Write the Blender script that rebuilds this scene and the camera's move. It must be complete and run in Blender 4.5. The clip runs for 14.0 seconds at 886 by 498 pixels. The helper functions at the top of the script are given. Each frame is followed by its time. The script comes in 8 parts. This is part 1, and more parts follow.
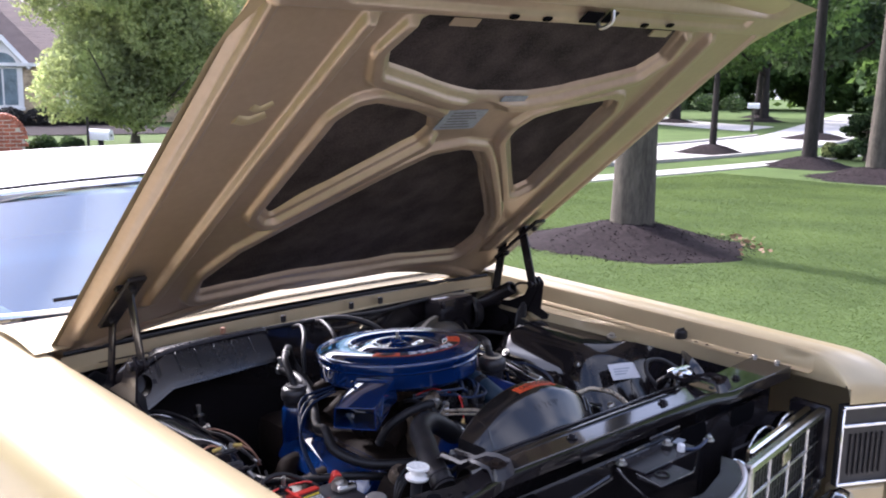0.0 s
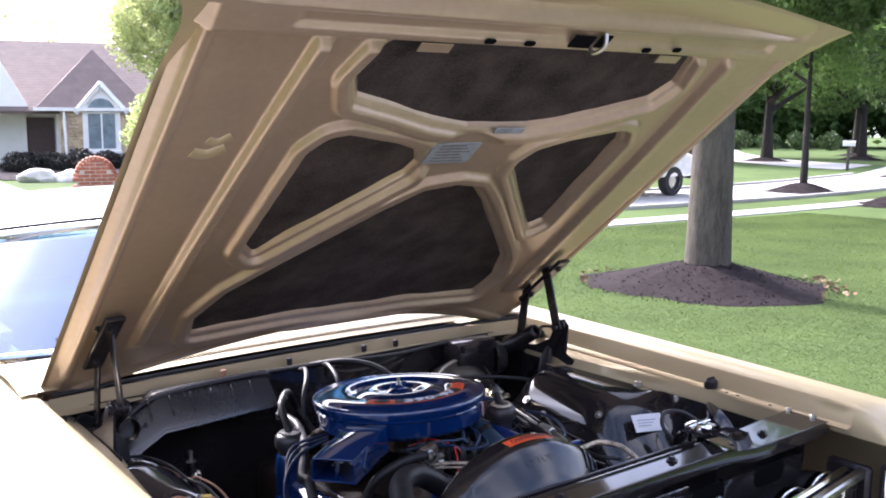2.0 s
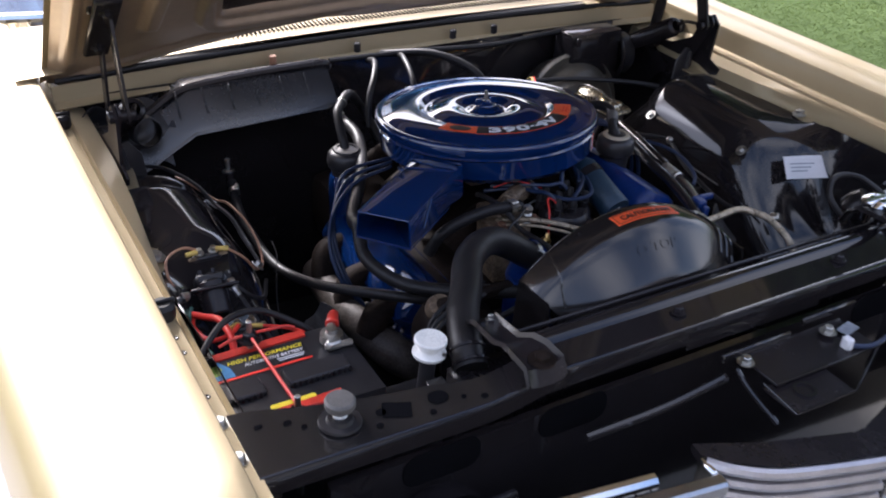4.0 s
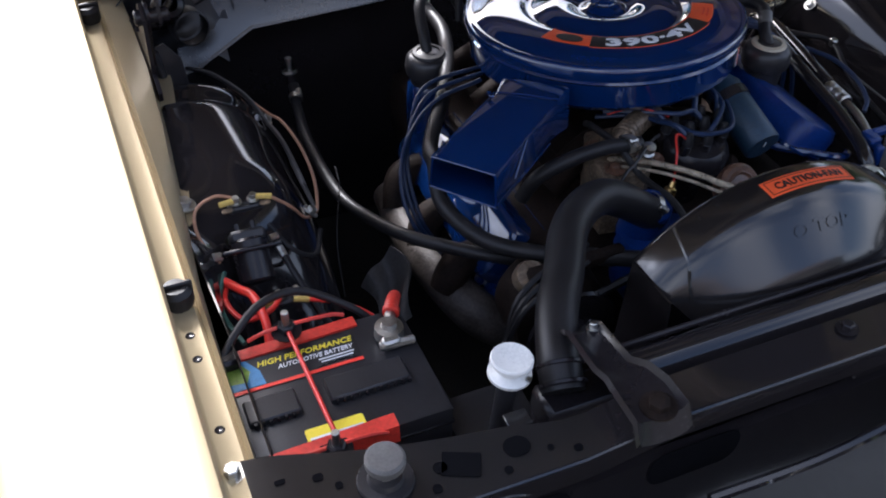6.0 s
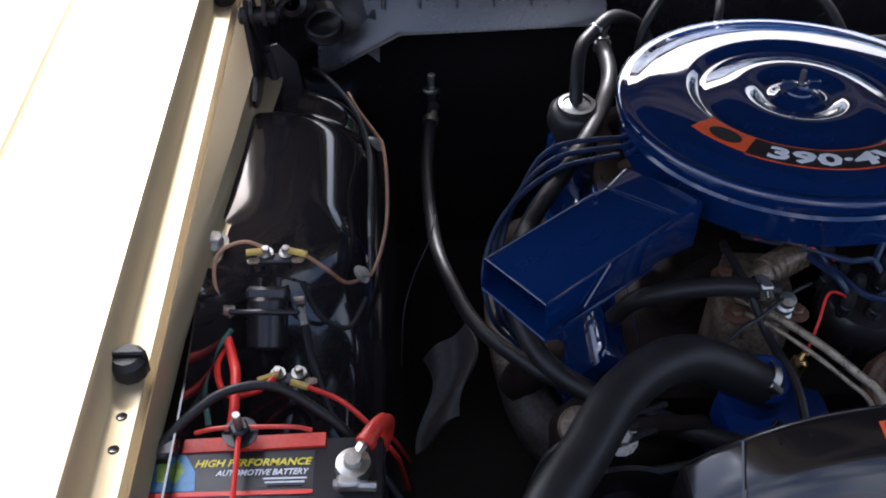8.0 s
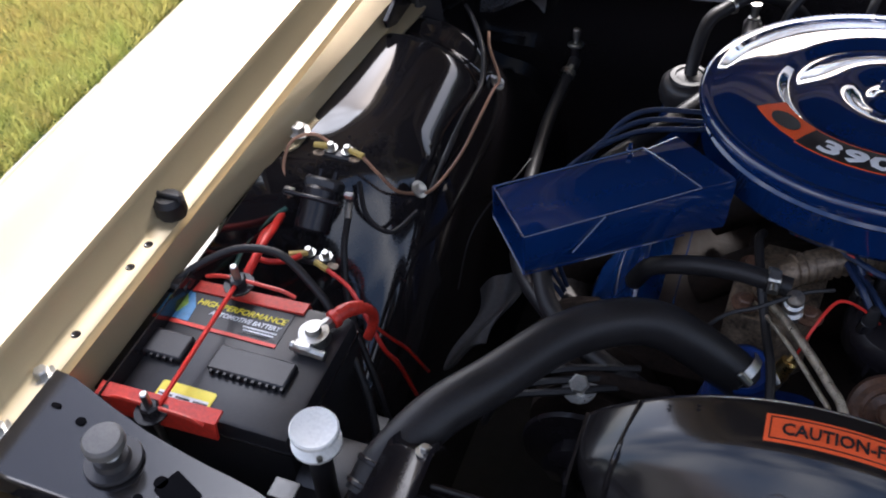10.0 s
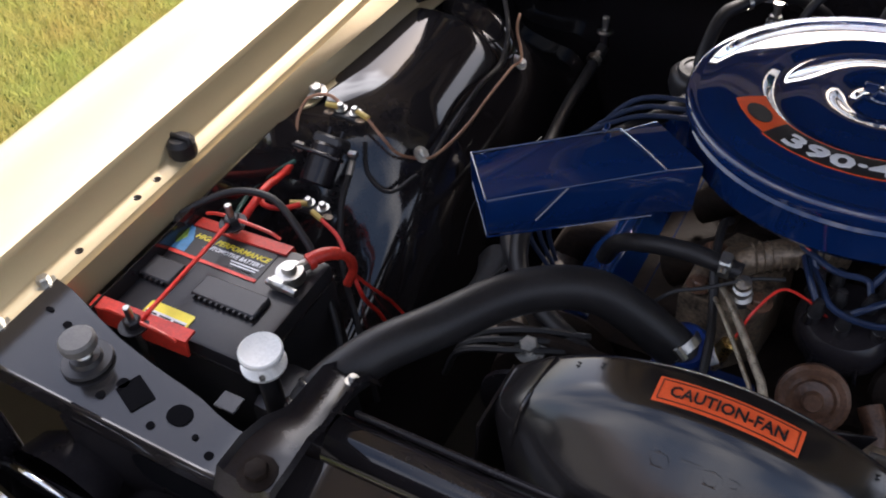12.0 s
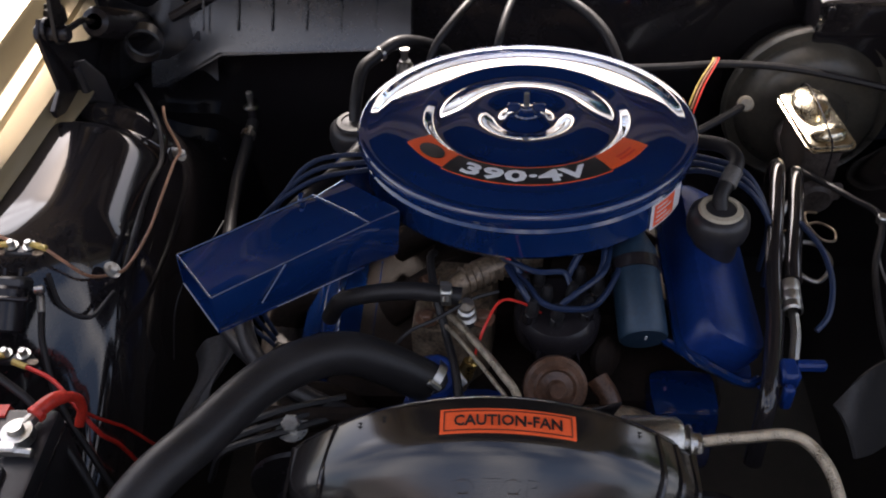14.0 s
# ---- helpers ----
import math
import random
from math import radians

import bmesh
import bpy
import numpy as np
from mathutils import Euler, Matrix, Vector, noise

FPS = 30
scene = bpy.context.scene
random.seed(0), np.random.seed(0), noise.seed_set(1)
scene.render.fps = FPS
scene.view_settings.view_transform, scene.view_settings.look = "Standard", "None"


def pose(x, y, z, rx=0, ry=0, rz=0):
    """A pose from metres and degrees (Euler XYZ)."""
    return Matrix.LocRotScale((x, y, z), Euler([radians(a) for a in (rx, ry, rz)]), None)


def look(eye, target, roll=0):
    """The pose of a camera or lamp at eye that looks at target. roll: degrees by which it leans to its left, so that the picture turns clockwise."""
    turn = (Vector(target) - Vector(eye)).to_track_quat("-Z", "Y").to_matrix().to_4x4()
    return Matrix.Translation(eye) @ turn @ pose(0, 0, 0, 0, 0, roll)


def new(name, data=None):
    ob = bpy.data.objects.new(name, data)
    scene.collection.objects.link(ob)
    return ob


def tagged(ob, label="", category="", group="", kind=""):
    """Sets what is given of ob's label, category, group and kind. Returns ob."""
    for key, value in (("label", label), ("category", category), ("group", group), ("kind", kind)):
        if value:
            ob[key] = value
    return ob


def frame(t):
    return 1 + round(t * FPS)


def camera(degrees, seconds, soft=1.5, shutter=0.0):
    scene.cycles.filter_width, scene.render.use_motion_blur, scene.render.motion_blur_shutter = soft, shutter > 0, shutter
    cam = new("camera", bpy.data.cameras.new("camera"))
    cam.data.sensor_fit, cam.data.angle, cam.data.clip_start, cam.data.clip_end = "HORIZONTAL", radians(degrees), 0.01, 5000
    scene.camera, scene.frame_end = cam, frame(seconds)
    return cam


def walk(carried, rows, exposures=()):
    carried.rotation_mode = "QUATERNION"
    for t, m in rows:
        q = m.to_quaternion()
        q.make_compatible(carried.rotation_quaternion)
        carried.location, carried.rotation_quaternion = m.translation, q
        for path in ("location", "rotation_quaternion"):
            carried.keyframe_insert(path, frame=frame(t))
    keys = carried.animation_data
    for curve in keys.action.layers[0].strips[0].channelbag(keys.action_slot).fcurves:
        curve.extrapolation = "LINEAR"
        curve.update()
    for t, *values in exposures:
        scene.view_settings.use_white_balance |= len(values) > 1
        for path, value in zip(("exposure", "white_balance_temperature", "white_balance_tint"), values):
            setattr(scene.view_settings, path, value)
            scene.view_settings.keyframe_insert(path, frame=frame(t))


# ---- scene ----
cam = camera(49.25, 14.0, soft=1.9, shutter=0.3)
PATH = [
    (0, (-1.5739, -1.8650, 1.6434), (-0.2359, -0.4299, 1.2557), 1.36),
    (0.5, (-1.4137, -1.8438, 1.6320), (-0.1479, -0.3361, 1.2792), 0.14),
    (1, (-1.3492, -1.8783, 1.6286), (-0.1270, -0.3300, 1.2986), -0.06),
    (1.5, (-1.3360, -1.8944, 1.6319), (-0.1251, -0.3360, 1.3077), 0.02),
    (2, (-1.3252, -1.9062, 1.6234), (-0.1191, -0.3409, 1.3146), 0.64),
    (2.5, (-1.3073, -1.9065, 1.6381), (-0.1102, -0.3409, 1.2979), 1.18),
    (2.7, (-1.2744, -1.9026, 1.6587), (-0.1076, -0.3357, 1.2303), 1.53),
    (2.9, (-1.2205, -1.8942, 1.6941), (-0.1095, -0.3325, 1.1222), 2.04),
    (3, (-1.1816, -1.8871, 1.6892), (-0.1058, -0.3274, 1.0490), 1.86),
    (3.2, (-1.1321, -1.8400, 1.6713), (-0.1165, -0.2994, 0.8998), 1.84),
    (3.5, (-1.0529, -1.6972, 1.6515), (-0.1142, -0.1922, 0.7275), 2.50),
    (3.7, (-1.0127, -1.6041, 1.6447), (-0.1031, -0.1128, 0.6708), 2.67),
    (4, (-0.9511, -1.4583, 1.6365), (-0.0670, 0.0047, 0.5981), 3.25),
    (4.2, (-0.9148, -1.3740, 1.6199), (-0.0475, 0.0757, 0.5492), 3.64),
    (6.3, (-0.7403, -1.1248, 1.5919), (-0.1721, 0.2584, 0.2637), 1.59),
    (6.5, (-0.7177, -1.0932, 1.5857), (-0.1788, 0.3187, 0.2757), 2.02),
    (7, (-0.6452, -0.9877, 1.5816), (-0.2245, 0.4585, 0.2657), 3.47),
    (7.5, (-0.5502, -0.9488, 1.5793), (-0.3108, 0.4976, 0.2189), 2.29),
    (8, (-0.4488, -0.9455, 1.5860), (-0.4071, 0.4786, 0.1824), -0.21),
    (8.5, (-0.4070, -0.9667, 1.5737), (-0.4684, 0.4466, 0.1599), -0.46),
    (8.7, (-0.3903, -0.9770, 1.5733), (-0.4928, 0.4288, 0.1544), -0.54),
    (10.8, (0.0049, -0.9927, 1.5799), (-0.7744, 0.2071, 0.1823), -6.10),
    (11, (0.0136, -0.9961, 1.5841), (-0.7778, 0.1924, 0.1837), -5.60),
    (11.5, (0.0328, -0.9975, 1.5891), (-0.7773, 0.1747, 0.1856), -5.56),
    (12, (0.0446, -0.9915, 1.5871), (-0.7394, 0.1955, 0.1813), -6.46),
    (12.5, (0.0408, -0.9932, 1.5987), (-0.5867, 0.2903, 0.1992), -5.36),
    (13, (-0.0073, -1.0100, 1.6164), (-0.3598, 0.4016, 0.2442), -1.69),
    (13.5, (-0.0357, -1.0232, 1.6144), (-0.2139, 0.4445, 0.2675), -1.25),
    (14, (-0.0345, -1.0231, 1.6198), (-0.1421, 0.4387, 0.2590), -2.24),
]
walk(cam, [(t, look(eye, target, roll)) for t, eye, target, roll in PATH],
     exposures=[(0.0, 1.74, 5850, 22), (1.0, 2.05, 5850, 22), (2.6, 2.05, 5850, 22), (3.3, 1.6, 5900, 19), (4.2, 1.52, 5950, 18), (6.3, 1.5, 5750, 15), (8.7, 1.5, 5800, 15), (10.8, 1.64, 6250, 15), (14.0, 1.58, 6700, 17)])

# world and sun: a bright, hazy late-afternoon sky
world = bpy.data.worlds.new("world")
scene.world = world
world.use_nodes = True
wt = world.node_tree
sky = wt.nodes.new("ShaderNodeTexSky")
sky.sky_type = "NISHITA"
sky.sun_disc = False
SUN_ELEV, SUN_AZ = 36.0, -2.0      # degrees; azimuth from +y towards +x
sky.sun_elevation, sky.sun_rotation = radians(SUN_ELEV), radians(SUN_AZ)
sky.dust_density = 5.0
# thin bright cloud drifting over the whole sky
cloud = wt.nodes.new("ShaderNodeTexNoise")
cloud.inputs["Scale"].default_value, cloud.inputs["Detail"].default_value = 2.6, 6.0
cover = wt.nodes.new("ShaderNodeMapRange")
cover.inputs["From Min"].default_value, cover.inputs["From Max"].default_value = 0.44, 0.72
wt.links.new(cloud.outputs["Fac"], cover.inputs["Value"])
veil = wt.nodes.new("ShaderNodeMix")
veil.data_type = "RGBA"
# the cloud glows brighter towards the sun
coords = wt.nodes.new("ShaderNodeTexCoord")
towards = wt.nodes.new("ShaderNodeVectorMath")
towards.operation = "DOT_PRODUCT"
BANK_AZ = -19.0                     # the brightest bank of cloud, a little beside the sun
towards.inputs[1].default_value = (math.sin(radians(BANK_AZ)) * math.cos(radians(SUN_ELEV)), math.cos(radians(BANK_AZ)) * math.cos(radians(SUN_ELEV)), math.sin(radians(SUN_ELEV)))
wt.links.new(coords.outputs["Generated"], towards.inputs[0])
glow = wt.nodes.new("ShaderNodeMapRange")
glow.interpolation_type = "SMOOTHSTEP"
glow.inputs["From Min"].default_value, glow.inputs["From Max"].default_value = 0.75, 0.95
glow.inputs["To Min"].default_value, glow.inputs["To Max"].default_value = 5.4, 48.0
wt.links.new(towards.outputs["Value"], glow.inputs["Value"])
bright = wt.nodes.new("ShaderNodeVectorMath")
bright.operation = "SCALE"
bright.inputs[0].default_value = (1.0, 1.01, 1.04)
wt.links.new(glow.outputs["Result"], bright.inputs["Scale"])
wt.links.new(bright.outputs["Vector"], veil.inputs["B"])
wt.links.new(cover.outputs["Result"], veil.inputs["Factor"])
wt.links.new(sky.outputs["Color"], veil.inputs["A"])
wt.links.new(veil.outputs["Result"], wt.nodes["Background"].inputs["Color"])
wt.nodes["Background"].inputs["Strength"].default_value = 0.15
sun = new("sun", bpy.data.lights.new("sun", "SUN"))
sun.data.energy, sun.data.angle, sun.data.color = 2.6, radians(6.0), (1.0, 0.95, 0.87)
sun.matrix_world = look((0, 0, 0), (-math.sin(radians(SUN_AZ)) * math.cos(radians(SUN_ELEV)),
                                    -math.cos(radians(SUN_AZ)) * math.cos(radians(SUN_ELEV)),
                                    -math.sin(radians(SUN_ELEV))))

# ---- materials ----
def mat(name, color, rough=0.5, metal=0.0, var=0.15, scale=18.0, fine=220.0, bump=0.05, coat=0.0, dirt=None, spec=0.5, rvar=0.12, upright=1.0):
    """A procedural surface: colour varied by a broad and a fine noise, roughness by the same, and a fine relief."""
    m = bpy.data.materials.new(name)
    m.use_nodes = True
    nt = m.node_tree
    b = nt.nodes["Principled BSDF"]
    geo = nt.nodes.new("ShaderNodeNewGeometry")
    n1, n2 = nt.nodes.new("ShaderNodeTexNoise"), nt.nodes.new("ShaderNodeTexNoise")
    n1.inputs["Scale"].default_value, n2.inputs["Scale"].default_value = scale, fine
    n1.inputs["Detail"].default_value = n2.inputs["Detail"].default_value = 4.0
    place = geo.outputs["Position"]
    if upright != 1.0:                      # stretched along the height, as in bark
        squeeze = nt.nodes.new("ShaderNodeVectorMath")
        squeeze.operation = "MULTIPLY"
        squeeze.inputs[1].default_value = (1.0, 1.0, upright)
        nt.links.new(place, squeeze.inputs[0])
        place = squeeze.outputs["Vector"]
    for n in (n1, n2):
        nt.links.new(place, n.inputs["Vector"])
    mix = nt.nodes.new("ShaderNodeMath")
    mix.operation = "MULTIPLY_ADD"
    mix.inputs[1].default_value = 0.45
    half = nt.nodes.new("ShaderNodeMath")
    half.operation = "MULTIPLY"
    half.inputs[1].default_value = 0.55
    nt.links.new(n1.outputs["Fac"], half.inputs[0])
    nt.links.new(n2.outputs["Fac"], mix.inputs[0])
    nt.links.new(half.outputs[0], mix.inputs[2])
    ramp = nt.nodes.new("ShaderNodeValToRGB")
    lo = dirt if dirt else tuple(c * (1 - 1.6 * var) for c in color)
    hi = tuple(min(1.0, c * (1 + 1.6 * var)) for c in color)
    ramp.color_ramp.elements[0].position, ramp.color_ramp.elements[1].position = 0.34, 0.66
    ramp.color_ramp.elements[0].color, ramp.color_ramp.elements[1].color = (*lo, 1), (*hi, 1)
    nt.links.new(mix.outputs[0], ramp.inputs["Fac"])
    nt.links.new(ramp.outputs["Color"], b.inputs["Base Color"])
    r = nt.nodes.new("ShaderNodeMapRange")
    r.inputs["From Min"].default_value, r.inputs["From Max"].default_value = 0.3, 0.7
    r.inputs["To Min"].default_value, r.inputs["To Max"].default_value = max(0.02, rough - rvar), min(1.0, rough + rvar)
    nt.links.new(mix.outputs[0], r.inputs["Value"])
    nt.links.new(r.outputs["Result"], b.inputs["Roughness"])
    b.inputs["Metallic"].default_value = metal
    b.inputs["Coat Weight"].default_value = coat
    b.inputs["Coat Roughness"].default_value = 0.06
    b.inputs["Specular IOR Level"].default_value = spec
    if bump:
        bp = nt.nodes.new("ShaderNodeBump")
        bp.inputs["Strength"].default_value = bump
        bp.inputs["Distance"].default_value = 0.004
        nt.links.new(n2.outputs["Fac"], bp.inputs["Height"])
        nt.links.new(bp.outputs["Normal"], b.inputs["Normal"])
    return m


GOLD = mat("gold_paint", (0.46, 0.375, 0.230), 0.40, 0.48, 0.03, 6, 900, 0.0, coat=0.28, rvar=0.02)
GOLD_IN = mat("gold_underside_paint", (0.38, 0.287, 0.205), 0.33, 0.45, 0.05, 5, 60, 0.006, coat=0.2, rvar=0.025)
PAD = mat("hood_insulation_felt", (0.045, 0.036, 0.035), 1.0, 0, 0.42, 13, 240, 0.7, dirt=(0.020, 0.016, 0.017), spec=0.1)
BLACK = mat("black_bay_enamel", (0.016, 0.014, 0.015), 0.09, 0, 0.12, 9, 160, 0.0, coat=0.35, spec=0.4, rvar=0.02)
BLACK.node_tree.nodes["Principled BSDF"].inputs["Coat Roughness"].default_value = 0.03
BLACK_SATIN = mat("black_satin_steel", (0.016, 0.014, 0.016), 0.24, 0, 0.12, 14, 240, 0.002, dirt=(0.012, 0.010, 0.011), spec=0.3, rvar=0.05)
BLACK_DULL = mat("dull_black_plastic", (0.022, 0.021, 0.023), 0.35, 0, 0.12, 20, 300, 0.004, spec=0.42, rvar=0.06)
SHROUD = mat("black_moulded_shroud", (0.014, 0.012, 0.012), 0.17, 0, 0.2, 8, 200, 0.0, spec=0.6, rvar=0.04, coat=0.12)
HEATER = mat("satin_black_heater_moulding", (0.024, 0.024, 0.027), 0.27, 0, 0.15, 8, 160, 0.0, spec=0.95, rvar=0.015)
HOLE = mat("dark_opening", (0.006, 0.006, 0.007), 1.0, 0, 0.1, 20, 300, 0.0, spec=0.0)
GRIME = mat("oily_dark_casting", (0.015, 0.010, 0.0078), 0.72, 0, 0.4, 22, 200, 0.2, spec=0.1)
GREY_PANEL = mat("worn_grey_black_panel", (0.012, 0.011, 0.012), 0.15, 0.0, 0.2, 9, 260, 0.006, dirt=(0.016, 0.015, 0.014), spec=0.6, rvar=0.05)
FLAP = mat("grey_splash_rubber", (0.040, 0.038, 0.038), 0.5, 0, 0.25, 22, 200, 0.05, spec=0.3)
RUBBER = mat("black_rubber", (0.015, 0.014, 0.015), 0.45, 0, 0.2, 25, 400, 0.012, spec=0.3)
BLUE = mat("engine_blue_enamel", (0.003, 0.0185, 0.085), 0.045, 0, 0.08, 8, 500, 0.004, coat=0.9, rvar=0.02)
BLUE.node_tree.nodes["Principled BSDF"].inputs["Coat Roughness"].default_value = 0.025
BLUE_ROUGH = mat("engine_blue_castings", (0.004, 0.024, 0.13), 0.34, 0, 0.2, 18, 200, 0.06, spec=0.35, rvar=0.06)
COIL_BLUE = mat("faded_blue_coil", (0.015, 0.036, 0.062), 0.42, 0.2, 0.18, 20, 200, 0.05)
CHROME = mat("chrome", (0.78, 0.78, 0.77), 0.09, 1.0, 0.04, 20, 300, 0.01, rvar=0.05)
GRILLE_METAL = mat("dulled_grille_metal", (0.50, 0.49, 0.48), 0.24, 1.0, 0.06, 30, 300, 0.0, rvar=0.04)
LOUVRE = mat("brushed_louvre_metal", (0.46, 0.45, 0.47), 0.34, 1.0, 0.08, 30, 300, 0.0, rvar=0.05)
ZINC = mat("zinc_plated_steel", (0.45, 0.44, 0.41), 0.36, 1.0, 0.15, 40, 500, 0.06)
CAST = mat("cast_metal", (0.21, 0.155, 0.105), 0.42, 0.35, 0.3, 34, 220, 0.3, dirt=(0.022, 0.016, 0.012))
IRON = mat("weathered_grey_iron", (0.060, 0.050, 0.044), 0.55, 0.1, 0.35, 24, 220, 0.25, dirt=(0.018, 0.013, 0.010), spec=0.35)
RUST = mat("brown_rusty_casting", (0.13, 0.066, 0.040), 0.40, 0.0, 0.35, 30, 260, 0.3)
BRASS = mat("brass", (0.62, 0.42, 0.16), 0.3, 1.0, 0.15, 30, 400, 0.05)
GOLD_ZINC = mat("yellow_zinc_lid", (0.70, 0.63, 0.48), 0.22, 1.0, 0.12, 20, 300, 0.04)
RED = mat("red_plastic", (0.55, 0.035, 0.02), 0.45, 0, 0.18, 25, 250, 0.08)
RED_WIRE = mat("red_wire_sleeve", (0.60, 0.03, 0.02), 0.4, 0, 0.1, 40, 300, 0.03)
TAN_WIRE = mat("tan_wire_sleeve", (0.33, 0.17, 0.10), 0.5, 0, 0.2, 40, 300, 0.03)
GREEN_WIRE = mat("green_wire_sleeve", (0.03, 0.10, 0.08), 0.5, 0, 0.2, 40, 300, 0.03)
BLUE_WIRE = mat("blue_plug_wire", (0.008, 0.020, 0.058), 0.42, 0, 0.15, 40, 300, 0.04)
YELLOW = mat("yellow_terminal", (0.50, 0.36, 0.09), 0.45, 0, 0.15, 40, 300, 0.04)
BRAID = mat("braided_steel_hose", (0.48, 0.41, 0.31), 0.32, 0.9, 0.3, 60, 900, 0.5)
ORANGE = mat("orange_sticker", (0.85, 0.11, 0.03), 0.42, 0, 0.06, 30, 400, 0.02)
INK = mat("black_ink", (0.012, 0.012, 0.014), 0.45, 0, 0.1, 60, 400, 0.02)
INK_WHITE = mat("white_ink", (0.75, 0.76, 0.78), 0.45, 0, 0.05, 60, 400, 0.02)
INK_YELLOW = mat("yellow_ink", (0.80, 0.66, 0.04), 0.45, 0, 0.05, 60, 400, 0.02)
INK_RED = mat("red_ink", (0.72, 0.05, 0.03), 0.45, 0, 0.05, 60, 400, 0.02)
INK_BLUE = mat("blue_ink", (0.06, 0.22, 0.42), 0.45, 0, 0.15, 60, 400, 0.02)
INK_GREEN = mat("green_ink", (0.25, 0.38, 0.06), 0.45, 0, 0.2, 60, 400, 0.02)
PAPER = mat("white_paper_label", (0.72, 0.72, 0.74), 0.6, 0, 0.05, 20, 300, 0.03)
ALU_DECAL = mat("blue_grey_foil_decal", (0.30, 0.33, 0.38), 0.45, 0.3, 0.15, 40, 160, 0.04)
CREAM = mat("cream_cap_gasket", (0.40, 0.35, 0.26), 0.45, 0, 0.12, 30, 300, 0.03)
GREY_RUBBER = mat("grey_aged_rubber", (0.10, 0.095, 0.090), 0.5, 0, 0.2, 30, 300, 0.05)
WHITE_PLASTIC = mat("white_filler_cap", (0.72, 0.71, 0.67), 0.32, 0, 0.05, 25, 300, 0.01)
VINYL = mat("white_vinyl_roof", (0.42, 0.415, 0.41), 0.5, 0, 0.05, 8, 500, 0.15)
TYRE = mat("tyre_rubber", (0.02, 0.02, 0.02), 0.8, 0, 0.2, 20, 200, 0.2)
CONCRETE = mat("concrete_drive", (0.36, 0.345, 0.315), 0.85, 0, 0.12, 1.6, 90, 0.25)
ROAD = mat("pale_concrete_road", (0.44, 0.42, 0.395), 0.88, 0, 0.08, 0.9, 40, 0.2)
MULCH = mat("dark_bark_mulch", (0.022, 0.017, 0.018), 1.0, 0, 0.3, 14, 60, 0.6, spec=0.08)
DRY_LEAF = mat("dry_fallen_leaves", (0.20, 0.12, 0.07), 0.8, 0, 0.3, 20, 60, 0.0)
BOOSTER = mat("dark_olive_booster_paint", (0.085, 0.076, 0.060), 0.34, 0.25, 0.15, 10, 120, 0.0)
BARK = mat("grey_tree_bark", (0.082, 0.074, 0.060), 0.95, 0, 0.22, 16, 60, 0.6, dirt=(0.048, 0.043, 0.036), spec=0.1, upright=0.2)
BARK_DARK = mat("dark_tree_bark", (0.034, 0.030, 0.028), 0.95, 0, 0.2, 16, 60, 0.5, dirt=(0.020, 0.018, 0.017), spec=0.1, upright=0.2)
LEAF = mat("green_leaves", (0.072, 0.125, 0.04), 0.55, 0, 0.45, 0.9, 5, 0.0, spec=0.2)
LEAF_PALE = mat("pale_green_leaves", (0.28, 0.33, 0.165), 0.55, 0, 0.4, 0.9, 5, 0.0, spec=0.2)
LEAF_DARK = mat("dark_green_leaves", (0.04, 0.068, 0.028), 0.6, 0, 0.45, 0.9, 5, 0.0, spec=0.2)
HEDGE = mat("dark_hedge_leaves", (0.022, 0.020, 0.016), 0.8, 0, 0.45, 2, 9, 0.0)
LAWN = mat("mown_lawn", (0.074, 0.106, 0.038), 1.0, 0, 0.2, 0.8, 35, 0.1, dirt=(0.062, 0.092, 0.034), spec=0.05)
BLADE = mat("grass_blades", (0.165, 0.20, 0.065), 0.75, 0, 0.4, 1.6, 12, 0.0, dirt=(0.34, 0.27, 0.11), spec=0.2)
SHORT_GRASS = mat("short_grass_blades", (0.078, 0.112, 0.038), 0.9, 0, 0.25, 0.8, 35, 0.0, dirt=(0.062, 0.094, 0.034), spec=0.1)
BRICK = mat("red_brick", (0.34, 0.11, 0.065), 0.85, 0, 0.3, 9, 60, 0.4)
MORTAR = mat("pale_mortar", (0.50, 0.45, 0.38), 0.9, 0, 0.15, 12, 90, 0.3)
SHINGLE = mat("brown_shingles", (0.155, 0.118, 0.105), 0.95, 0, 0.14, 2.5, 22, 0.5)
TAUPE = mat("dark_taupe_siding", (0.10, 0.098, 0.098), 0.8, 0, 0.08, 2, 40, 0.05)
STONE = mat("tan_ledge_stone", (0.44, 0.34, 0.22), 0.88, 0, 0.28, 2.2, 14, 0.5)
SIDING = mat("white_siding", (0.78, 0.76, 0.72), 0.6, 0, 0.04, 2, 40, 0.05)
TRIM = mat("white_trim_paint", (0.80, 0.78, 0.74), 0.5, 0, 0.04, 4, 60, 0.05)
DOOR_DARK = mat("dark_brown_door", (0.06, 0.032, 0.025), 0.5, 0, 0.2, 6, 40, 0.1)
CURTAIN = mat("grey_blue_blind", (0.16, 0.21, 0.23), 0.35, 0, 0.2, 3, 20, 0.1)
ROCK = mat("pale_boulder", (0.50, 0.48, 0.44), 0.85, 0, 0.2, 3, 25, 0.5)
SUV_PAINT = mat("white_car_paint", (0.72, 0.72, 0.72), 0.25, 0, 0.03, 5, 100, 0.0, coat=0.8)
SOIL = mat("dark_underfloor", (0.02, 0.018, 0.016), 0.9, 0, 0.3, 5, 60, 0.2)


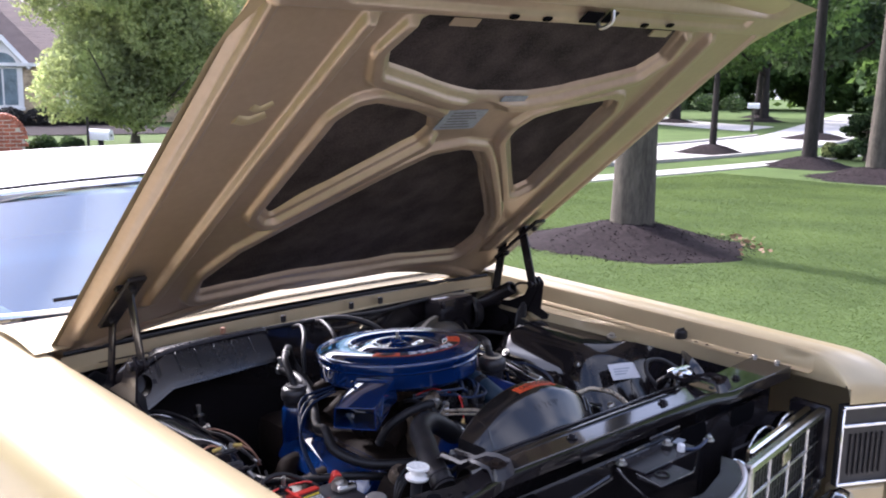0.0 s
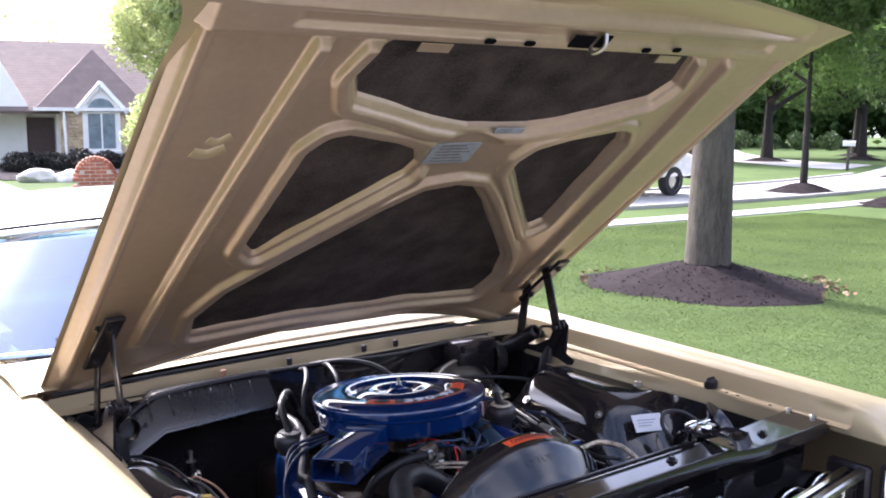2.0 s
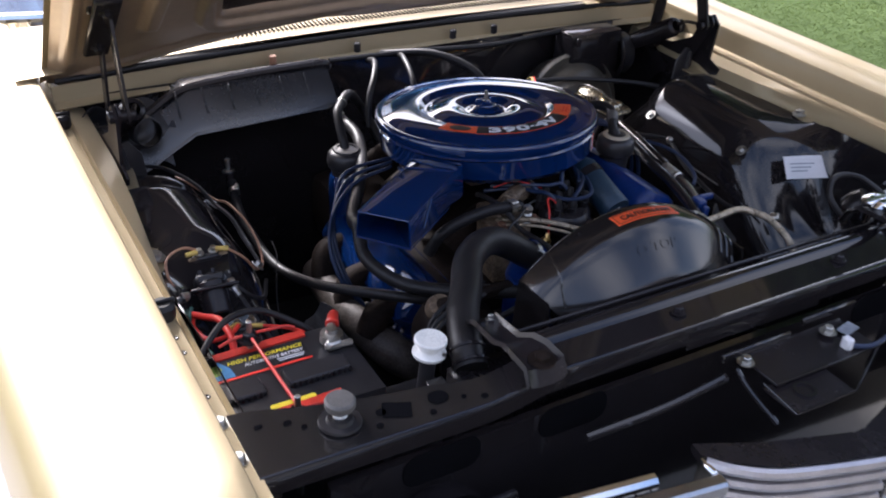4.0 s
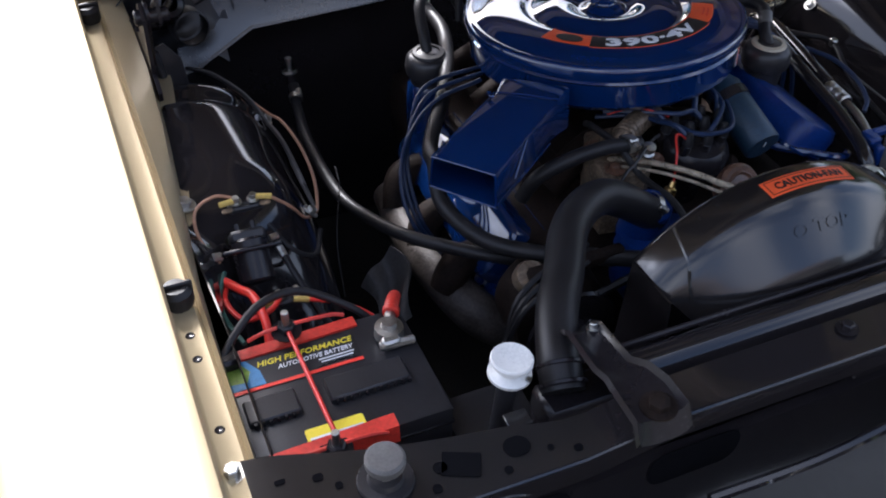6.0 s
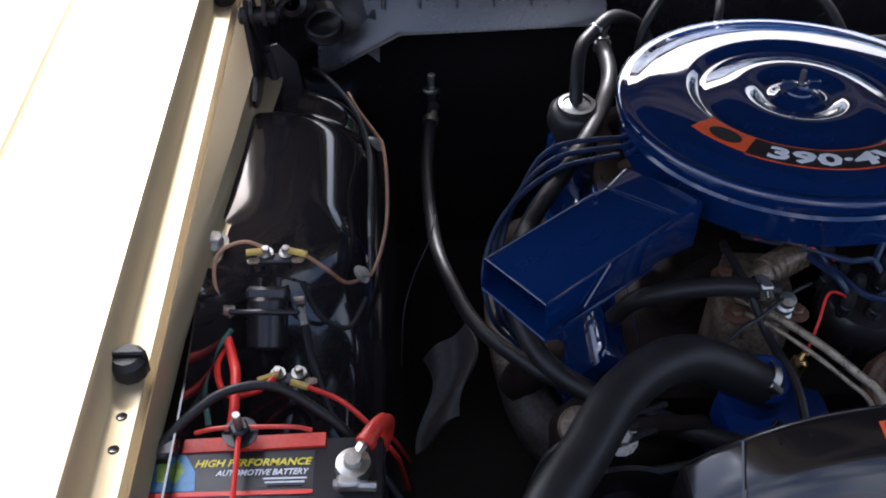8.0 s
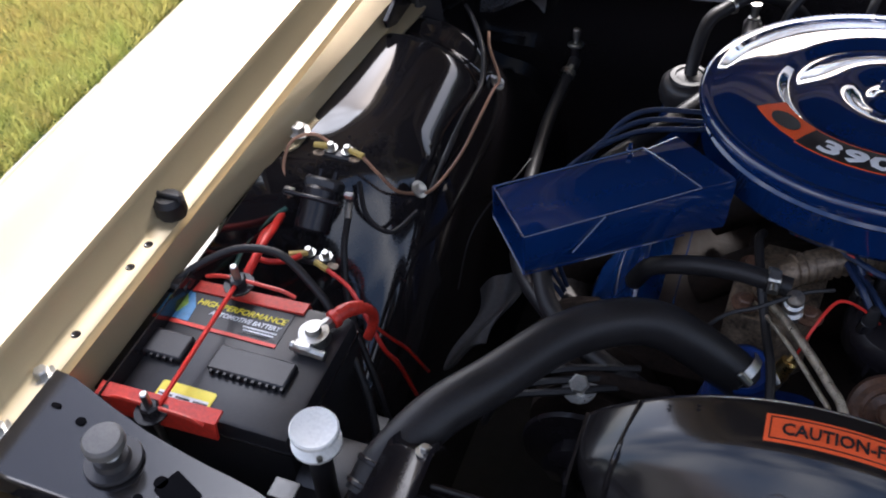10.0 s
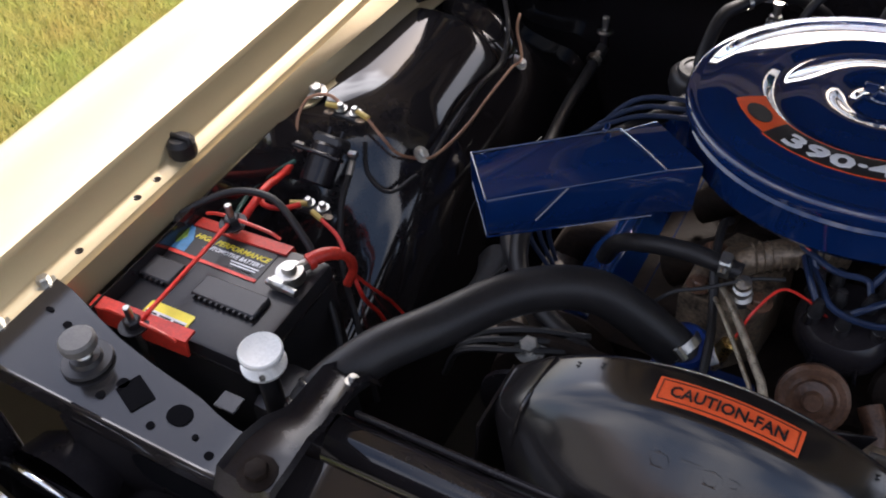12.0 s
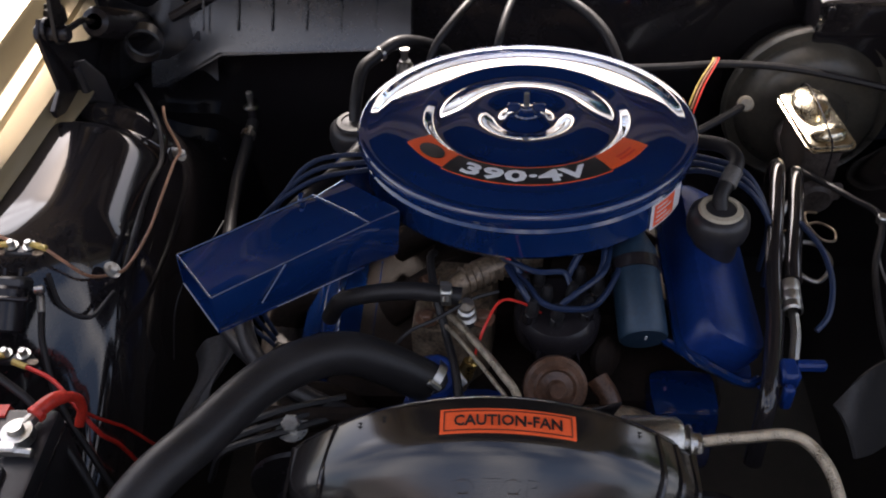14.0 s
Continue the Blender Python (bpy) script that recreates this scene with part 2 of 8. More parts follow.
def see_through(m, share):
    """Thin leaves: part of the light passes through them."""
    nt = m.node_tree
    b, out = nt.nodes["Principled BSDF"], nt.nodes["Material Output"]
    tr_node, mix = nt.nodes.new("ShaderNodeBsdfTranslucent"), nt.nodes.new("ShaderNodeMixShader")
    source = b.inputs["Base Color"].links[0].from_socket
    lift = nt.nodes.new("ShaderNodeVectorMath")
    lift.operation = "MULTIPLY"
    lift.inputs[1].default_value = (1.35, 1.30, 1.0)
    nt.links.new(source, lift.inputs[0])
    nt.links.new(lift.outputs["Vector"], tr_node.inputs["Color"])
    mix.inputs["Fac"].default_value = share
    nt.links.new(b.outputs["BSDF"], mix.inputs[1])
    nt.links.new(tr_node.outputs["BSDF"], mix.inputs[2])
    nt.links.new(mix.outputs["Shader"], out.inputs["Surface"])


for m, share in ((LEAF, 0.5), (LEAF_PALE, 0.5), (LEAF_DARK, 0.4), (BLADE, 0.5), (SHORT_GRASS, 0.5)):
    see_through(m, share)


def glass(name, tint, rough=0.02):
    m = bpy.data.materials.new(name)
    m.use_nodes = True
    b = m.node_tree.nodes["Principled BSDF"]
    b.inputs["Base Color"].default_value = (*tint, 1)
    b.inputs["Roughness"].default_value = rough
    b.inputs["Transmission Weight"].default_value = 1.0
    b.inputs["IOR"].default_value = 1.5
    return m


# the reflected sky's blue is put into the tint; high index strengthens reflections
GLASS = glass("sky_tinted_windscreen_glass", (0.36, 0.58, 0.80))
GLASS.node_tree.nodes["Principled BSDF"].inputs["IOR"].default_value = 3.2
LENS = glass("headlamp_glass", (0.8, 0.83, 0.85), 0.08)

# ---- mesh tools ----
I4 = Matrix.Identity(4)
XC = 0.02                       # the car's centre line


def thing(name, loc, label, category, group="", kind=""):
    ob = new(name)
    ob.location = loc
    ob.empty_display_size = 0.05
    return tagged(ob, label, category, group, kind)


def mesh_of(name, bm, material, sharp=38):
    me = bpy.data.meshes.new(name)
    bmesh.ops.recalc_face_normals(bm, faces=bm.faces)
    bm.to_mesh(me)
    bm.free()
    for m in material if isinstance(material, (list, tuple)) else (material,):
        me.materials.append(m)
    me.shade_smooth()
    me.set_sharp_from_angle(angle=radians(sharp))
    return me


def part(name, bm, material, parent, label="", sharp=38):
    """One mesh, in world coordinates, under a thing or under a part of one."""
    ob = new(name, mesh_of(name, bm, material, sharp))
    ob.parent = parent
    if parent.type == "EMPTY":
        ob.matrix_parent_inverse = Matrix.Translation(-parent.location)
    return tagged(ob, label) if label else ob


def solid(name, bm, material, label, category, group="", kind="", sharp=38):
    """A thing that is one mesh, with its origin at its base."""
    lo = Vector([min(v.co[k] for v in bm.verts) for k in range(3)])
    hi = Vector([max(v.co[k] for v in bm.verts) for k in range(3)])
    base = Vector(((lo.x + hi.x) / 2, (lo.y + hi.y) / 2, lo.z))
    bmesh.ops.translate(bm, verts=bm.verts, vec=-base)
    ob = new(name, mesh_of(name, bm, material, sharp))
    ob.location = base
    return tagged(ob, label, category, group, kind)


def put(bm, verts, m):
    for v in verts:
        v.co = m @ v.co


def frame_at(p, z, x=None):
    """A pose at p whose z axis points along z."""
    z = Vector(z).normalized()
    x = Vector(x) if x else (Vector((1, 0, 0)) if abs(z.x) < 0.9 else Vector((0, 1, 0)))
    y = z.cross(x).normalized()
    x = y.cross(z)
    m = Matrix((x, y, z)).transposed().to_4x4()
    m.translation = Vector(p)
    return m


def box(size, at=(0, 0, 0), m=I4, bevel=0.003, bm=None, seg=1):
    bm = bm or bmesh.new()
    got = bmesh.ops.create_cube(bm, size=1.0)["verts"]
    put(bm, got, Matrix.Translation(at) @ Matrix.Diagonal((*size, 1)))
    if bevel:
        edges = list({e for v in got for e in v.link_edges})
        made = bmesh.ops.bevel(bm, geom=edges, offset=bevel, segments=seg, affect="EDGES", profile=0.6)
        got = list({v for f in made["faces"] for v in f.verts} | {v for v in got if v.is_valid})
    put(bm, got, m)
    return bm


def lathe(profile, m=I4, n=32, bm=None, closed=False, a0=0.0, a1=360.0):
    """Turns a profile of (radius, height) about z."""
    bm = bm or bmesh.new()
    full = abs(a1 - a0) > 359.9
    rings = []
    steps = n if full else n + 1
    for k in range(steps):
        a = radians(a0 + (a1 - a0) * k / n)
        rings.append([bm.verts.new(m @ Vector((r * math.cos(a), r * math.sin(a), z))) for r, z in profile])
    for k in range(n):
        p, q = rings[k], rings[(k + 1) % steps]
        for j in range(len(profile) - 1 + closed):
            i, jn = j, (j + 1) % len(profile)
            bm.faces.new((p[i], q[i], q[jn], p[jn]))
    bmesh.ops.remove_doubles(bm, verts=[v for r in rings for v in r], dist=1e-6)
    return bm


def rod(p, q, r, n=12, bm=None, r2=None, bevel=0.0):
    """A capped cylinder, or cone, from p to q."""
    p, q = Vector(p), Vector(q)
    h = (q - p).length
    r2 = r if r2 is None else r2
    b = min(bevel, h / 3, r / 2)
    prof = [(1e-5, 0), (r - b, 0), (r, b), (r2, h - b), (r2 - b, h), (1e-5, h)] if b else [(1e-5, 0), (r, 0), (r2, h), (1e-5, h)]
    return lathe(prof, frame_at(p, q - p), n, bm)


def curve_points(pts, per=6):
    """A smooth line through the points."""
    p = [Vector(v) for v in pts]
    if len(p) < 3:
        return p
    p = [p[0] * 2 - p[1]] + p + [p[-1] * 2 - p[-2]]
    out = []
    for i in range(1, len(p) - 2):
        a, b, c, d = p[i - 1:i + 3]
        for k in range(per):
            t = k / per
            out.append(0.5 * (2 * b + (c - a) * t + (2 * a - 5 * b + 4 * c - d) * t * t + (3 * b - a - 3 * c + d) * t ** 3))
    return out + [p[-2]]


def tube(pts, r, n=10, bm=None, per=6, cap=True, wave=0.0, flat=1.0):
    bm = bm or bmesh.new()
    line = curve_points(pts, per)
    t0 = (line[1] - line[0]).normalized()
    up = t0.orthogonal().normalized()
    rings = []
    for k, c in enumerate(line):
        t = (line[min(k + 1, len(line) - 1)] - line[max(k - 1, 0)]).normalized()
        up = (up - t * up.dot(t)).normalized()
        side = t.cross(up)
        rr = r(k / (len(line) - 1)) if callable(r) else r
        rr *= 1 + wave * (k % 2)
        rings.append([bm.verts.new(c + (up * math.cos(6.28318 * j / n) * flat + side * math.sin(6.28318 * j / n)) * rr) for j in range(n)])
    for a, b in zip(rings, rings[1:]):
        for j in range(n):
            bm.faces.new((a[j], a[(j + 1) % n], b[(j + 1) % n], b[j]))
    if cap:
        bm.faces.new(rings[0][::-1])
        bm.faces.new(rings[-1])
    return bm


def grid(f, nu, nv, bm=None, keep=None):
    """A sheet of points f(u, v), u and v from 0 to 1."""
    bm = bm or bmesh.new()
    vs = [[bm.verts.new(f(i / nu, j / nv)) for j in range(nv + 1)] for i in range(nu + 1)]
    for i in range(nu):
        for j in range(nv):
            if keep is None or keep((i + 0.5) / nu, (j + 0.5) / nv):
                bm.faces.new((vs[i][j], vs[i + 1][j], vs[i + 1][j + 1], vs[i][j + 1]))
    if keep:
        bmesh.ops.delete(bm, geom=[v for v in bm.verts if not v.link_faces], context="VERTS")
    return bm


def thicken(bm, d):
    bmesh.ops.recalc_face_normals(bm, faces=bm.faces)
    bmesh.ops.solidify(bm, geom=list(bm.faces), thickness=d)
    return bm


def prism(outline, h, m=I4, bevel=0.0, bm=None, h0=0.0):
    """A flat outline (x, y) raised from h0 to h along z."""
    bm = bm or bmesh.new()
    lo = [bm.verts.new(Vector((x, y, h0))) for x, y in outline]
    hi = [bm.verts.new(Vector((x, y, h))) for x, y in outline]
    n = len(outline)
    fs = [bm.faces.new(lo[::-1]), bm.faces.new(hi)]
    for k in range(n):
        fs.append(bm.faces.new((lo[k], lo[(k + 1) % n], hi[(k + 1) % n], hi[k])))
    got = lo + hi
    if bevel:
        made = bmesh.ops.bevel(bm, geom=[e for e in fs[1].edges], offset=bevel, segments=2, affect="EDGES", profile=0.5)
        got = list({v for f in made["faces"] for v in f.verts} | {v for v in got if v.is_valid})
    put(bm, got, m)
    return bm


def round_rect(w, h, r, n=4):
    out = []
    for cx, cy, a0 in ((w / 2 - r, h / 2 - r, 0), (-w / 2 + r, h / 2 - r, 90), (-w / 2 + r, -h / 2 + r, 180), (w / 2 - r, -h / 2 + r, 270)):
        for k in range(n + 1):
            a = radians(a0 + 90 * k / n)
            out.append((cx + r * math.cos(a), cy + r * math.sin(a)))
    return out


def hexbolt(p, axis, r=0.008, h=0.006, washer=True, bm=None):
    m = frame_at(p, axis)
    bm = bm or bmesh.new()
    if washer:
        lathe([(1e-5, 0), (r * 1.7, 0), (r * 1.7, r * 0.22), (1e-5, r * 0.22)], m, 14, bm)
    lathe([(1e-5, r * 0.2), (r, r * 0.2), (r, h), (r * 0.8, h * 1.15), (1e-5, h * 1.15)], m, 6, bm)
    return bm


def lettering(text, size, warp, extrude=0.0004, width=1.0, bold=0.018):
    """The mesh of a line of text in the built-in font, each of its points placed by warp(x, y, z); x runs from 0 to the line's length."""
    cu = bpy.data.curves.new("text", "FONT")
    cu.body, cu.size, cu.extrude, cu.offset = text, size, extrude, bold * size
    cu.resolution_u = 2
    ob = bpy.data.objects.new("text", cu)
    scene.collection.objects.link(ob)
    dg = bpy.context.evaluated_depsgraph_get()
    me = bpy.data.meshes.new_from_object(ob.evaluated_get(dg))
    bm = bmesh.new()
    bm.from_mesh(me)
    bpy.data.objects.remove(ob)
    bpy.data.curves.remove(cu)
    bpy.data.meshes.remove(me)
    x0 = min(v.co.x for v in bm.verts)
    x1 = max(v.co.x for v in bm.verts)
    for v in bm.verts:
        v.co = warp((v.co.x - x0) / (x1 - x0) * width, v.co.y, v.co.z + extrude)
    return bm


def leafball(count, centre, radius, leaf, seed, squash=0.8, bm=None, gaps=0.0):
    """Many small leaf clumps scattered in an uneven crown."""
    rng = np.random.default_rng(seed)
    c = np.array(centre)
    lobes = rng.normal(size=(9, 3))
    lobes /= np.linalg.norm(lobes, axis=1)[:, None]
    d = rng.normal(size=(count, 3))
    d /= np.linalg.norm(d, axis=1)[:, None]
    reach = 0.72 + 0.28 * np.max(np.maximum(d @ lobes.T, 0) ** 6, axis=1)
    r = radius * reach * rng.uniform(0.45, 1.0, count) ** 0.5
    pos = c + d * r[:, None] * (1, 1, squash)
    a = rng.normal(size=(count, 3))
    a /= np.linalg.norm(a, axis=1)[:, None]
    b = np.cross(a, rng.normal(size=(count, 3)))
    b /= np.linalg.norm(b, axis=1)[:, None]
    s = leaf * rng.uniform(0.6, 1.4, count)[:, None]
    quad = np.stack([pos - a * s, pos - b * s * 0.5, pos + a * s, pos + b * s * 0.5], 1).reshape(-1, 3)
    return quad


def leaf_mesh(name, quads, material):
    me = bpy.data.meshes.new(name)
    n = len(quads) // 4
    me.from_pydata([tuple(q) for q in quads.tolist()], [], [tuple(range(4 * k, 4 * k + 4)) for k in range(n)])
    me.materials.append(material)
    return me


def loose(name, me, parent, label=""):
    ob = new(name, me)
    ob.parent = parent
    if parent.type == "EMPTY":
        ob.matrix_parent_inverse = Matrix.Translation(-parent.location)
    return tagged(ob, label) if label else ob

# ---- the ground ----
def gz(x, y):
    """The yard falls gently away behind the car."""
    s = 0.616 * x + 0.788 * y - 1.0
    return -0.033 * max(0.0, s)


def spread(a, b, n):
    return [a + (b - a) * k / n for k in range(n + 1)]


def laid(xs, ys, lift, bm=None):
    bm = bm or bmesh.new()
    vs = [[bm.verts.new((x, y, gz(x, y) + lift)) for y in ys] for x in xs]
    for i in range(len(xs) - 1):
        for j in range(len(ys) - 1):
            bm.faces.new((vs[i][j], vs[i + 1][j], vs[i + 1][j + 1], vs[i][j + 1]))
    return bm


def ribbon(near, far, lift, drop=0.0):
    """A paved strip between two lines on the ground, with edges drop deep."""
    bm = bmesh.new()
    a = [bm.verts.new((x, y, gz(x, y) + lift)) for x, y in near]
    b = [bm.verts.new((x, y, gz(x, y) + lift)) for x, y in far]
    for k in range(len(a) - 1):
        bm.faces.new((a[k], a[k + 1], b[k + 1], b[k]))
    if drop:
        for line in (a, b):
            low = [bm.verts.new(v.co - Vector((0, 0, drop))) for v in line]
            for k in range(len(line) - 1):
                bm.faces.new((line[k], line[k + 1], low[k + 1], low[k]))
        for k in (0, -1):
            bm.faces.new((a[k], b[k], bm.verts.new(b[k].co - Vector((0, 0, drop))), bm.verts.new(a[k].co - Vector((0, 0, drop)))))
    return bm


steps = [-900, -300, -120, -60, -30, -16, *spread(-10, 10, 20), *spread(12, 60, 16), 90, 160, 320, 900]
tagged(new("ground", mesh_of("ground", laid(steps, steps, 0.0), LAWN)), "green mown lawn falling gently towards the street", "lawn", kind="structure")

# driveway slabs with open joints
drive = new("driveway")
tagged(drive, "pale concrete driveway of broom-finished slabs under the car", "driveway", kind="structure")
for j in range(7):
    y0, y1 = -9.0 + 2.45 * j, -9.0 + 2.45 * j + 2.435
    for x0, wide in ((-1.96, 1.995), (0.05, 1.655)):
        xs = (x0, x0 + wide / 2, x0 + wide)
        part("slab", ribbon([(x, y0) for x in xs], [(x, y1) for x in xs], 0.02, 0.05), CONCRETE, drive)


def road_near(x):
    return 11.0 + 0.0085 * max(0.0, x - 14.0) ** 2


def road_far(x):
    return max(road_near(x) + 3.6, 14.7 + 0.255 * (x - 21.4))


xs = spread(-40, 34, 37)
bm = ribbon([(x, road_near(x)) for x in xs], [(x, road_far(x)) for x in xs], 0.012)
grid(lambda s, t: (lambda p: Vector((p[0], p[1], gz(*p) + 0.012)))((34 + 60 * s, road_near(34) + (17.9 - road_near(34)) * t + 22 * s + 3 * t * s)), 12, 2, bm)
tagged(new("road", mesh_of("road", bm, ROAD)), "pale concrete residential street", "road", kind="structure")
for line in (lambda x: road_near(x) - 0.14, road_far):
    bm = ribbon([(x, line(x)) for x in xs], [(x, line(x) + 0.14) for x in xs], 0.075, 0.12)
    tagged(new("kerb", mesh_of("kerb", bm, CONCRETE)), "low concrete kerb along the street", "kerb", kind="structure")

walkway = new("pavement")
tagged(walkway, "narrow pale concrete pavement crossing the lawn", "pavement", kind="structure")
for k in range(26):
    x0, x1 = 2.0 + 1.5 * k, 3.488 + 1.5 * k
    wy = lambda x: 8.72 + 0.004 * max(0.0, x - 9.0) ** 2
    part("slab", ribbon([(x0, wy(x0)), (x1, wy(x1))], [(x0, wy(x0) + 0.62), (x1, wy(x1) + 0.62)], 0.025, 0.05), ROAD, walkway)

bm = ribbon([(38.2, 21.0), (39.5, 24.5), (44.0, 31.5), (58.0, 45.0), (84.0, 67.0)], [(46.0, 23.8), (47.5, 27.5), (52.0, 33.5), (63.0, 43.5), (92.0, 66.0)], 0.02)
tagged(new("far_driveway", mesh_of("far_driveway", bm, ROAD)), "pale concrete drive curving away beyond the street", "driveway", kind="structure")
bm = ribbon([(1.0, 16.5), (2.0, 26.0), (3.0, 35.0)], [(4.2, 16.5), (4.9, 25.0), (6.4, 35.0)], 0.02)
tagged(new("neighbour_driveway", mesh_of("neighbour_driveway", bm, ROAD)), "white sunlit concrete drive of the house opposite", "driveway", kind="structure")

# ---- the car: body shell ----
car = thing("car", (XC, 1.4, 0.02), "gold full-size vintage coupe with white roof and raised hood", "car")


def taper(y):
    """How far the body side draws in towards the nose."""
    return 0.0 if y > -0.2 else -0.055 * min(1.0, (-0.2 - y) / 0.75) ** 1.6


FENDER = [(0.700, 0.828), (0.704, 0.856), (0.722, 0.865), (0.7265, 0.858), (0.731, 0.867), (0.751, 0.868), (0.7555, 0.872), (0.757, 0.911),
          (0.7605, 0.9185), (0.776, 0.9220), (0.820, 0.9215), (0.852, 0.914), (0.884, 0.905), (0.908, 0.9035), (0.924, 0.9065),
          (0.934, 0.904), (0.952, 0.889), (0.968, 0.865), (0.978, 0.825), (0.983, 0.770), (0.982, 0.700), (0.970, 0.560), (0.945, 0.420), (0.915, 0.300)]


def fender(side):
    ys = [1.05, 0.8, 0.6, 0.45, 0.3, 0.15, 0.0, -0.15, -0.3, -0.45, -0.58, -0.66, -0.71, -0.74, -0.765, -0.79, -0.81, -0.828, -0.843, -0.855, -0.864, -0.869, -0.870]
    bm = bmesh.new()
    rows = []
    for y in ys:
        nose = min(1.0, max(0.0, (-0.74 - y) / 0.13))
        row = []
        for k, (d, z) in enumerate(FENDER):
            if k < 2:
                d = 0.7225 - 0.036 * max(0.0, min(1.0, (y + 0.355) / 0.45)) - (0.005 if k == 0 else 0)
            if k > 8:
                d = d + taper(y) * (k - 8) / 15
            if z > 0.805 and k > 6:        # the top rolls down to a lip over the grille
                z = 0.805 + (z - 0.805) * math.sqrt(max(0.0, 1 - nose * nose))
            reach = 0.5 * max(0.0, d - 0.757) * max(0.0, min(1.0, (-0.62 - y) / 0.25))   # the corner juts forward
            row.append(bm.verts.new((XC + side * d, y - reach, z)))
        row.append(bm.verts.new((row[7].co.x, y, 0.846)))
        rows.append(row)
    for a, b in zip(rows, rows[1:]):
        for k in range(len(FENDER) - 1):
            # the wheel opening
            y = (a[k].co.y + b[k].co.y) / 2
            z = (a[k].co.z + b[k].co.z) / 2
            if k > 19 and abs(y - 0.05) < 0.36 and z < 0.66:
                continue
            if (y < -0.66 and k < 4) or (y < -0.765 and k < 7):
                continue
            bm.faces.new((a[k], a[k + 1], b[k + 1], b[k]))
    for a, b in zip(rows, rows[1:]):    # the inner wall beside the grille
        if a[7].co.y < -0.70:
            bm.faces.new((a[7], b[7], b[-1], a[-1]))
    bmesh.ops.delete(bm, geom=[v for v in bm.verts if not v.link_faces], context="VERTS")
    bmesh.ops.recalc_face_normals(bm, faces=bm.faces)
    return bm


for side in (-1, 1):
    ob = part("fender", fender(side), GOLD, car, "glossy gold front fender with a crisp top ridge", 50)
    # dark corner panel with a bright frame under the lip
    cm = Matrix.Translation((XC + side * 0.830, -0.882, 0.0)) @ Matrix.Rotation(radians(-26.5 * side), 4, "Z")
    corner = part("corner_panel", box((0.162, 0.02, 0.222), (0, 0, 0.688), cm, 0.003), BLACK_DULL, ob, "black ribbed corner panel in a bright frame")
    for k in range(7):
        part("rib", box((0.004, 0.006, 0.11), (0.016 * (k - 3), -0.012, 0.665), cm, 0), BLACK_SATIN, corner)
    for z in (0.795, 0.745, 0.585):
        part("frame_bar", box((0.166, 0.012, 0.009), (0, -0.014, z), cm, 0.002), CHROME, corner)
    for dx in (-0.081, 0.081):
        part("frame_bar", box((0.007, 0.012, 0.205), (dx, -0.014, 0.69), cm, 0.002), CHROME, corner)
    part("lower_fender", box((0.16, 0.05, 0.27), (0, 0.01, 0.44), cm, 0.01), GOLD, ob)
    # rubber stops, sheet-metal clips and bolts along the gutter
    for y in (-0.37, 0.30):
        bm = lathe([(1e-5, 0), (0.016, 0), (0.018, 0.006), (0.018, 0.02), (0.013, 0.026), (1e-5, 0.026)], frame_at((XC + side * 0.745, y, 0.866), (0, 0, 1)), 12)
        box((0.036, 0.006, 0.03), (XC + side * 0.745, y, 0.882), bm=bm, bevel=0.002)
        part("rubber_stop", bm, RUBBER, ob, "black ribbed rubber hood stop")
    for y in (-0.422, -0.457, -0.553):
        part("gutter_hole", lathe([(1e-5, 0.0008), (0.0028, 0.0008), (0.0042, 0.0016), (0.0055, 0.0004)], frame_at((XC + side * 0.744, y, 0.867), (0, 0, 1)), 12), BLACK_SATIN, ob)
    for y in (-0.605, -0.671):
        part("bolt", hexbolt((XC + side * 0.745, y, 0.866), (0, 0, 1), 0.0075, 0.008), ZINC, ob, "zinc hexagon bolt")
    # long apron plate below the gutter, ending in a rounded tab with its bolt
    bm = bmesh.new()
    rows = []
    for k in range(25):
        y = 0.17 - 0.365 * k / 24
        end = max(0.0, (-0.160 - y) / 0.035)
        inner = 0.655 + 0.037 * min(1.0, max(0.0, (0.15 - y) / 0.30))
        half = 0.5 * (0.725 - inner) * math.sqrt(max(0.0, 1 - end * end * 0.98))
        mid = 0.5 * (0.725 + inner) - 0.004 * end
        rows.append([bm.verts.new((XC + side * (mid + half * c), y, 0.829 + 0.007 * c + 0.004 * c * c)) for c in (-1.0, -0.92, -0.4, 0.3, 1.0)])
    for p, q in zip(rows, rows[1:]):
        for k in range(4):
            bm.faces.new((p[k], p[k + 1], q[k + 1], q[k]))
    plate = part("apron_plate", thicken(bm, 0.003), GOLD, ob, "gold apron plate with a rounded, bolted end", 50)
    part("bolt", hexbolt((XC + side * 0.702, -0.160, 0.832), (side * -0.2, 0, 0.95), 0.0095, 0.009), ZINC, plate, "zinc washer bolt")

# ---- the raised hood ----
HA = radians(40.0)
HN = Vector((0, math.sin(HA), math.cos(HA)))
HS = Vector((0, -math.cos(HA), math.sin(HA)))
HO = Vector((XC, 0.42, 0.94))


def hp(u, v, w=0.0):
    """A point of the hood: u across, v forward along it, w outward from its underside."""
    return HO + Vector((u, 0, 0)) + HS * v + HN * w


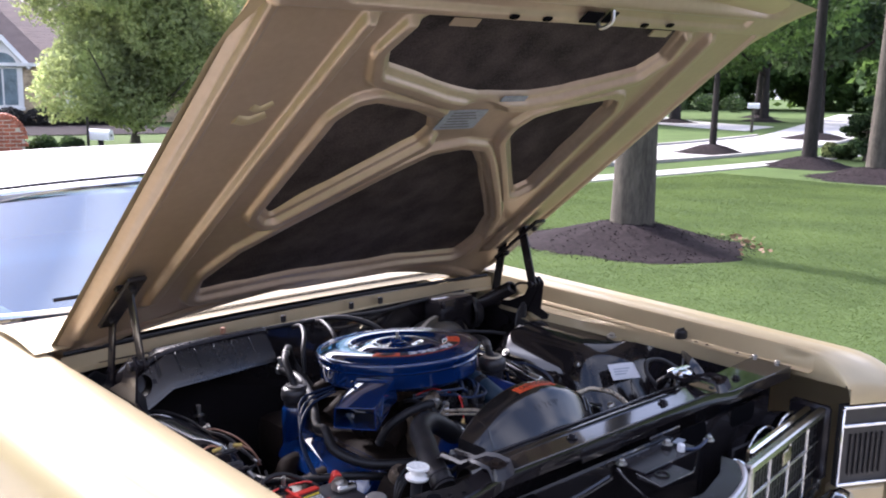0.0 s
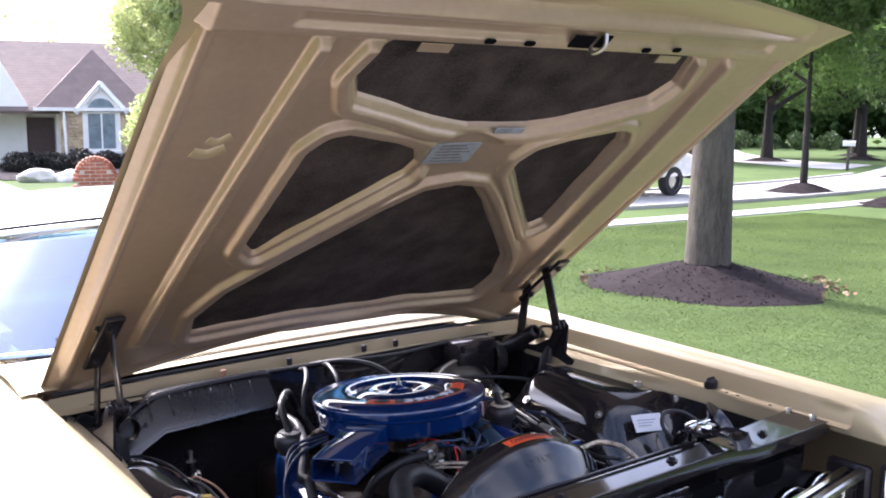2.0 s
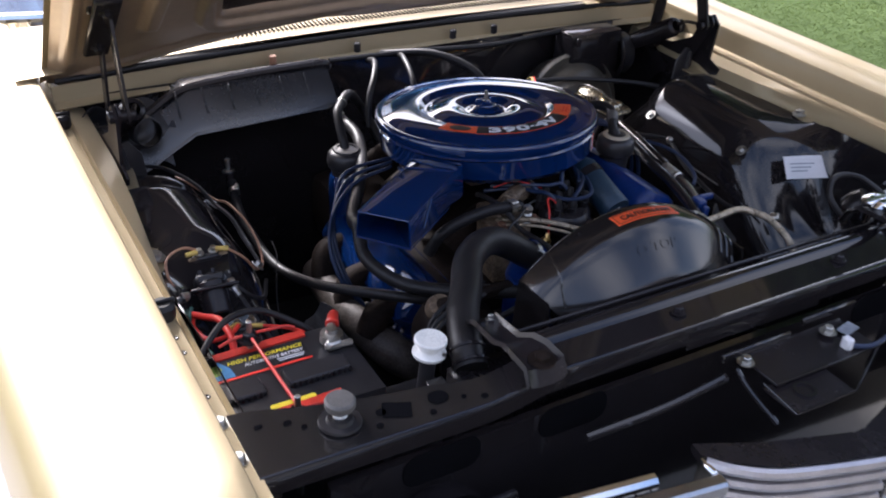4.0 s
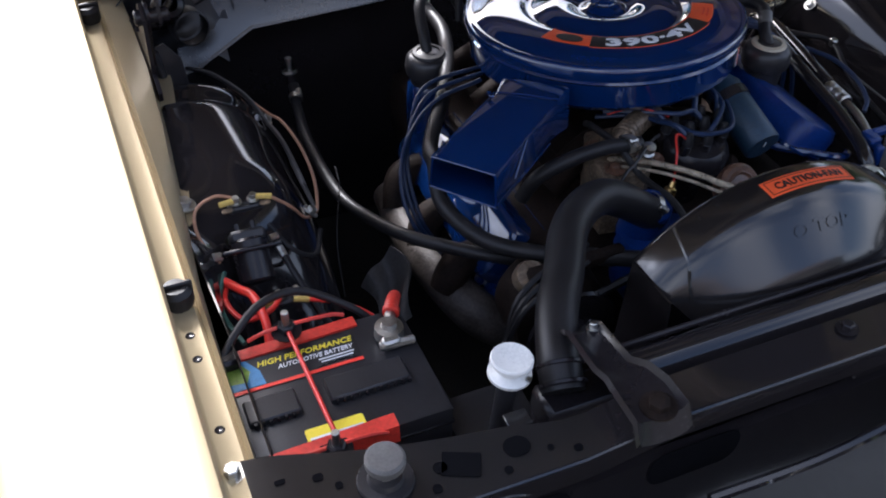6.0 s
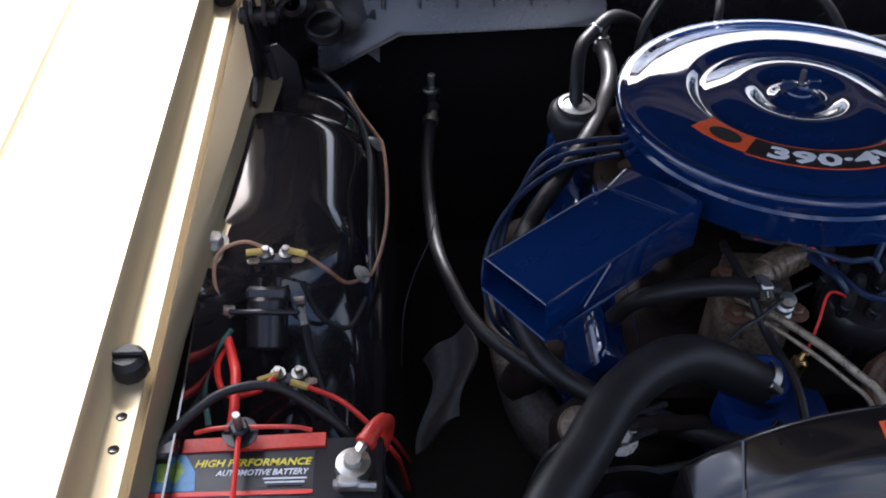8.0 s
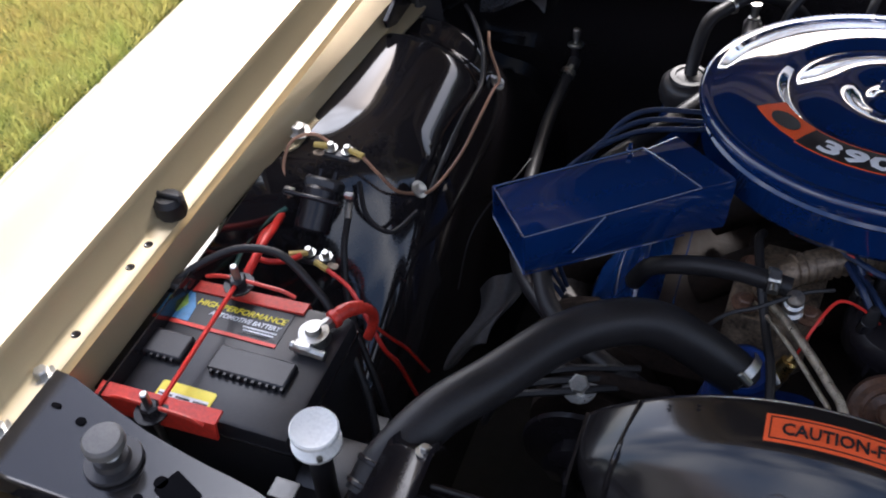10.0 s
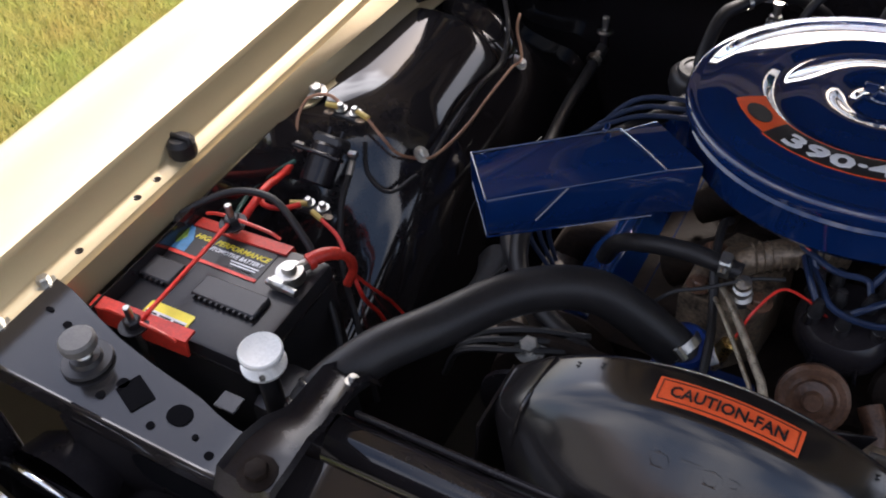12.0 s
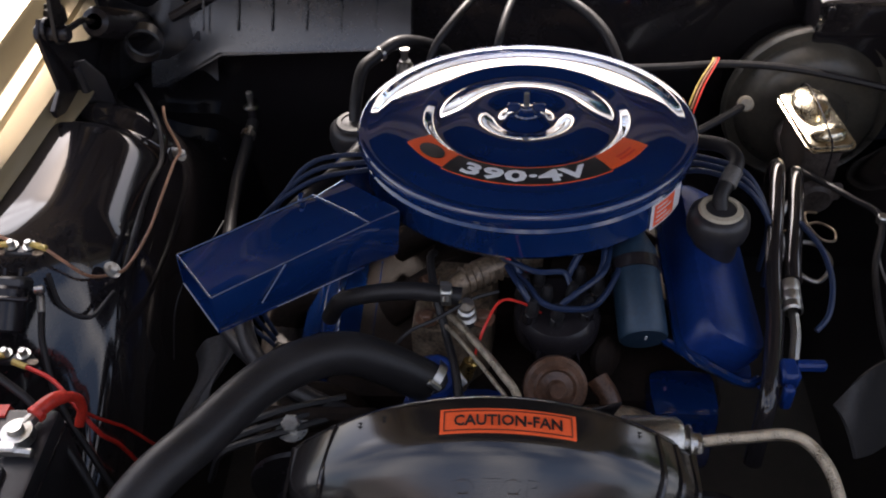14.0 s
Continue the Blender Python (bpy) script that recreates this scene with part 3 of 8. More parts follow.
def poly_sd(px, py, poly):
    """Signed distance to a polygon; negative inside."""
    best, inside = 1e9, False
    n = len(poly)
    for i in range(n):
        x0, y0 = poly[i]
        x1, y1 = poly[(i + 1) % n]
        ex, ey = x1 - x0, y1 - y0
        t = max(0.0, min(1.0, ((px - x0) * ex + (py - y0) * ey) / (ex * ex + ey * ey)))
        best = min(best, math.hypot(px - x0 - t * ex, py - y0 - t * ey))
        if (y0 > py) != (y1 > py) and px < x0 + (py - y0) / (y1 - y0) * ex:
            inside = not inside
    return -best if inside else best


TOP_PAD = [(-0.37, 1.228), (-0.39, 1.215), (-0.412, 1.14), (-0.388, 1.090), (-0.29, 1.06), (-0.18, 1.022), (-0.08, 1.0), (0.08, 1.0), (0.18, 1.022), (0.29, 1.06), (0.388, 1.090), (0.412, 1.14), (0.39, 1.215), (0.37, 1.228)]
LEFT_PAD = [(-0.375, 0.957), (-0.395, 0.952), (-0.412, 0.925), (-0.425, 0.585), (-0.405, 0.565), (-0.165, 0.835), (-0.158, 0.87), (-0.175, 0.898), (-0.24, 0.925)]
RIGHT_PAD = [(-u, v) for u, v in LEFT_PAD]
REAR_PAD = [(-0.43, 0.208), (-0.445, 0.29), (-0.40, 0.40), (-0.305, 0.51), (-0.14, 0.69), (-0.07, 0.755), (0.0, 0.768), (0.07, 0.755), (0.14, 0.69), (0.305, 0.51), (0.40, 0.40), (0.445, 0.29), (0.43, 0.208), (0.2, 0.232), (-0.2, 0.232)]
PADS = (TOP_PAD, LEFT_PAD, RIGHT_PAD, REAR_PAD)


def half_width(v):
    return 0.735 + 0.03 * max(0.0, min(1.0, v / 1.3))


def smooth01(x):
    x = max(0.0, min(1.0, x))
    return x * x * (3 - 2 * x)


def bump1(x, w):
    return math.exp(-(x / w) ** 2)


def field_sd(px, py, poly):
    """Signed distance to a polygon for whole arrays."""
    best = np.full(px.shape, 1e9)
    inside = np.zeros(px.shape, bool)
    for (x0, y0), (x1, y1) in zip(poly, poly[1:] + poly[:1]):
        ex, ey = x1 - x0, y1 - y0
        t = np.clip(((px - x0) * ex + (py - y0) * ey) / (ex * ex + ey * ey), 0, 1)
        best = np.minimum(best, np.hypot(px - x0 - t * ex, py - y0 - t * ey))
        if y0 != y1:
            inside ^= ((y0 > py) != (y1 > py)) & (px < x0 + (py - y0) / (y1 - y0) * ex)
    return np.where(inside, -best, best)


def ease(x):
    x = np.clip(x, 0, 1)
    return x * x * (3 - 2 * x)


def bead(x, w):
    """A pressed bead with steep flanks and a flattened crown."""
    return ease((1.75 * w - np.abs(x)) / (1.05 * w))


def inner_panel(u, v):
    """Relief of the hood's inner panel, towards the viewer below it."""
    h = np.full(u.shape, 0.028)
    ring = np.zeros(u.shape)
    for p in PADS:
        d = field_sd(u, v, p)
        h = np.minimum(h, 0.006 + 0.022 * ease((d + 0.002) / 0.022))
        ring = np.maximum(ring, bead(d - 0.043, 0.0125) * ease((np.hypot((u + 0.06) * 0.8, v - 0.905) - 0.06) / 0.03))
    a = np.abs(u)
    inboard = ease((0.505 - a) / 0.02) * ease((1.235 - v) / 0.02)
    h = h + 0.016 * ring * inboard
    h = h + 0.020 * bead(a - (0.578 - 0.031 * v * v), 0.0130) * ease((v - 0.16) / 0.06) * ease((1.245 - v) / 0.03)
    h = h + 0.007 * bead(a - 0.706 - 0.022 * v, 0.009) * ease((v - 0.02) / 0.05) * ease((1.26 - v) / 0.03)
    h = h + 0.008 * bead(v - rear_edge(u) - 0.035, 0.013)
    h = h + 0.018 * ease((v - 1.236) / 0.016) - 0.008 * bead(v - 1.285, 0.012) * ease((0.62 - a) / 0.03)
    edge = 0.735 + 0.03 * np.clip(v / 1.3, 0, 1) - a
    return h - 0.018 * np.clip(1 - edge / 0.025, 0, 1)


def rear_edge(u):
    """The hood's trailing edge, bowed forward in the middle."""
    return 0.146 - 0.435 * u * u


def front_edge(u):
    """The hood's leading edge, pointed forward in the middle."""
    a = min(0.86, abs(u))
    return 1.354 + 0.138 * (0.855 - a) - 0.04 * bump1(a, 0.22)


hood = part("hood", grid(lambda s, t: (lambda v: hp((2 * s - 1) * (half_width(v) + 0.012 + 0.047 * max(0.0, min(1.19, (v - 1.2) / 0.13)) ** 3),
                                                     v, 0.045 - 0.045 * (2 * s - 1) ** 4 * 0.9 - (0.075 - 0.045 * (2 * s - 1) ** 4 * 0.9) * smooth01((t - 0.80) / 0.2)))(rear_edge(0.74 * (2 * s - 1)) - 0.008 + (front_edge(0.855 * (2 * s - 1)) + 0.008 - rear_edge(0.74 * (2 * s - 1))) * t), 40, 40), GOLD, car,
            "raised gold hood seen from below, with ribbed inner panel")
NU, NV = 420, 380
ss, tt = np.meshgrid(np.linspace(-1, 1, NU + 1), np.linspace(0, 1, NV + 1), indexing="ij")
uu = ss * (0.735 + 0.03 * tt)
vv = rear_edge(0.735 * ss) * (1 - tt) + 1.31 * tt
ww = 0.012 - inner_panel(uu, vv)
co = np.stack([HO.x + uu, HO.y + HS.y * vv + HN.y * ww, HO.z + HS.z * vv + HN.z * ww], -1).reshape(-1, 3)
first = (np.arange(NU)[:, None] * (NV + 1) + np.arange(NV)[None, :]).ravel()
quads = np.stack([first, first + 1, first + NV + 2, first + NV + 1], 1)
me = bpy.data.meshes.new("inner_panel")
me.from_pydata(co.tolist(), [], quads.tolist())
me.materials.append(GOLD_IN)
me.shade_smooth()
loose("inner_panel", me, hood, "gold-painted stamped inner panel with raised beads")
for k, p in enumerate(PADS):
    us, vs_ = [c[0] for c in p], [c[1] for c in p]
    u0, u1, v0, v1 = min(us) - 0.02, max(us) + 0.02, min(vs_) - 0.02, max(vs_) + 0.02
    bm = grid(lambda s, t: hp(u0 + (u1 - u0) * s, v0 + (v1 - v0) * t,
                              -0.0035 - 0.004 * noise.noise(Vector((9 * (u0 + (u1 - u0) * s), 9 * (v0 + (v1 - v0) * t), k)))), 150, 90,
              keep=lambda s, t: poly_sd(u0 + (u1 - u0) * s, v0 + (v1 - v0) * t, p) < 0.011)
    part("insulation_pad", bm, PAD, hood, "dark grey-brown felt insulation pad")
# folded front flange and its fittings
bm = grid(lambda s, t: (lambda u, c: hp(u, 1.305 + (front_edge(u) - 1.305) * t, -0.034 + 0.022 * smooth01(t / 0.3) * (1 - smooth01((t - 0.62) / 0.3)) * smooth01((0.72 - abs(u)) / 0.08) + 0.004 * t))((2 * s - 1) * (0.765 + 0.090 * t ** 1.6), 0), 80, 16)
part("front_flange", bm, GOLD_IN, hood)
bm = box((0.055, 0.032, 0.004), bevel=0.001, m=frame_at(hp(0.005, 1.275, -0.0365), -HN, (1, 0, 0)))
box((0.030, 0.034, 0.004), (0.055, 0.004, 0.0), frame_at(hp(0.005, 1.275, -0.0365), -HN, (1, 0, 0)), 0.001, bm)
part("latch_opening", bm, HOLE, hood, "dark latch opening in the front flange")
part("latch_loop", tube([hp(0.038, 1.262, -0.034), hp(0.036, 1.262, -0.052), hp(0.045, 1.285, -0.056), hp(0.05, 1.30, -0.036)], 0.0045, 8), ZINC, hood)
for u, v in ((-0.215, 1.262), (0.29, 1.268), (-0.12, 1.262), (0.20, 1.262)):
    part("drain_hole", prism(round_rect(0.026, 0.013, 0.006), 0.0015, frame_at(hp(u, v, -0.0358), -HN, (1, 0, 0))), HOLE, hood)
for u in (-0.31, 0.31):
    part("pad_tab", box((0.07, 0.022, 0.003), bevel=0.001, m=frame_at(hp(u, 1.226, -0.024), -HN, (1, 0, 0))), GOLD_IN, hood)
part("pad_tab", box((0.08, 0.018, 0.003), bevel=0.001, m=frame_at(hp(0.03, 0.985, -0.022), -HN, (1, 0, 0))), ALU_DECAL, hood)
dm = frame_at(hp(-0.075, 0.905, -0.0170), -HN, (1, 0, 0))
dec = part("foil_decal", prism(round_rect(0.125, 0.070, 0.004), 0.0016, dm), ALU_DECAL, hood, "blue-grey foil decal with fine unreadable print")
for k in range(6):
    part("print_bar", box((0.09 - 0.012 * (k % 3), 0.0035, 0.0006), (-0.004 * (k % 3), -0.026 + 0.0105 * k, 0.0016), dm, 0), GREY_RUBBER, dec)
# scuffed bare spots on the left rail
for u, v, s in ((-0.635, 0.93, 1.0), (-0.625, 0.965, 0.7)):
    part("drip", tube([hp(u - 0.03 * s, v, -0.016), hp(u, v - 0.006, -0.017), hp(u + 0.03 * s, v + 0.012, -0.016)], 0.013 * s, 8, flat=0.25), GOLD, hood)

# ---- hinges ----
for side in (-1, 1):
    x = XC + side * 0.668
    yz = frame_at((x + side * 0.016, 0, 0), (1, 0, 0), (0, 1, 0))
    outline = [(0.360, 0.765), (0.300, 0.745), (0.205, 0.740), (0.120, 0.825), (0.085, 0.835), (0.080, 0.850), (0.118, 0.862), (0.108, 0.950), (0.128, 0.968), (0.152, 0.955), (0.186, 0.895), (0.250, 0.862), (0.340, 0.850), (0.375, 0.820)]
    hinge = part("hood_hinge", prism(outline, 0.006, yz, 0.0015), BLACK_SATIN, car, "black steel scissor hood hinge with a coil spring")
    for (y0, z0), (y1, z1), w, dx in (((0.300, 0.845), (0.262, 1.085), 0.030, 0.010), ((0.130, 0.945), (0.185, 1.120), 0.032, 0.012), ((0.225, 0.760), (0.130, 0.950), 0.034, -0.004), ((0.335, 0.835), (0.255, 0.800), 0.030, -0.006)):
        L = math.hypot(y1 - y0, z1 - z0)
        bar = round_rect(w, L + w, 0.48 * w, 5)
        m = frame_at((x - side * dx, (y0 + y1) / 2, (z0 + z1) / 2), (side, 0, 0), (0, (z1 - z0) * side, -(y1 - y0) * side))
        part("arm", prism(bar, 0.005, m, 0.001), BLACK_SATIN, hinge)
    foot = [(0.014, 0.735), (0.014, 0.872), (-0.012, 0.878), (-0.034, 0.850), (-0.040, 0.800), (-0.055, 0.735)]
    bm = prism([(side * dx, z) for dx, z in foot][::side], 0.004, frame_at((x, 0.172, 0), (0, -1, 0), (1, 0, 0)), 0.001)
    tube([(x - side * 0.010, 0.166, 0.740), (x - side * 0.006, 0.166, 0.80), (x + side * 0.004, 0.168, 0.868)], 0.007, 8, bm)
    part("foot", bm, BLACK_DULL, hinge, "black folded hinge foot over the wheel housing")
    part("bolt", hexbolt((x - side * 0.026, 0.168, 0.775), (0, -1, 0), 0.008, 0.007), BLACK_SATIN, hinge)
    rail = frame_at(hp(x - XC, 0.255, -0.035), HS, (1, 0, 0))
    part("mounting_rail", box((0.045, 0.012, 0.23), bevel=0.003, m=rail), BLACK_SATIN, hinge)
    for v in (0.18, 0.33):
        part("bolt", hexbolt(hp(x - XC, v, -0.041), -HN, 0.008, 0.007), BLACK_SATIN, hinge)
    for y, z in ((0.300, 0.845), (0.130, 0.945), (0.262, 1.085), (0.185, 1.120), (0.225, 0.760)):
        part("pivot", rod((x - 0.024, y, z), (x + 0.024, y, z), 0.0115, 14, bevel=0.002), BLACK_SATIN, hinge)
    axis = Vector((0, -0.175, 0.108))
    root = Vector((x - side * 0.034, 0.360, 0.824))
    barrel = [(0.012, 0.0), (0.020, 0.003)] + [(0.0215 + 0.0016 * (k % 2), 0.006 + 0.0042 * k) for k in range(44)] + [(0.020, 0.194), (0.012, 0.198)]
    part("spring", lathe(barrel, frame_at(root, axis), 20), BLACK_SATIN, hinge, "black close-wound coil spring")
    part("spring_hook", tube([Vector((x - side * 0.034, 0.360, 0.824)) + axis, (x - side * 0.03, 0.165, 0.945), (x - side * 0.02, 0.135, 0.948)], 0.0046, 6), BLACK_SATIN, hinge)

# ---- cowl, windscreen, roof and the rest of the shell ----
def cowl_y(u):
    return 0.392 + 0.045 * (1 - (u / 0.74) ** 2)


bm = grid(lambda s, t: (lambda u: Vector((XC + u, cowl_y(u) + 0.004 * t, 0.876 + 0.034 * t)))(1.48 * s - 0.74), 40, 2)
grid(lambda s, t: (lambda u: Vector((XC + u, cowl_y(u) - 0.026 + 0.026 * t, 0.874 + 0.004 * t)))(1.48 * s - 0.74), 40, 1, bm)
cowl = part("cowl_lip", thicken(bm, 0.002), GOLD, car, "gold cowl flange behind the engine bay")
part("cowl_seal", tube([(XC - 0.73 + 1.46 * k / 24, cowl_y(-0.73 + 1.46 * k / 24) + 0.010, 0.916) for k in range(25)], 0.0055, 8, None, 3), RUBBER, car, "black rubber seal along the cowl")
bm = grid(lambda s, t: (lambda u: Vector((XC + u, cowl_y(u) + 0.014 + (0.30 - 0.055 * (1 - (u / 0.8) ** 2)) * t, 0.930 + 0.012 * math.sin(3.14 * t))))(1.60 * s - 0.80), 40, 6)
part("cowl_panel", thicken(bm, 0.002), GOLD, car, "sunlit gold cowl panel with air slots")
slot_me = mesh_of("air_slot", box((0.0042, 0.052, 0.0012), bevel=0), HOLE)
for k in range(110):
    u = -0.56 + 1.12 * k / 109
    ob = new("air_slot", slot_me)
    ob.parent = cowl
    ob.matrix_basis = Matrix.Translation((XC + u, cowl_y(u) + 0.060, 0.9372))
for u, mt in ((-0.29, TAN_WIRE), (0.155, RUBBER), (0.265, RUBBER), (-0.09, RUBBER)):
    part("cowl_clip", rod((XC + u, cowl_y(u) - 0.02, 0.885), (XC + u, cowl_y(u) - 0.02, 0.906), 0.008, 10, bevel=0.002), mt, cowl)


def screen(s, t):
    u = (2 * s - 1)
    w = 0.795 - 0.125 * t
    return Vector((XC + u * w, 0.70 + 0.43 * t + 0.10 * u * u, 0.925 + (0.293 - 0.035 * u * u) * t))


part("windscreen", thicken(grid(screen, 24, 10), 0.005), GLASS, car, "windscreen with the blue of the reflected sky in its tint")
bm = tube([screen(k / 12, 1.0) + Vector((0, 0.0, 0.008)) for k in range(13)], 0.014, 8)
tube([screen(0, k / 6) for k in range(7)], 0.016, 8, bm)
tube([screen(1, k / 6) for k in range(7)], 0.016, 8, bm)
tube([screen(k / 12, 0.0) for k in range(13)], 0.012, 8, bm)
part("windscreen_seal", tube([screen(k / 12, 1.0) + Vector((0, 0.03, 0.020)) for k in range(13)], 0.008, 6), RUBBER, car, "black rubber windscreen seal")
part("windscreen_trim", bm, CHROME, car, "bright metal windscreen moulding")


def roof(s, t):
    u = 2 * s - 1
    y = 1.12 + 1.75 * t
    z = 1.228 + 0.062 * smooth01(t / 0.28) - 0.30 * max(0.0, t - 0.30) ** 1.3
    w = 0.685 + 0.03 * math.sin(3.14 * t)
    return Vector((XC + u * w, y + 0.09 * u * u * (1 - t), z - 0.05 * u ** 4 - 0.02 * u * u * (1 - t)))


part("roof", thicken(grid(roof, 20, 16), 0.004), VINYL, car, "white vinyl-covered roof")
for side in (-1, 1):
    bm = grid(lambda s, t: Vector((XC + side * (0.955 - 0.06 * max(0, 0.55 * t - 0.5) - 0.05 * (1 - t)), 1.06 + 3.2 * s, 0.30 + 0.58 * t)), 16, 6,
              keep=lambda s, t: not (abs(1.06 + 3.2 * s - 3.05) < 0.36 and t < 0.6))
    part("side_panel", thicken(bm, 0.002), GOLD, car)
    bm = grid(lambda s, t: Vector((XC + side * (0.955 - 0.30 * t), 1.06 + 3.2 * s, 0.88 + 0.05 * math.sin(1.57 * t))), 12, 5,
              keep=lambda s, t: True)
    part("belt_panel", thicken(bm, 0.002), GOLD, car)
    for y, w in ((1.28, 0.05), (2.62, 0.28)):
        bm = grid(lambda s, t: Vector((XC + side * (0.70 - 0.09 * t), y + w * (s - 0.5), 0.91 + (0.20 if y > 2 else 0.29) * t)), 2, 4)
        part("pillar", thicken(bm, 0.03), VINYL if y > 2 else GOLD, car)
    bm = grid(lambda s, t: Vector((XC + side * (0.69 - 0.08 * t), 1.20 + 1.35 * s, 0.92 + (0.28 - 0.08 * s) * t)), 4, 3)
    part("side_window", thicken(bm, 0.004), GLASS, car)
bm = grid(lambda s, t: Vector((XC + (2 * s - 1) * 0.93, 2.95 + 1.32 * t, 0.90 - 0.03 * t + 0.02 * math.sin(3.14 * s))), 10, 6)
part("boot_lid", thicken(bm, 0.002), GOLD, car)
bm = grid(lambda s, t: Vector((XC + (2 * s - 1) * 0.62, 2.80 + 0.35 * t, 1.12 - 0.20 * t)), 8, 3)
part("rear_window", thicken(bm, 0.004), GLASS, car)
bm = grid(lambda s, t: Vector((XC + (2 * s - 1) * 0.94, 4.27, 0.30 + 0.57 * t)), 8, 4)
part("tail_panel", thicken(bm, 0.003), GOLD, car)
bm = box((1.78, 3.5, 0.03), (XC, 2.45, 0.30), bevel=0)
box((1.66, 0.03, 0.55), (XC, 0.62, 0.58), bm=bm, bevel=0)
box((1.40, 0.9, 0.10), (XC, 1.15, 0.85), bm=bm, bevel=0.03)
box((1.3, 1.9, 0.25), (XC, 2.0, 0.62), bm=bm, bevel=0.08)
part("cabin", bm, BLACK_DULL, car)
for y in (0.05, 3.05):
    for side in (-1, 1):
        wheel = part("wheel", lathe([(0.19, -0.10), (0.30, -0.10), (0.335, -0.07), (0.345, 0), (0.335, 0.07), (0.30, 0.10), (0.19, 0.10)],
                                    frame_at((XC + side * 0.80, y, 0.347), (side, 0, 0)), 36, closed=True), TYRE, car, "black tyre")
        part("rim", lathe([(1e-5, 0.06), (0.05, 0.065), (0.10, 0.05), (0.17, 0.06), (0.195, 0.085), (0.195, -0.08)], frame_at((XC + side * 0.80, y, 0.347), (side, 0, 0)), 32), CHROME, wheel)
# wiper resting at the foot of the windscreen
wip = part("wiper", tube([(XC - 0.62, 0.745, 0.965), (XC - 0.40, 0.72, 0.972), (XC - 0.15, 0.71, 0.975)], 0.006, 6), BLACK_SATIN, car, "black wiper blade")

# ---- engine bay shell ----
def smooth(a, b, x):
    t = max(0.0, min(1.0, (x - a) / (b - a)))
    return t * t * (3 - 2 * t)


HUMP = [(0.715, 0.825), (0.680, 0.8255), (0.645, 0.8250), (0.610, 0.819), (0.577, 0.802), (0.549, 0.770), (0.528, 0.728), (0.513, 0.665), (0.500, 0.50), (0.49, 0.28)]
LOW = [(0.704, 0.835), (0.700, 0.78), (0.695, 0.72), (0.685, 0.66), (0.660, 0.615), (0.610, 0.595), (0.560, 0.58), (0.520, 0.52), (0.500, 0.40), (0.49, 0.28)]


def rounded(line, i, a):
    """A point on a smooth curve through the line's points, a of the way from point i to the next."""
    p0, p1, p2, p3 = (line[max(0, min(len(line) - 1, j))] for j in (i - 1, i, i + 1, i + 2))
    return [0.5 * (2 * p1[c] + (p2[c] - p0[c]) * a + (2 * p0[c] - 5 * p1[c] + 4 * p2[c] - p3[c]) * a * a + (3 * p1[c] - p0[c] - 3 * p2[c] + p3[c]) * a ** 3) for c in (0, 1)]


def apron(side):
    def f(s, t):
        y = 0.40 - 1.08 * s
        w = (smooth(-0.42, -0.08, y) if side < 0 else smooth(-0.38, -0.11, y)) * (1 - smooth(0.14, 0.37, y))
        k = t * (len(HUMP) - 1)
        i = min(int(k), len(HUMP) - 2)
        a = k - i
        p, q = rounded(HUMP, i, a), rounded(LOW, i, a)
        d, z = w * p[0] + (1 - w) * q[0], w * p[1] + (1 - w) * q[1]
        z -= 0.022 * math.exp(-((y - 0.115 - 0.1 * (d - 0.6)) / 0.020) ** 2) * w * (1 if t < 0.6 and side < 0 else 0)
        z -= 0.02 * smooth(0.115, 0.19, y) * w
        return Vector((XC + side * d, y, z))
    return thicken(grid(f, 100, 60), 0.002)


for side in (-1, 1):
    housing = part("wheel_housing", apron(side), BLACK, car, "glossy black inner wheel housing", 60)
    for y in (-0.162, 0.115):
        part("bolt", hexbolt((XC + side * (0.541 if y < 0 else 0.53), y, 0.775 if y < 0 else 0.748), (-side * 0.7, 0, 0.7), 0.007, 0.007), ZINC, housing)
bm = grid(lambda s, t: Vector((XC - 0.72 + 1.44 * s, 0.405 + 0.03 * math.sin(9 * s) * t * (1 - t) * 4, 0.26 + 0.62 * t)), 30, 10)
firewall = part("firewall", thicken(bm, 0.004), BLACK, car, "glossy black firewall")
bm = box((1.5, 1.15, 0.02), (XC, -0.17, 0.27), bevel=0)
part("splash_floor", bm, SOIL, car)

# radiator support: top panel with lip, drop front and holes
sup = part("radiator_support", bmesh.new(), GREY_PANEL, car, "worn black radiator support panel with punched holes")
me = sup.data
bm = bmesh.new()


def plan(u):
    """Rear edge of the support's top along its width."""
    return float(np.interp(u + XC, (-0.75, -0.687, -0.64, -0.592, -0.529, -0.474, -0.43, -0.397, 0.30, 0.45, 0.75), (-0.590, -0.600, -0.616, -0.630, -0.643, -0.651, -0.664, -0.668, -0.668, -0.625, -0.600)))


def sup_top(s, t):
    u = -0.735 + 1.48 * s
    yr, yf = plan(u), -0.708 - 0.008 * math.sin(3.1 * s)
    z = 0.868 + 0.018 * smooth(-0.45, -0.33, u) * (1 - smooth(0.34, 0.46, u))
    return Vector((XC + u - 0.0, yr + (yf - yr) * t, z))


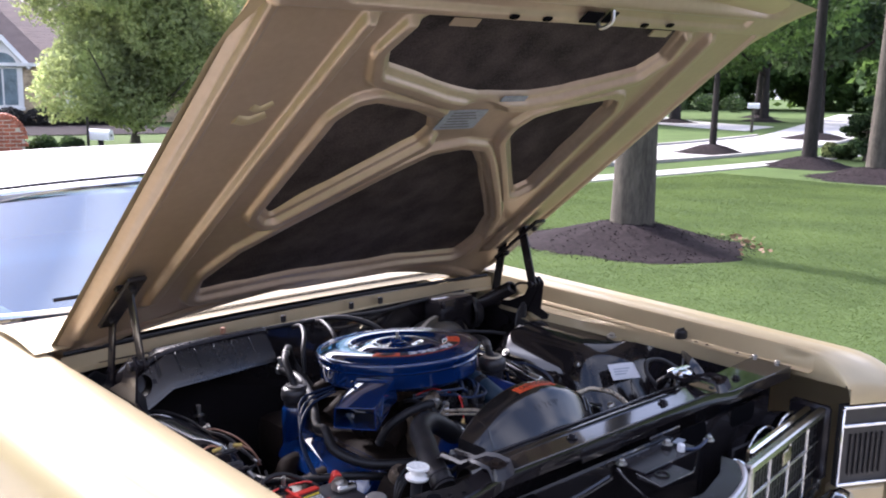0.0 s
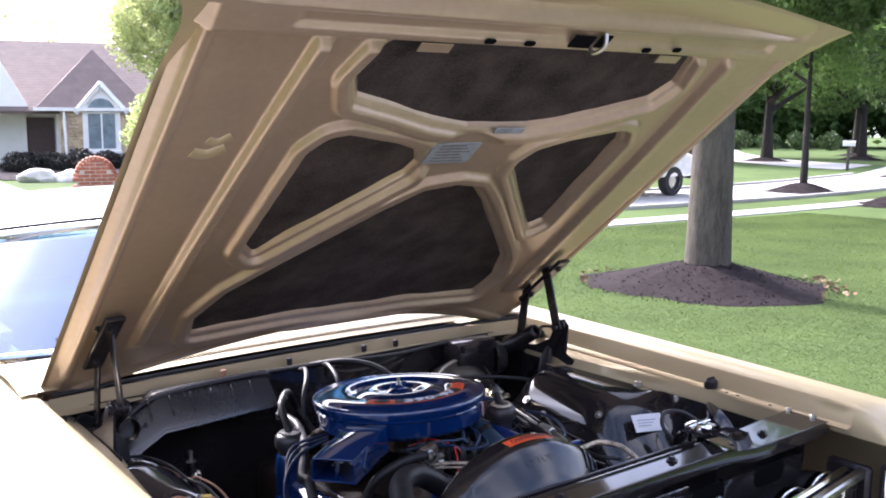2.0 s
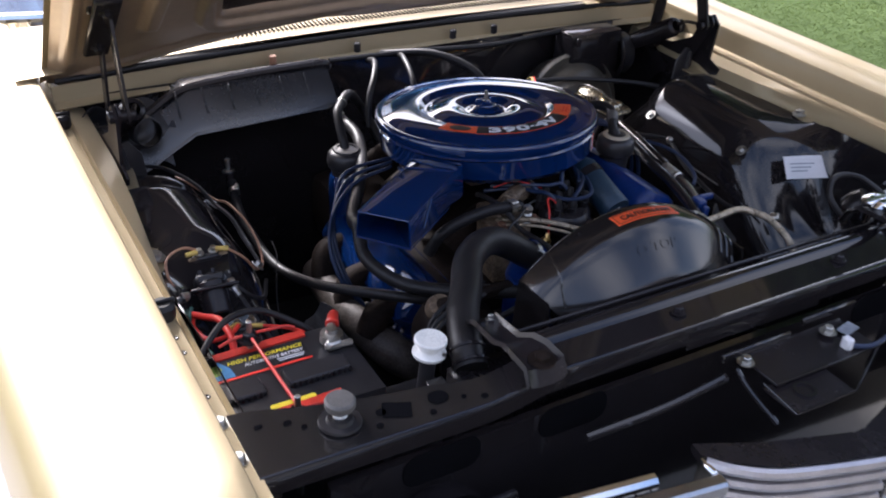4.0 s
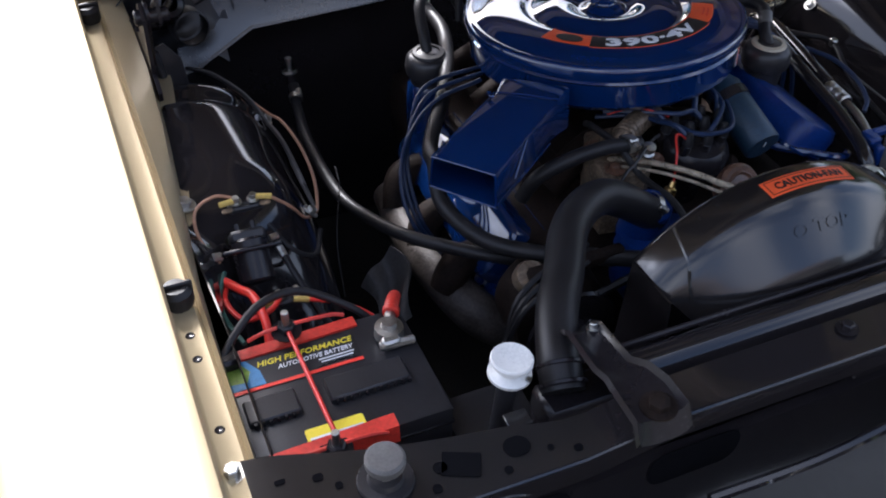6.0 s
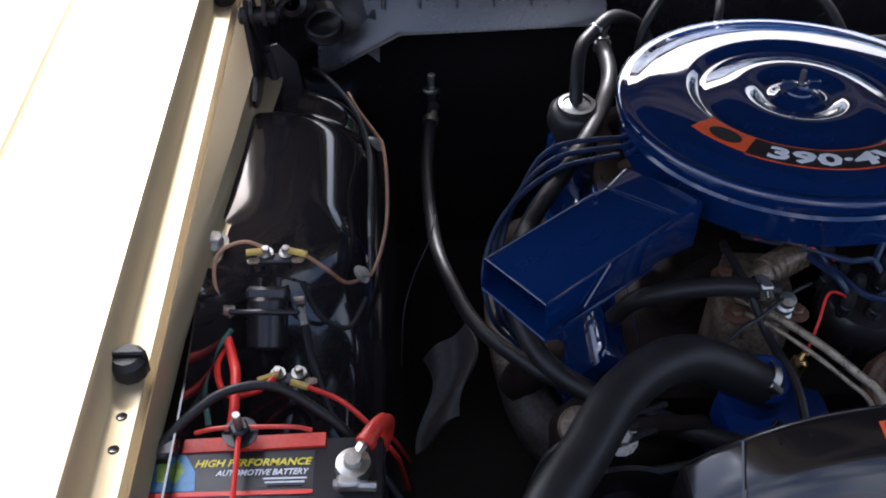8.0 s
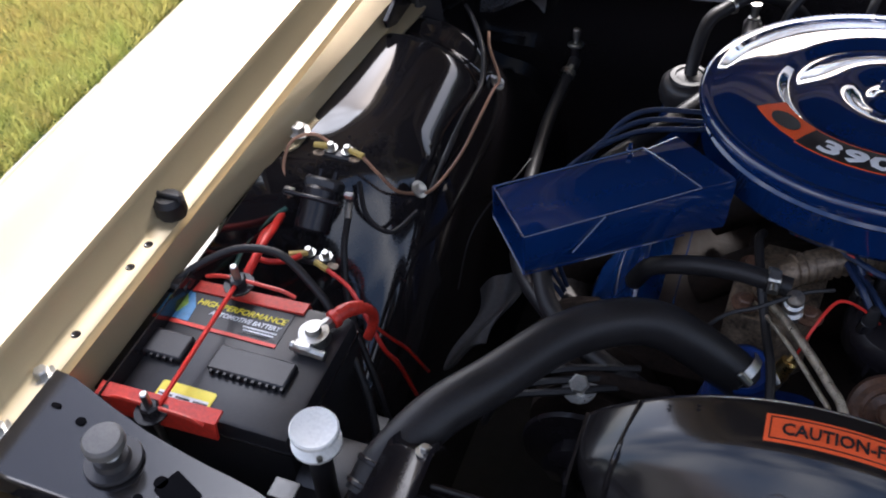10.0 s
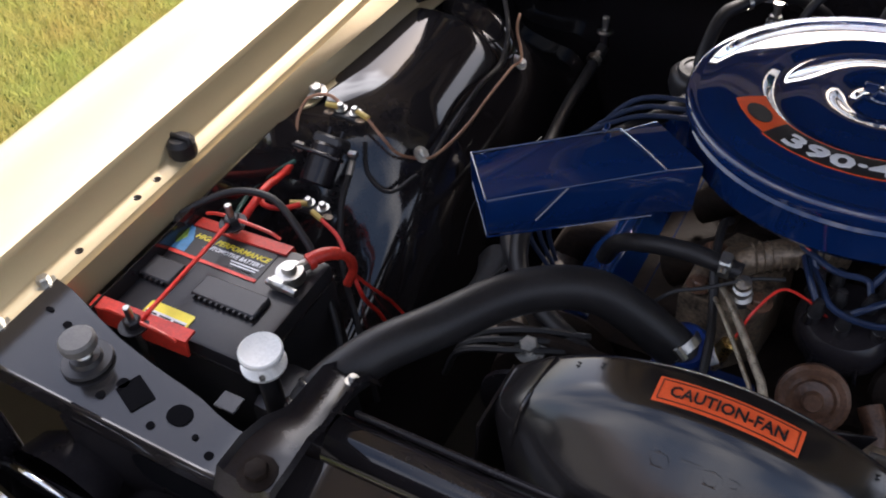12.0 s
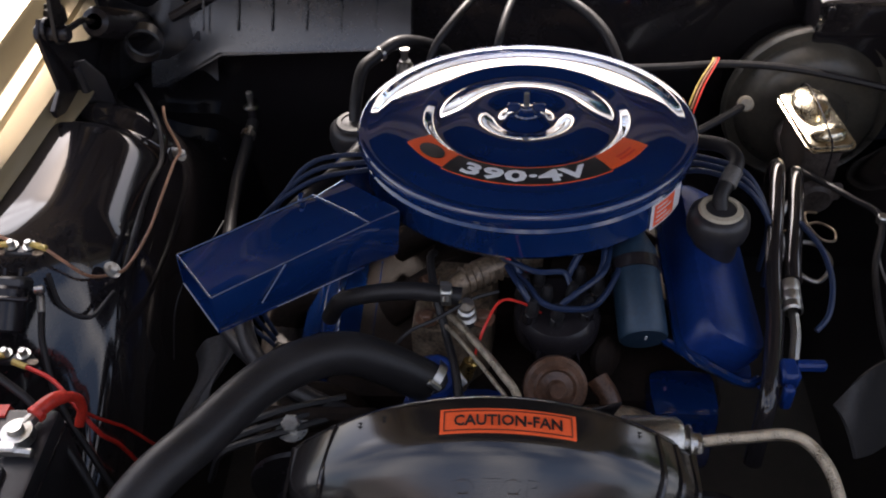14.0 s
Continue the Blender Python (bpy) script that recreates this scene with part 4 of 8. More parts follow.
grid(sup_top, 60, 8, bm)
grid(lambda s, t: sup_top(s, 1.0) + Vector((0, -0.0025 * math.sin(1.57 * t), -0.032 * t * t)), 60, 3, bm)
grid(lambda s, t: sup_top(s, 0.0) + Vector((0, 0.004 * t, -0.03 * t)), 60, 2, bm)
bmesh.ops.remove_doubles(bm, verts=bm.verts, dist=1e-5)
thicken(bm, 0.002)
bmesh.ops.recalc_face_normals(bm, faces=bm.faces)
bm.to_mesh(me)
bm.free()
me.shade_smooth()
me.materials.clear()
me.materials.append(BLACK)
me.materials.append(GREY_PANEL)
for f in me.polygons:
    f.material_index = 1 if f.center.x < -0.385 and abs(f.normal.z) > 0.5 else 0
me.set_sharp_from_angle(angle=radians(35))
part("lip_hem", tube([sup_top(k / 40, 1.0) + Vector((0, -0.0015, -0.001)) for k in range(41)], 0.0022, 6, None, 1), BLACK, sup)
HOLES = [(-0.530, -0.676, 0.036, 0.026, 0.002), (-0.474, -0.677, 0.026, 0.022, 0.0105), (-0.549, -0.672, 0.013, 0.012, 0.0055), (-0.560, -0.692, 0.009, 0.009, 0.004),
         (-0.492, -0.698, 0.008, 0.008, 0.0035), (-0.421, -0.700, 0.009, 0.008, 0.0035), (-0.655, -0.640, 0.010, 0.008, 0.0035), (-0.688, -0.632, 0.010, 0.005, 0.002),
         (-0.640, -0.655, 0.007, 0.007, 0.003), (-0.445, -0.690, 0.006, 0.006, 0.0025)]
for x, y, w, h, r in HOLES:
    part("punched_hole", prism(round_rect(w, h, r), 0.0012, pose(x, y, 0.8683, 0, 0, -24 if w > 0.03 else 0)), HOLE, sup)
bm = box((1.30, 0.012, 0.42), (XC, -0.70, 0.60), bevel=0)
part("front_bulkhead", bm, BLACK, car, "black panel ahead of the radiator")
for u in (-0.50, -0.30, 0.30, 0.52):
    part("bulkhead_slot", prism(round_rect(0.11, 0.05, 0.02), 0.001, frame_at((XC + u, -0.7065, 0.79), (0, -1, 0), (1, 0, 0))), HOLE, car)
for x, y in ((0.43, -0.70), (0.56, -0.69), (-0.10, -0.705), (0.22, -0.705)):
    part("bolt", hexbolt((x, y + 0.02, 0.888 if abs(x) < 0.35 else 0.87), (0, 0, 1), 0.007, 0.007), BLACK_SATIN, sup)

# hood bumper on the support
hb = thing("hood_bumper", (-0.60, -0.667, 0.87), "black adjustable rubber hood bumper on the support panel", "bumper stop")
part("base", lathe([(1e-5, 0), (0.024, 0), (0.0265, 0.002), (0.0255, 0.005), (0.017, 0.005), (0.015, 0.010), (1e-5, 0.010)], pose(-0.60, -0.667, 0.869), 24), BLACK_DULL, hb)
part("screw", lathe([(0.008, 0.01)] + [(0.008 + 0.0015 * (k % 2), 0.011 + 0.002 * k) for k in range(8)] + [(1e-5, 0.028)], pose(-0.60, -0.667, 0.869), 14), ZINC, hb)
part("cap", lathe([(1e-5, 0.024), (0.017, 0.024), (0.0185, 0.027), (0.0185, 0.034), (0.016, 0.037), (1e-5, 0.0375)], pose(-0.60, -0.667, 0.869), 24), GREY_RUBBER, hb)

# ---- radiator with brackets and filler ----
rad = thing("radiator", (XC, -0.62, 0.33), "black radiator held down by two strap brackets", "radiator")
bm = box((0.86, 0.05, 0.46), (XC, -0.61, 0.60), bevel=0.006)
part("core", bm, BLACK_SATIN, rad)
bm = grid(lambda s, t: Vector((XC - 0.36 + 0.76 * s, -0.594 - 0.058 * t, 0.838 + 0.030 * math.sin(3.14159 * t) ** 0.6 if 0 < t < 1 else 0.838)), 30, 14)
part("top_tank", thicken(bm, 0.003), BLACK, rad, "glossy black radiator top tank")
part("seam", box((0.74, 0.006, 0.008), (XC + 0.02, -0.601, 0.864), bevel=0.002), BLACK_SATIN, rad)
for x in (-0.352, 0.40):
    prof = [(-0.555, 0.845), (-0.565, 0.868), (-0.585, 0.884), (-0.64, 0.887), (-0.665, 0.902), (-0.69, 0.906), (-0.722, 0.905), (-0.734, 0.885)]
    bm = bmesh.new()
    rows = []
    for y, z in prof:
        w = 0.021 + 0.010 * smooth(0.62, 0.70, -y)
        rows.append([bm.verts.new((x + dx, y, z + dz)) for dx, dz in ((-w, 0.004), (-w + 0.003, 0.010), (-w + 0.007, 0.003), (-w * 0.3, 0.0), (w * 0.3, 0.0), (w - 0.007, 0.003), (w - 0.003, 0.010), (w, 0.004))])
    for a, b in zip(rows, rows[1:]):
        for k in range(7):
            bm.faces.new((a[k], a[k + 1], b[k + 1], b[k]))
    br = part("strap_bracket", thicken(bm, 0.002), BLACK_SATIN, rad, "glossy black channel bracket")
    part("bolt", hexbolt((x + 0.004, -0.711, 0.906), (0, 0, 1), 0.0105, 0.009), GRIME, br, "dark hexagon bolt")
    part("nut", hexbolt((x + 0.012, -0.583, 0.884), (0, 0.3, 1), 0.0048, 0.006), ZINC, br)
cap = part("filler_cap", lathe([(1e-5, 0.016), (0.014, 0.017), (0.024, 0.013), (0.030, 0.008), (0.030, 0.0), (0.022, -0.004), (0.022, -0.03)], pose(0.435, -0.585, 0.882), 24), CHROME, rad, "bright metal radiator cap")
box((0.075, 0.014, 0.006), (0.435, -0.585, 0.897), bm=(bm := bmesh.new()), bevel=0.002)
part("cap_ear", bm, CHROME, rad)

# ---- fan shroud ----
shroud = thing("fan_shroud", (-0.02, -0.45, 0.5), "black fan shroud with an orange caution sticker", "fan shroud")


SX, SZ = -0.034, 0.676          # the hoop's axis
HOOP = [(-0.474, 0.253), (-0.480, 0.2595), (-0.487, 0.2605), (-0.510, 0.2605), (-0.521, 0.2595), (-0.530, 0.2565), (-0.538, 0.2505), (-0.546, 0.2425), (-0.556, 0.2315), (-0.568, 0.2185), (-0.580, 0.205), (-0.590, 0.193), (-0.596, 0.180), (-0.598, 0.150)]


def hoop(a, y, r):
    return Vector((SX + r * math.sin(radians(a)), y, SZ + r * math.cos(radians(a))))


def hoop_at(a, v, w=0.0):
    """A point v metres down the hoop's section from its rear edge, lifted by w."""
    left = v
    for (y0, r0), (y1, r1) in zip(HOOP[1:], HOOP[2:]):
        d = math.hypot(y1 - y0, r1 - r0)
        if left <= d:
            f, ny, nr = left / d, -(r0 - r1) / d, (y0 - y1) / d
            return hoop(a, y0 + (y1 - y0) * f + ny * w, r0 + (r1 - r0) * f + nr * w)
        left -= d
    return hoop(a, *HOOP[-1])


part("hoop", thicken(grid(lambda s, t: (lambda k: hoop(-47.5 + 94.5 * s, HOOP[k][0], HOOP[k][1]))(round(t * (len(HOOP) - 1))), 64, len(HOOP) - 1), 0.003), SHROUD, shroud, "glossy black moulded shroud hoop", 60)
for x0, x1, y0, y1 in ((-0.2265, -0.2265, -0.482, -0.585), (0.156, 0.156, -0.482, -0.585)):
    bm = grid(lambda s, t: Vector((x0 - (0.012 if x0 < 0 else -0.016) * t * 1.0, y0 + (y1 - y0) * s * (0.75 + 0.25 * t), 0.855 - 0.25 * t)), 8, 6)
    part("side_wall", thicken(bm, 0.003), SHROUD, shroud)
# raised seam and moulded ribs at the shoulders
part("seam", tube([hoop_at(-34, 0.004, 0.001), hoop_at(-37, 0.05, 0.001), hoop_at(-40, 0.068, 0.001), hoop_at(-44, 0.09, 0.001)], 0.0022, 6), SHROUD, shroud)
for k in range(3):
    part("rib", tube([hoop_at(35 + 5 * k, 0.006, 0.0), hoop_at(36 + 5 * k, 0.05, 0.001), hoop_at(37 + 5 * k, 0.09, 0.001)], 0.003, 6), SHROUD, shroud)
for a in (-27.5, -22, 30):
    for k in range(2):
        part("moulded_mark", box((0.005, 0.0012, 0.0008), (0, 0, 0), Matrix.Translation(hoop_at(a, 0.012 + 0.004 * k, 0.0004)), 0), GREY_PANEL, shroud)
part("raised_letters", lettering("O TOP", 0.021, lambda x, y, z: hoop_at(-9.0 + x / 0.245 * 57.3, 0.094 - y, 0.0001 + z), 0.0005, 0.082), SHROUD, shroud)
# caution sticker, bent over the hoop
sm = lambda x, v, w=0.0: hoop_at(math.degrees(math.asin((x - SX) / 0.2605)), 0.0405 - v, w)
bm = grid(lambda s, t: sm(-0.081 + 0.119 * s, 0.0 + 0.0255 * t, 0.0008), 20, 3)
stk = part("caution_sticker", thicken(bm, 0.0005), ORANGE, shroud, "orange sticker with the black words CAUTION-FAN")
part("caution_text", lettering("CAUTION-FAN", 0.0150, lambda x, y, z: sm(-0.0685 + x, 0.0075 + y, 0.0016 + z), 0.0003, 0.094), INK, stk)
for v in (0.0025, 0.0222):
    part("border", thicken(grid(lambda s, t: sm(-0.0775 + 0.112 * s, v + 0.0008 * t, 0.0017), 14, 1), 0.0003), INK, stk)
for x in (-0.0775, 0.0337):
    part("border", thicken(grid(lambda s, t: sm(x + 0.0008 * s, 0.0025 + 0.0205 * t, 0.0017), 1, 4), 0.0003), INK, stk)

# ---- engine ----
eng = thing("engine", (0, -0.05, 0.32), "blue-painted V8 engine with tan intake castings", "engine")
bm = box((0.36, 0.62, 0.30), (0, -0.02, 0.50), bevel=0.03, seg=2)
box((0.50, 0.58, 0.14), (0, 0.0, 0.62), bm=bm, bevel=0.04, seg=2)
part("block", bm, GRIME, eng)
part("valley", box((0.24, 0.44, 0.09), (0, 0.03, 0.69), bevel=0.02, seg=2), GRIME, eng)
part("carburettor_base", box((0.13, 0.14, 0.06), (0, 0.0, 0.80), bevel=0.012), CAST, eng)
bm = prism([(-0.101, -0.160), (-0.030, -0.165), (-0.040, -0.250), (-0.075, -0.285), (-0.130, -0.275), (-0.128, -0.215)], 0.800, I4, 0.008, None, 0.70)
rod((-0.085, -0.215, 0.79), (-0.088, -0.205, 0.815), 0.020, 16, bm, 0.015, 0.004)
manifold = part("intake_manifold", bm, CAST, eng, "tan-grey cast intake manifold")
neck = [(-0.092, -0.226, 0.800), (-0.070, -0.212, 0.812), (-0.040, -0.194, 0.818), (-0.010, -0.176, 0.815), (0.012, -0.160, 0.80)]
part("heat_tube", tube(neck, lambda s: 0.0150 + 0.003 * s, 14), CAST, manifold, "ribbed tan choke heat tube")
for k in range(9):
    p, q = Vector(neck[1]).lerp(Vector(neck[3]), k / 8), Vector(neck[3]) - Vector(neck[1])
    part("rib", lathe([(0.0155, -0.0012), (0.0182, 0.0), (0.0155, 0.0012)], frame_at(p + Vector((0, 0, 0.002)), q), 16), CAST, manifold)
for p in ((-0.112, -0.262, 0.802), (-0.048, -0.262, 0.802), (-0.112, -0.205, 0.802)):
    part("bolt", hexbolt(p, (0, 0, 1), 0.0085, 0.008), RUST, manifold)
part("choke_wire", tube([(-0.075, -0.172, 0.828), (-0.045, -0.188, 0.842), (-0.020, -0.198, 0.838), (0.004, -0.212, 0.83)], 0.0014, 6), RED_WIRE, manifold)
for k in range(4):
    for s in (-1, 1):
        part("runner", tube([(s * 0.04, 0.16 - 0.10 * k, 0.765), (s * 0.10, 0.17 - 0.11 * k, 0.765), (s * 0.17, 0.18 - 0.12 * k, 0.725)], 0.022, 10), GRIME, manifold)
bm = box((0.10, 0.16, 0.06), (0, 0.0, 0.84), bevel=0.012)
rod((0, 0, 0.82), (0, 0, 0.875), 0.055, 20, bm)
part("carburettor", bm, CAST, eng)
for s in (-1, 1):
    m = frame_at((s * (0.219 if s > 0 else 0.232), -0.150 if s > 0 else -0.062, 0.752 if s > 0 else 0.640), (0.5, 0, 0.85) if s > 0 else (-0.74, 0, 0.67), (0, 1, 0))
    bm = prism(round_rect(0.275 if s > 0 else 0.36, 0.092 if s > 0 else 0.105, 0.03), 0.050, m, 0.016)
    cov = part("valve_cover", bm, BLUE_ROUGH if s > 0 else BLUE, eng, "blue-painted stamped valve cover")
    part("flange", prism(round_rect(0.295 if s > 0 else 0.385, 0.112 if s > 0 else 0.130, 0.03), 0.004, m, 0.0), BLUE, cov)
    for k in range(4):
        part("bolt", hexbolt(m @ Vector((-0.135 + 0.09 * k, -s * 0.064, 0.004)), m.to_3x3() @ Vector((0, 0, 1)), 0.006, 0.006), BLUE_ROUGH, cov)
# right-hand cover: lifting bracket seen at its front
bm = tube([(0.160, -0.262, 0.775), (0.175, -0.274, 0.772), (0.229, -0.315, 0.770), (0.250, -0.322, 0.768), (0.262, -0.315, 0.766)], 0.006, 8)
part("bracket_wire", bm, BLUE, eng)
bm = box((0.085, 0.075, 0.12), (0.192, -0.282, 0.645), bevel=0.02, seg=2)
part("bracket_casting", bm, BLUE, eng)
bm = box((0.12, 0.07, 0.10), (-0.08, -0.35, 0.70), bevel=0.02, seg=2)
rod((-0.10, -0.325, 0.73), (-0.10, -0.345, 0.80), 0.034, 18, bm, 0.027, 0.004)
part("water_pump", bm, BLUE_ROUGH, eng, "blue water pump and thermostat housing")
# oil fillers and breathers
for (x, y), hi in (((-0.238, 0.108), 0.775), ((0.235, -0.130), 0.820)):
    bm = lathe([(0.028, -0.03), (0.030, 0.0), (0.036, 0.004), (0.038, 0.014), (0.036, 0.030), (0.030, 0.036), (0.016, 0.040), (1e-5, 0.041)], pose(x, y, hi), 28)
    if x < 0:
        part("filler_neck", lathe([(0.034, -0.13), (0.036, -0.05), (0.034, -0.02), (0.029, -0.012)], pose(x, y, hi), 24), BLUE, eng, "blue-painted oil filler neck")
    cap = part("oil_filler_cap", bm, BLACK_DULL, eng, "black domed oil filler cap")
    part("cap_ring", lathe([(0.018, 0.0385), (0.019, 0.0415), (0.025, 0.0408), (0.027, 0.0375)], pose(x, y, hi), 24), CREAM if x > 0 else RUBBER, cap)
    if x < 0:
        part("breather_hose", tube([(x, y, hi + 0.03), (x + 0.001, y + 0.020, hi + 0.055), (-0.230, 0.166, 0.860), (-0.213, 0.192, 0.868), (-0.173, 0.236, 0.870), (-0.11, 0.308, 0.8), (-0.09, 0.25, 0.74)], 0.0092, 12), RUBBER, cap, "black breather hose")
        part("hose_band", lathe([(0.0094, -0.003), (0.0108, -0.003), (0.0108, 0.003), (0.0094, 0.003)], frame_at((-0.205, 0.202, 0.869), (0.6, 0.65, 0.05)), 18), ZINC, cap)
    else:
        part("cap_elbow", tube([(x, y, hi + 0.035), (x + 0.001, y + 0.016, hi + 0.048), (x + 0.016, y + 0.040, hi + 0.060), (x + 0.024, y + 0.062, hi + 0.066), (x + 0.012, y + 0.092, hi + 0.064), (x - 0.022, y + 0.116, hi + 0.052), (x - 0.06, y + 0.125, hi + 0.040)], 0.0095, 12), RUBBER, cap)
        part("elbow_clamp", lathe([(0.0098, -0.012), (0.0112, -0.011), (0.0112, 0.011), (0.0098, 0.012)], frame_at((x + 0.014, y + 0.036, hi + 0.058), (0.45, 0.75, 0.4)), 18), GREY_RUBBER, cap, "grey braided sleeve")
# distributor with blue leads
dis = part("distributor", lathe([(0.026, -0.10), (0.032, -0.025), (0.044, -0.016), (0.051, -0.010), (0.052, 0.012), (0.048, 0.020), (0.042, 0.026), (1e-5, 0.030)], frame_at((0.039, -0.236, 0.775), (0, -0.15, 1)), 32), BLACK_SATIN, eng, "satin black distributor cap")
for s in (-1, 1):
    part("spring_clip", tube([(0.039 + s * 0.026, -0.276, 0.735), (0.039 + s * 0.024, -0.284, 0.757), (0.039 + s * 0.020, -0.279, 0.778)], 0.003, 6, flat=0.5), BLACK_SATIN, dis)
part("vacuum_advance", lathe([(1e-5, 0.0), (0.022, 0.0), (0.026, 0.004), (0.026, 0.010), (0.018, 0.016), (1e-5, 0.018)], frame_at((0.092, -0.262, 0.742), (0.7, -0.5, 0.3)), 20), GRIME, dis)
TOWERS = [(-0.002, -0.215), (0.024, -0.233), (0.054, -0.228), (0.084, -0.218), (0.007, -0.256), (0.036, -0.262), (0.070, -0.252), (0.016, -0.205), (0.064, -0.202)]
for x, y in TOWERS:
    p = Vector((x, y, 0.792))
    part("tower", rod(p, p + Vector((0.001, -0.003, 0.020)), 0.0095, 12, None, 0.008, 0.002), BLACK, dis)
    part("lead_boot", lathe([(0.0075, 0.0), (0.0085, 0.004), (0.0070, 0.012), (0.0050, 0.020), (1e-5, 0.021)], frame_at(p + Vector((0.001, -0.003, 0.016)), (0.1, 0.12, 1)), 12), RUBBER, dis)
LEADS = [[(-0.080, -0.150, 0.812), (-0.032, -0.182, 0.822), (0.001, -0.225, 0.826), (0.020, -0.258, 0.826), (0.051, -0.268, 0.826), (0.083, -0.257, 0.826), (0.112, -0.198, 0.826), (0.118, -0.150, 0.830)],
         [(-0.070, -0.155, 0.822), (-0.019, -0.197, 0.834), (0.014, -0.218, 0.836), (0.045, -0.212, 0.830), (0.054, -0.226, 0.822)],
         [(0.036, -0.262, 0.822), (0.060, -0.250, 0.836), (0.092, -0.215, 0.836), (0.104, -0.16, 0.832)],
         [(0.084, -0.218, 0.822), (0.092, -0.200, 0.836), (0.098, -0.16, 0.84), (0.11, -0.13, 0.84)],
         [(-0.002, -0.215, 0.822), (-0.012, -0.200, 0.834), (-0.030, -0.165, 0.834), (-0.06, -0.13, 0.83)],
         [(0.007, -0.256, 0.822), (-0.006, -0.240, 0.835), (-0.018, -0.205, 0.826), (-0.040, -0.15, 0.826)]]
for pts in LEADS:
    part("plug_lead", tube(pts, 0.0036, 8), BLUE_WIRE, dis)
# leads crossing to the right bank behind the coil
for k in range(3):
    part("plug_lead", tube([(0.19, -0.03 + 0.02 * k, 0.835), (0.235, -0.045 + 0.02 * k, 0.848 - 0.004 * k), (0.285, -0.075 + 0.02 * k, 0.838), (0.315, -0.11 + 0.02 * k, 0.79), (0.32, -0.13 + 0.03 * k, 0.70)], 0.0036, 8), BLUE_WIRE, dis)
part("plug_lead", tube([(0.345, -0.10, 0.812), (0.358, -0.15, 0.815), (0.360, -0.20, 0.81), (0.348, -0.245, 0.80), (0.332, -0.262, 0.79)], 0.0036, 8), BLUE_WIRE, dis)
# leads looping beside the left bank
for k in range(3):
    d = 0.018 * k
    part("plug_lead", tube([(-0.20 + 0.01 * k, -0.01 + d, 0.822), (-0.28, -0.022 + d, 0.81 + 0.003 * k), (-0.345 + 0.010 * k, -0.07 + d, 0.785), (-0.375 + 0.012 * k, -0.125 + d, 0.745), (-0.365 + 0.008 * k, -0.16 + 0.7 * d, 0.69), (-0.33, -0.17 + 0.5 * d, 0.645)], 0.0034, 8), BLUE_WIRE, eng)
part("plug_boot", rod((-0.33, -0.17, 0.645), (-0.29, -0.18, 0.63), 0.007, 10, None, 0.008, 0.002), RUBBER, eng)
# ignition coil
cm = frame_at((0.137, -0.272, 0.782), (-0.06, 0.93, 0.34))
coil = part("ignition_coil", lathe([(1e-5, 0.001), (0.0265, 0.0), (0.0285, 0.003), (0.0285, 0.11), (0.026, 0.115), (0.018, 0.135), (1e-5, 0.137)], cm, 32), COIL_BLUE, eng, "faded blue ignition coil")
part("coil_bracket", lathe([(0.0292, 0.082), (0.0305, 0.083), (0.0305, 0.098), (0.0292, 0.099)], cm, 32), BLACK_SATIN, coil)
part("coil_mark", box((0.002, 0.009, 0.0008), (0.002, -0.004, 0.0), cm, 0), INK_WHITE, coil)
part("coil_lead", tube([cm @ Vector((0, 0, 0.135)), (0.12, -0.11, 0.86), (0.09, -0.15, 0.86), (0.05, -0.21, 0.82)], 0.0045, 8), BLUE_WIRE, coil)
# front drive: pulley hub, fan blades behind the shroud
part("pulley_hub", lathe([(1e-5, 0.020), (0.008, 0.020), (0.010, 0.017), (0.0105, 0.010), (0.019, 0.008), (0.022, 0.011), (0.025, 0.008), (0.031, 0.009), (0.035, 0.005), (0.035, -0.004), (0.02, -0.03)], frame_at((0.032, -0.352, 0.792), (0.1, -0.8, 0.6)), 28), RUST, eng, "brown rusty pump hub")
part("pulley", lathe([(0.02, -0.02), (0.075, -0.02), (0.083, -0.012), (0.072, -0.004), (0.083, 0.006), (0.075, 0.014), (0.02, 0.014)], frame_at((0.0, -0.40, 0.70), (0, -1, 0)), 36, closed=True), BLACK_SATIN, eng)
for k in range(5):
    a = radians(72 * k + 20)
    m = Matrix.Translation((0.0, -0.44, 0.70)) @ Matrix.Rotation(a, 4, "Y") @ Matrix.Rotation(radians(28), 4, "Z")
    part("fan_blade", box((0.075, 0.003, 0.15), (0, 0, 0.105), m, 0.001), BLACK_SATIN, eng)
# drive belts between the pulleys, and the crank and pump brackets behind them
def belt(y, a, ra, b, rb):
    a, b = Vector((a[0], y, a[1])), Vector((b[0], y, b[1]))
    d = (b - a).normalized()
    n = Vector((-d.z, 0, d.x))
    loop = [a + (n * math.cos(radians(t)) - d * math.sin(radians(t))) * ra for t in range(0, 181, 20)]
    loop += [b + (-n * math.cos(radians(t)) + d * math.sin(radians(t))) * rb for t in range(0, 181, 20)]
    return tube(loop + [loop[0]], 0.0055, 6, None, 1)


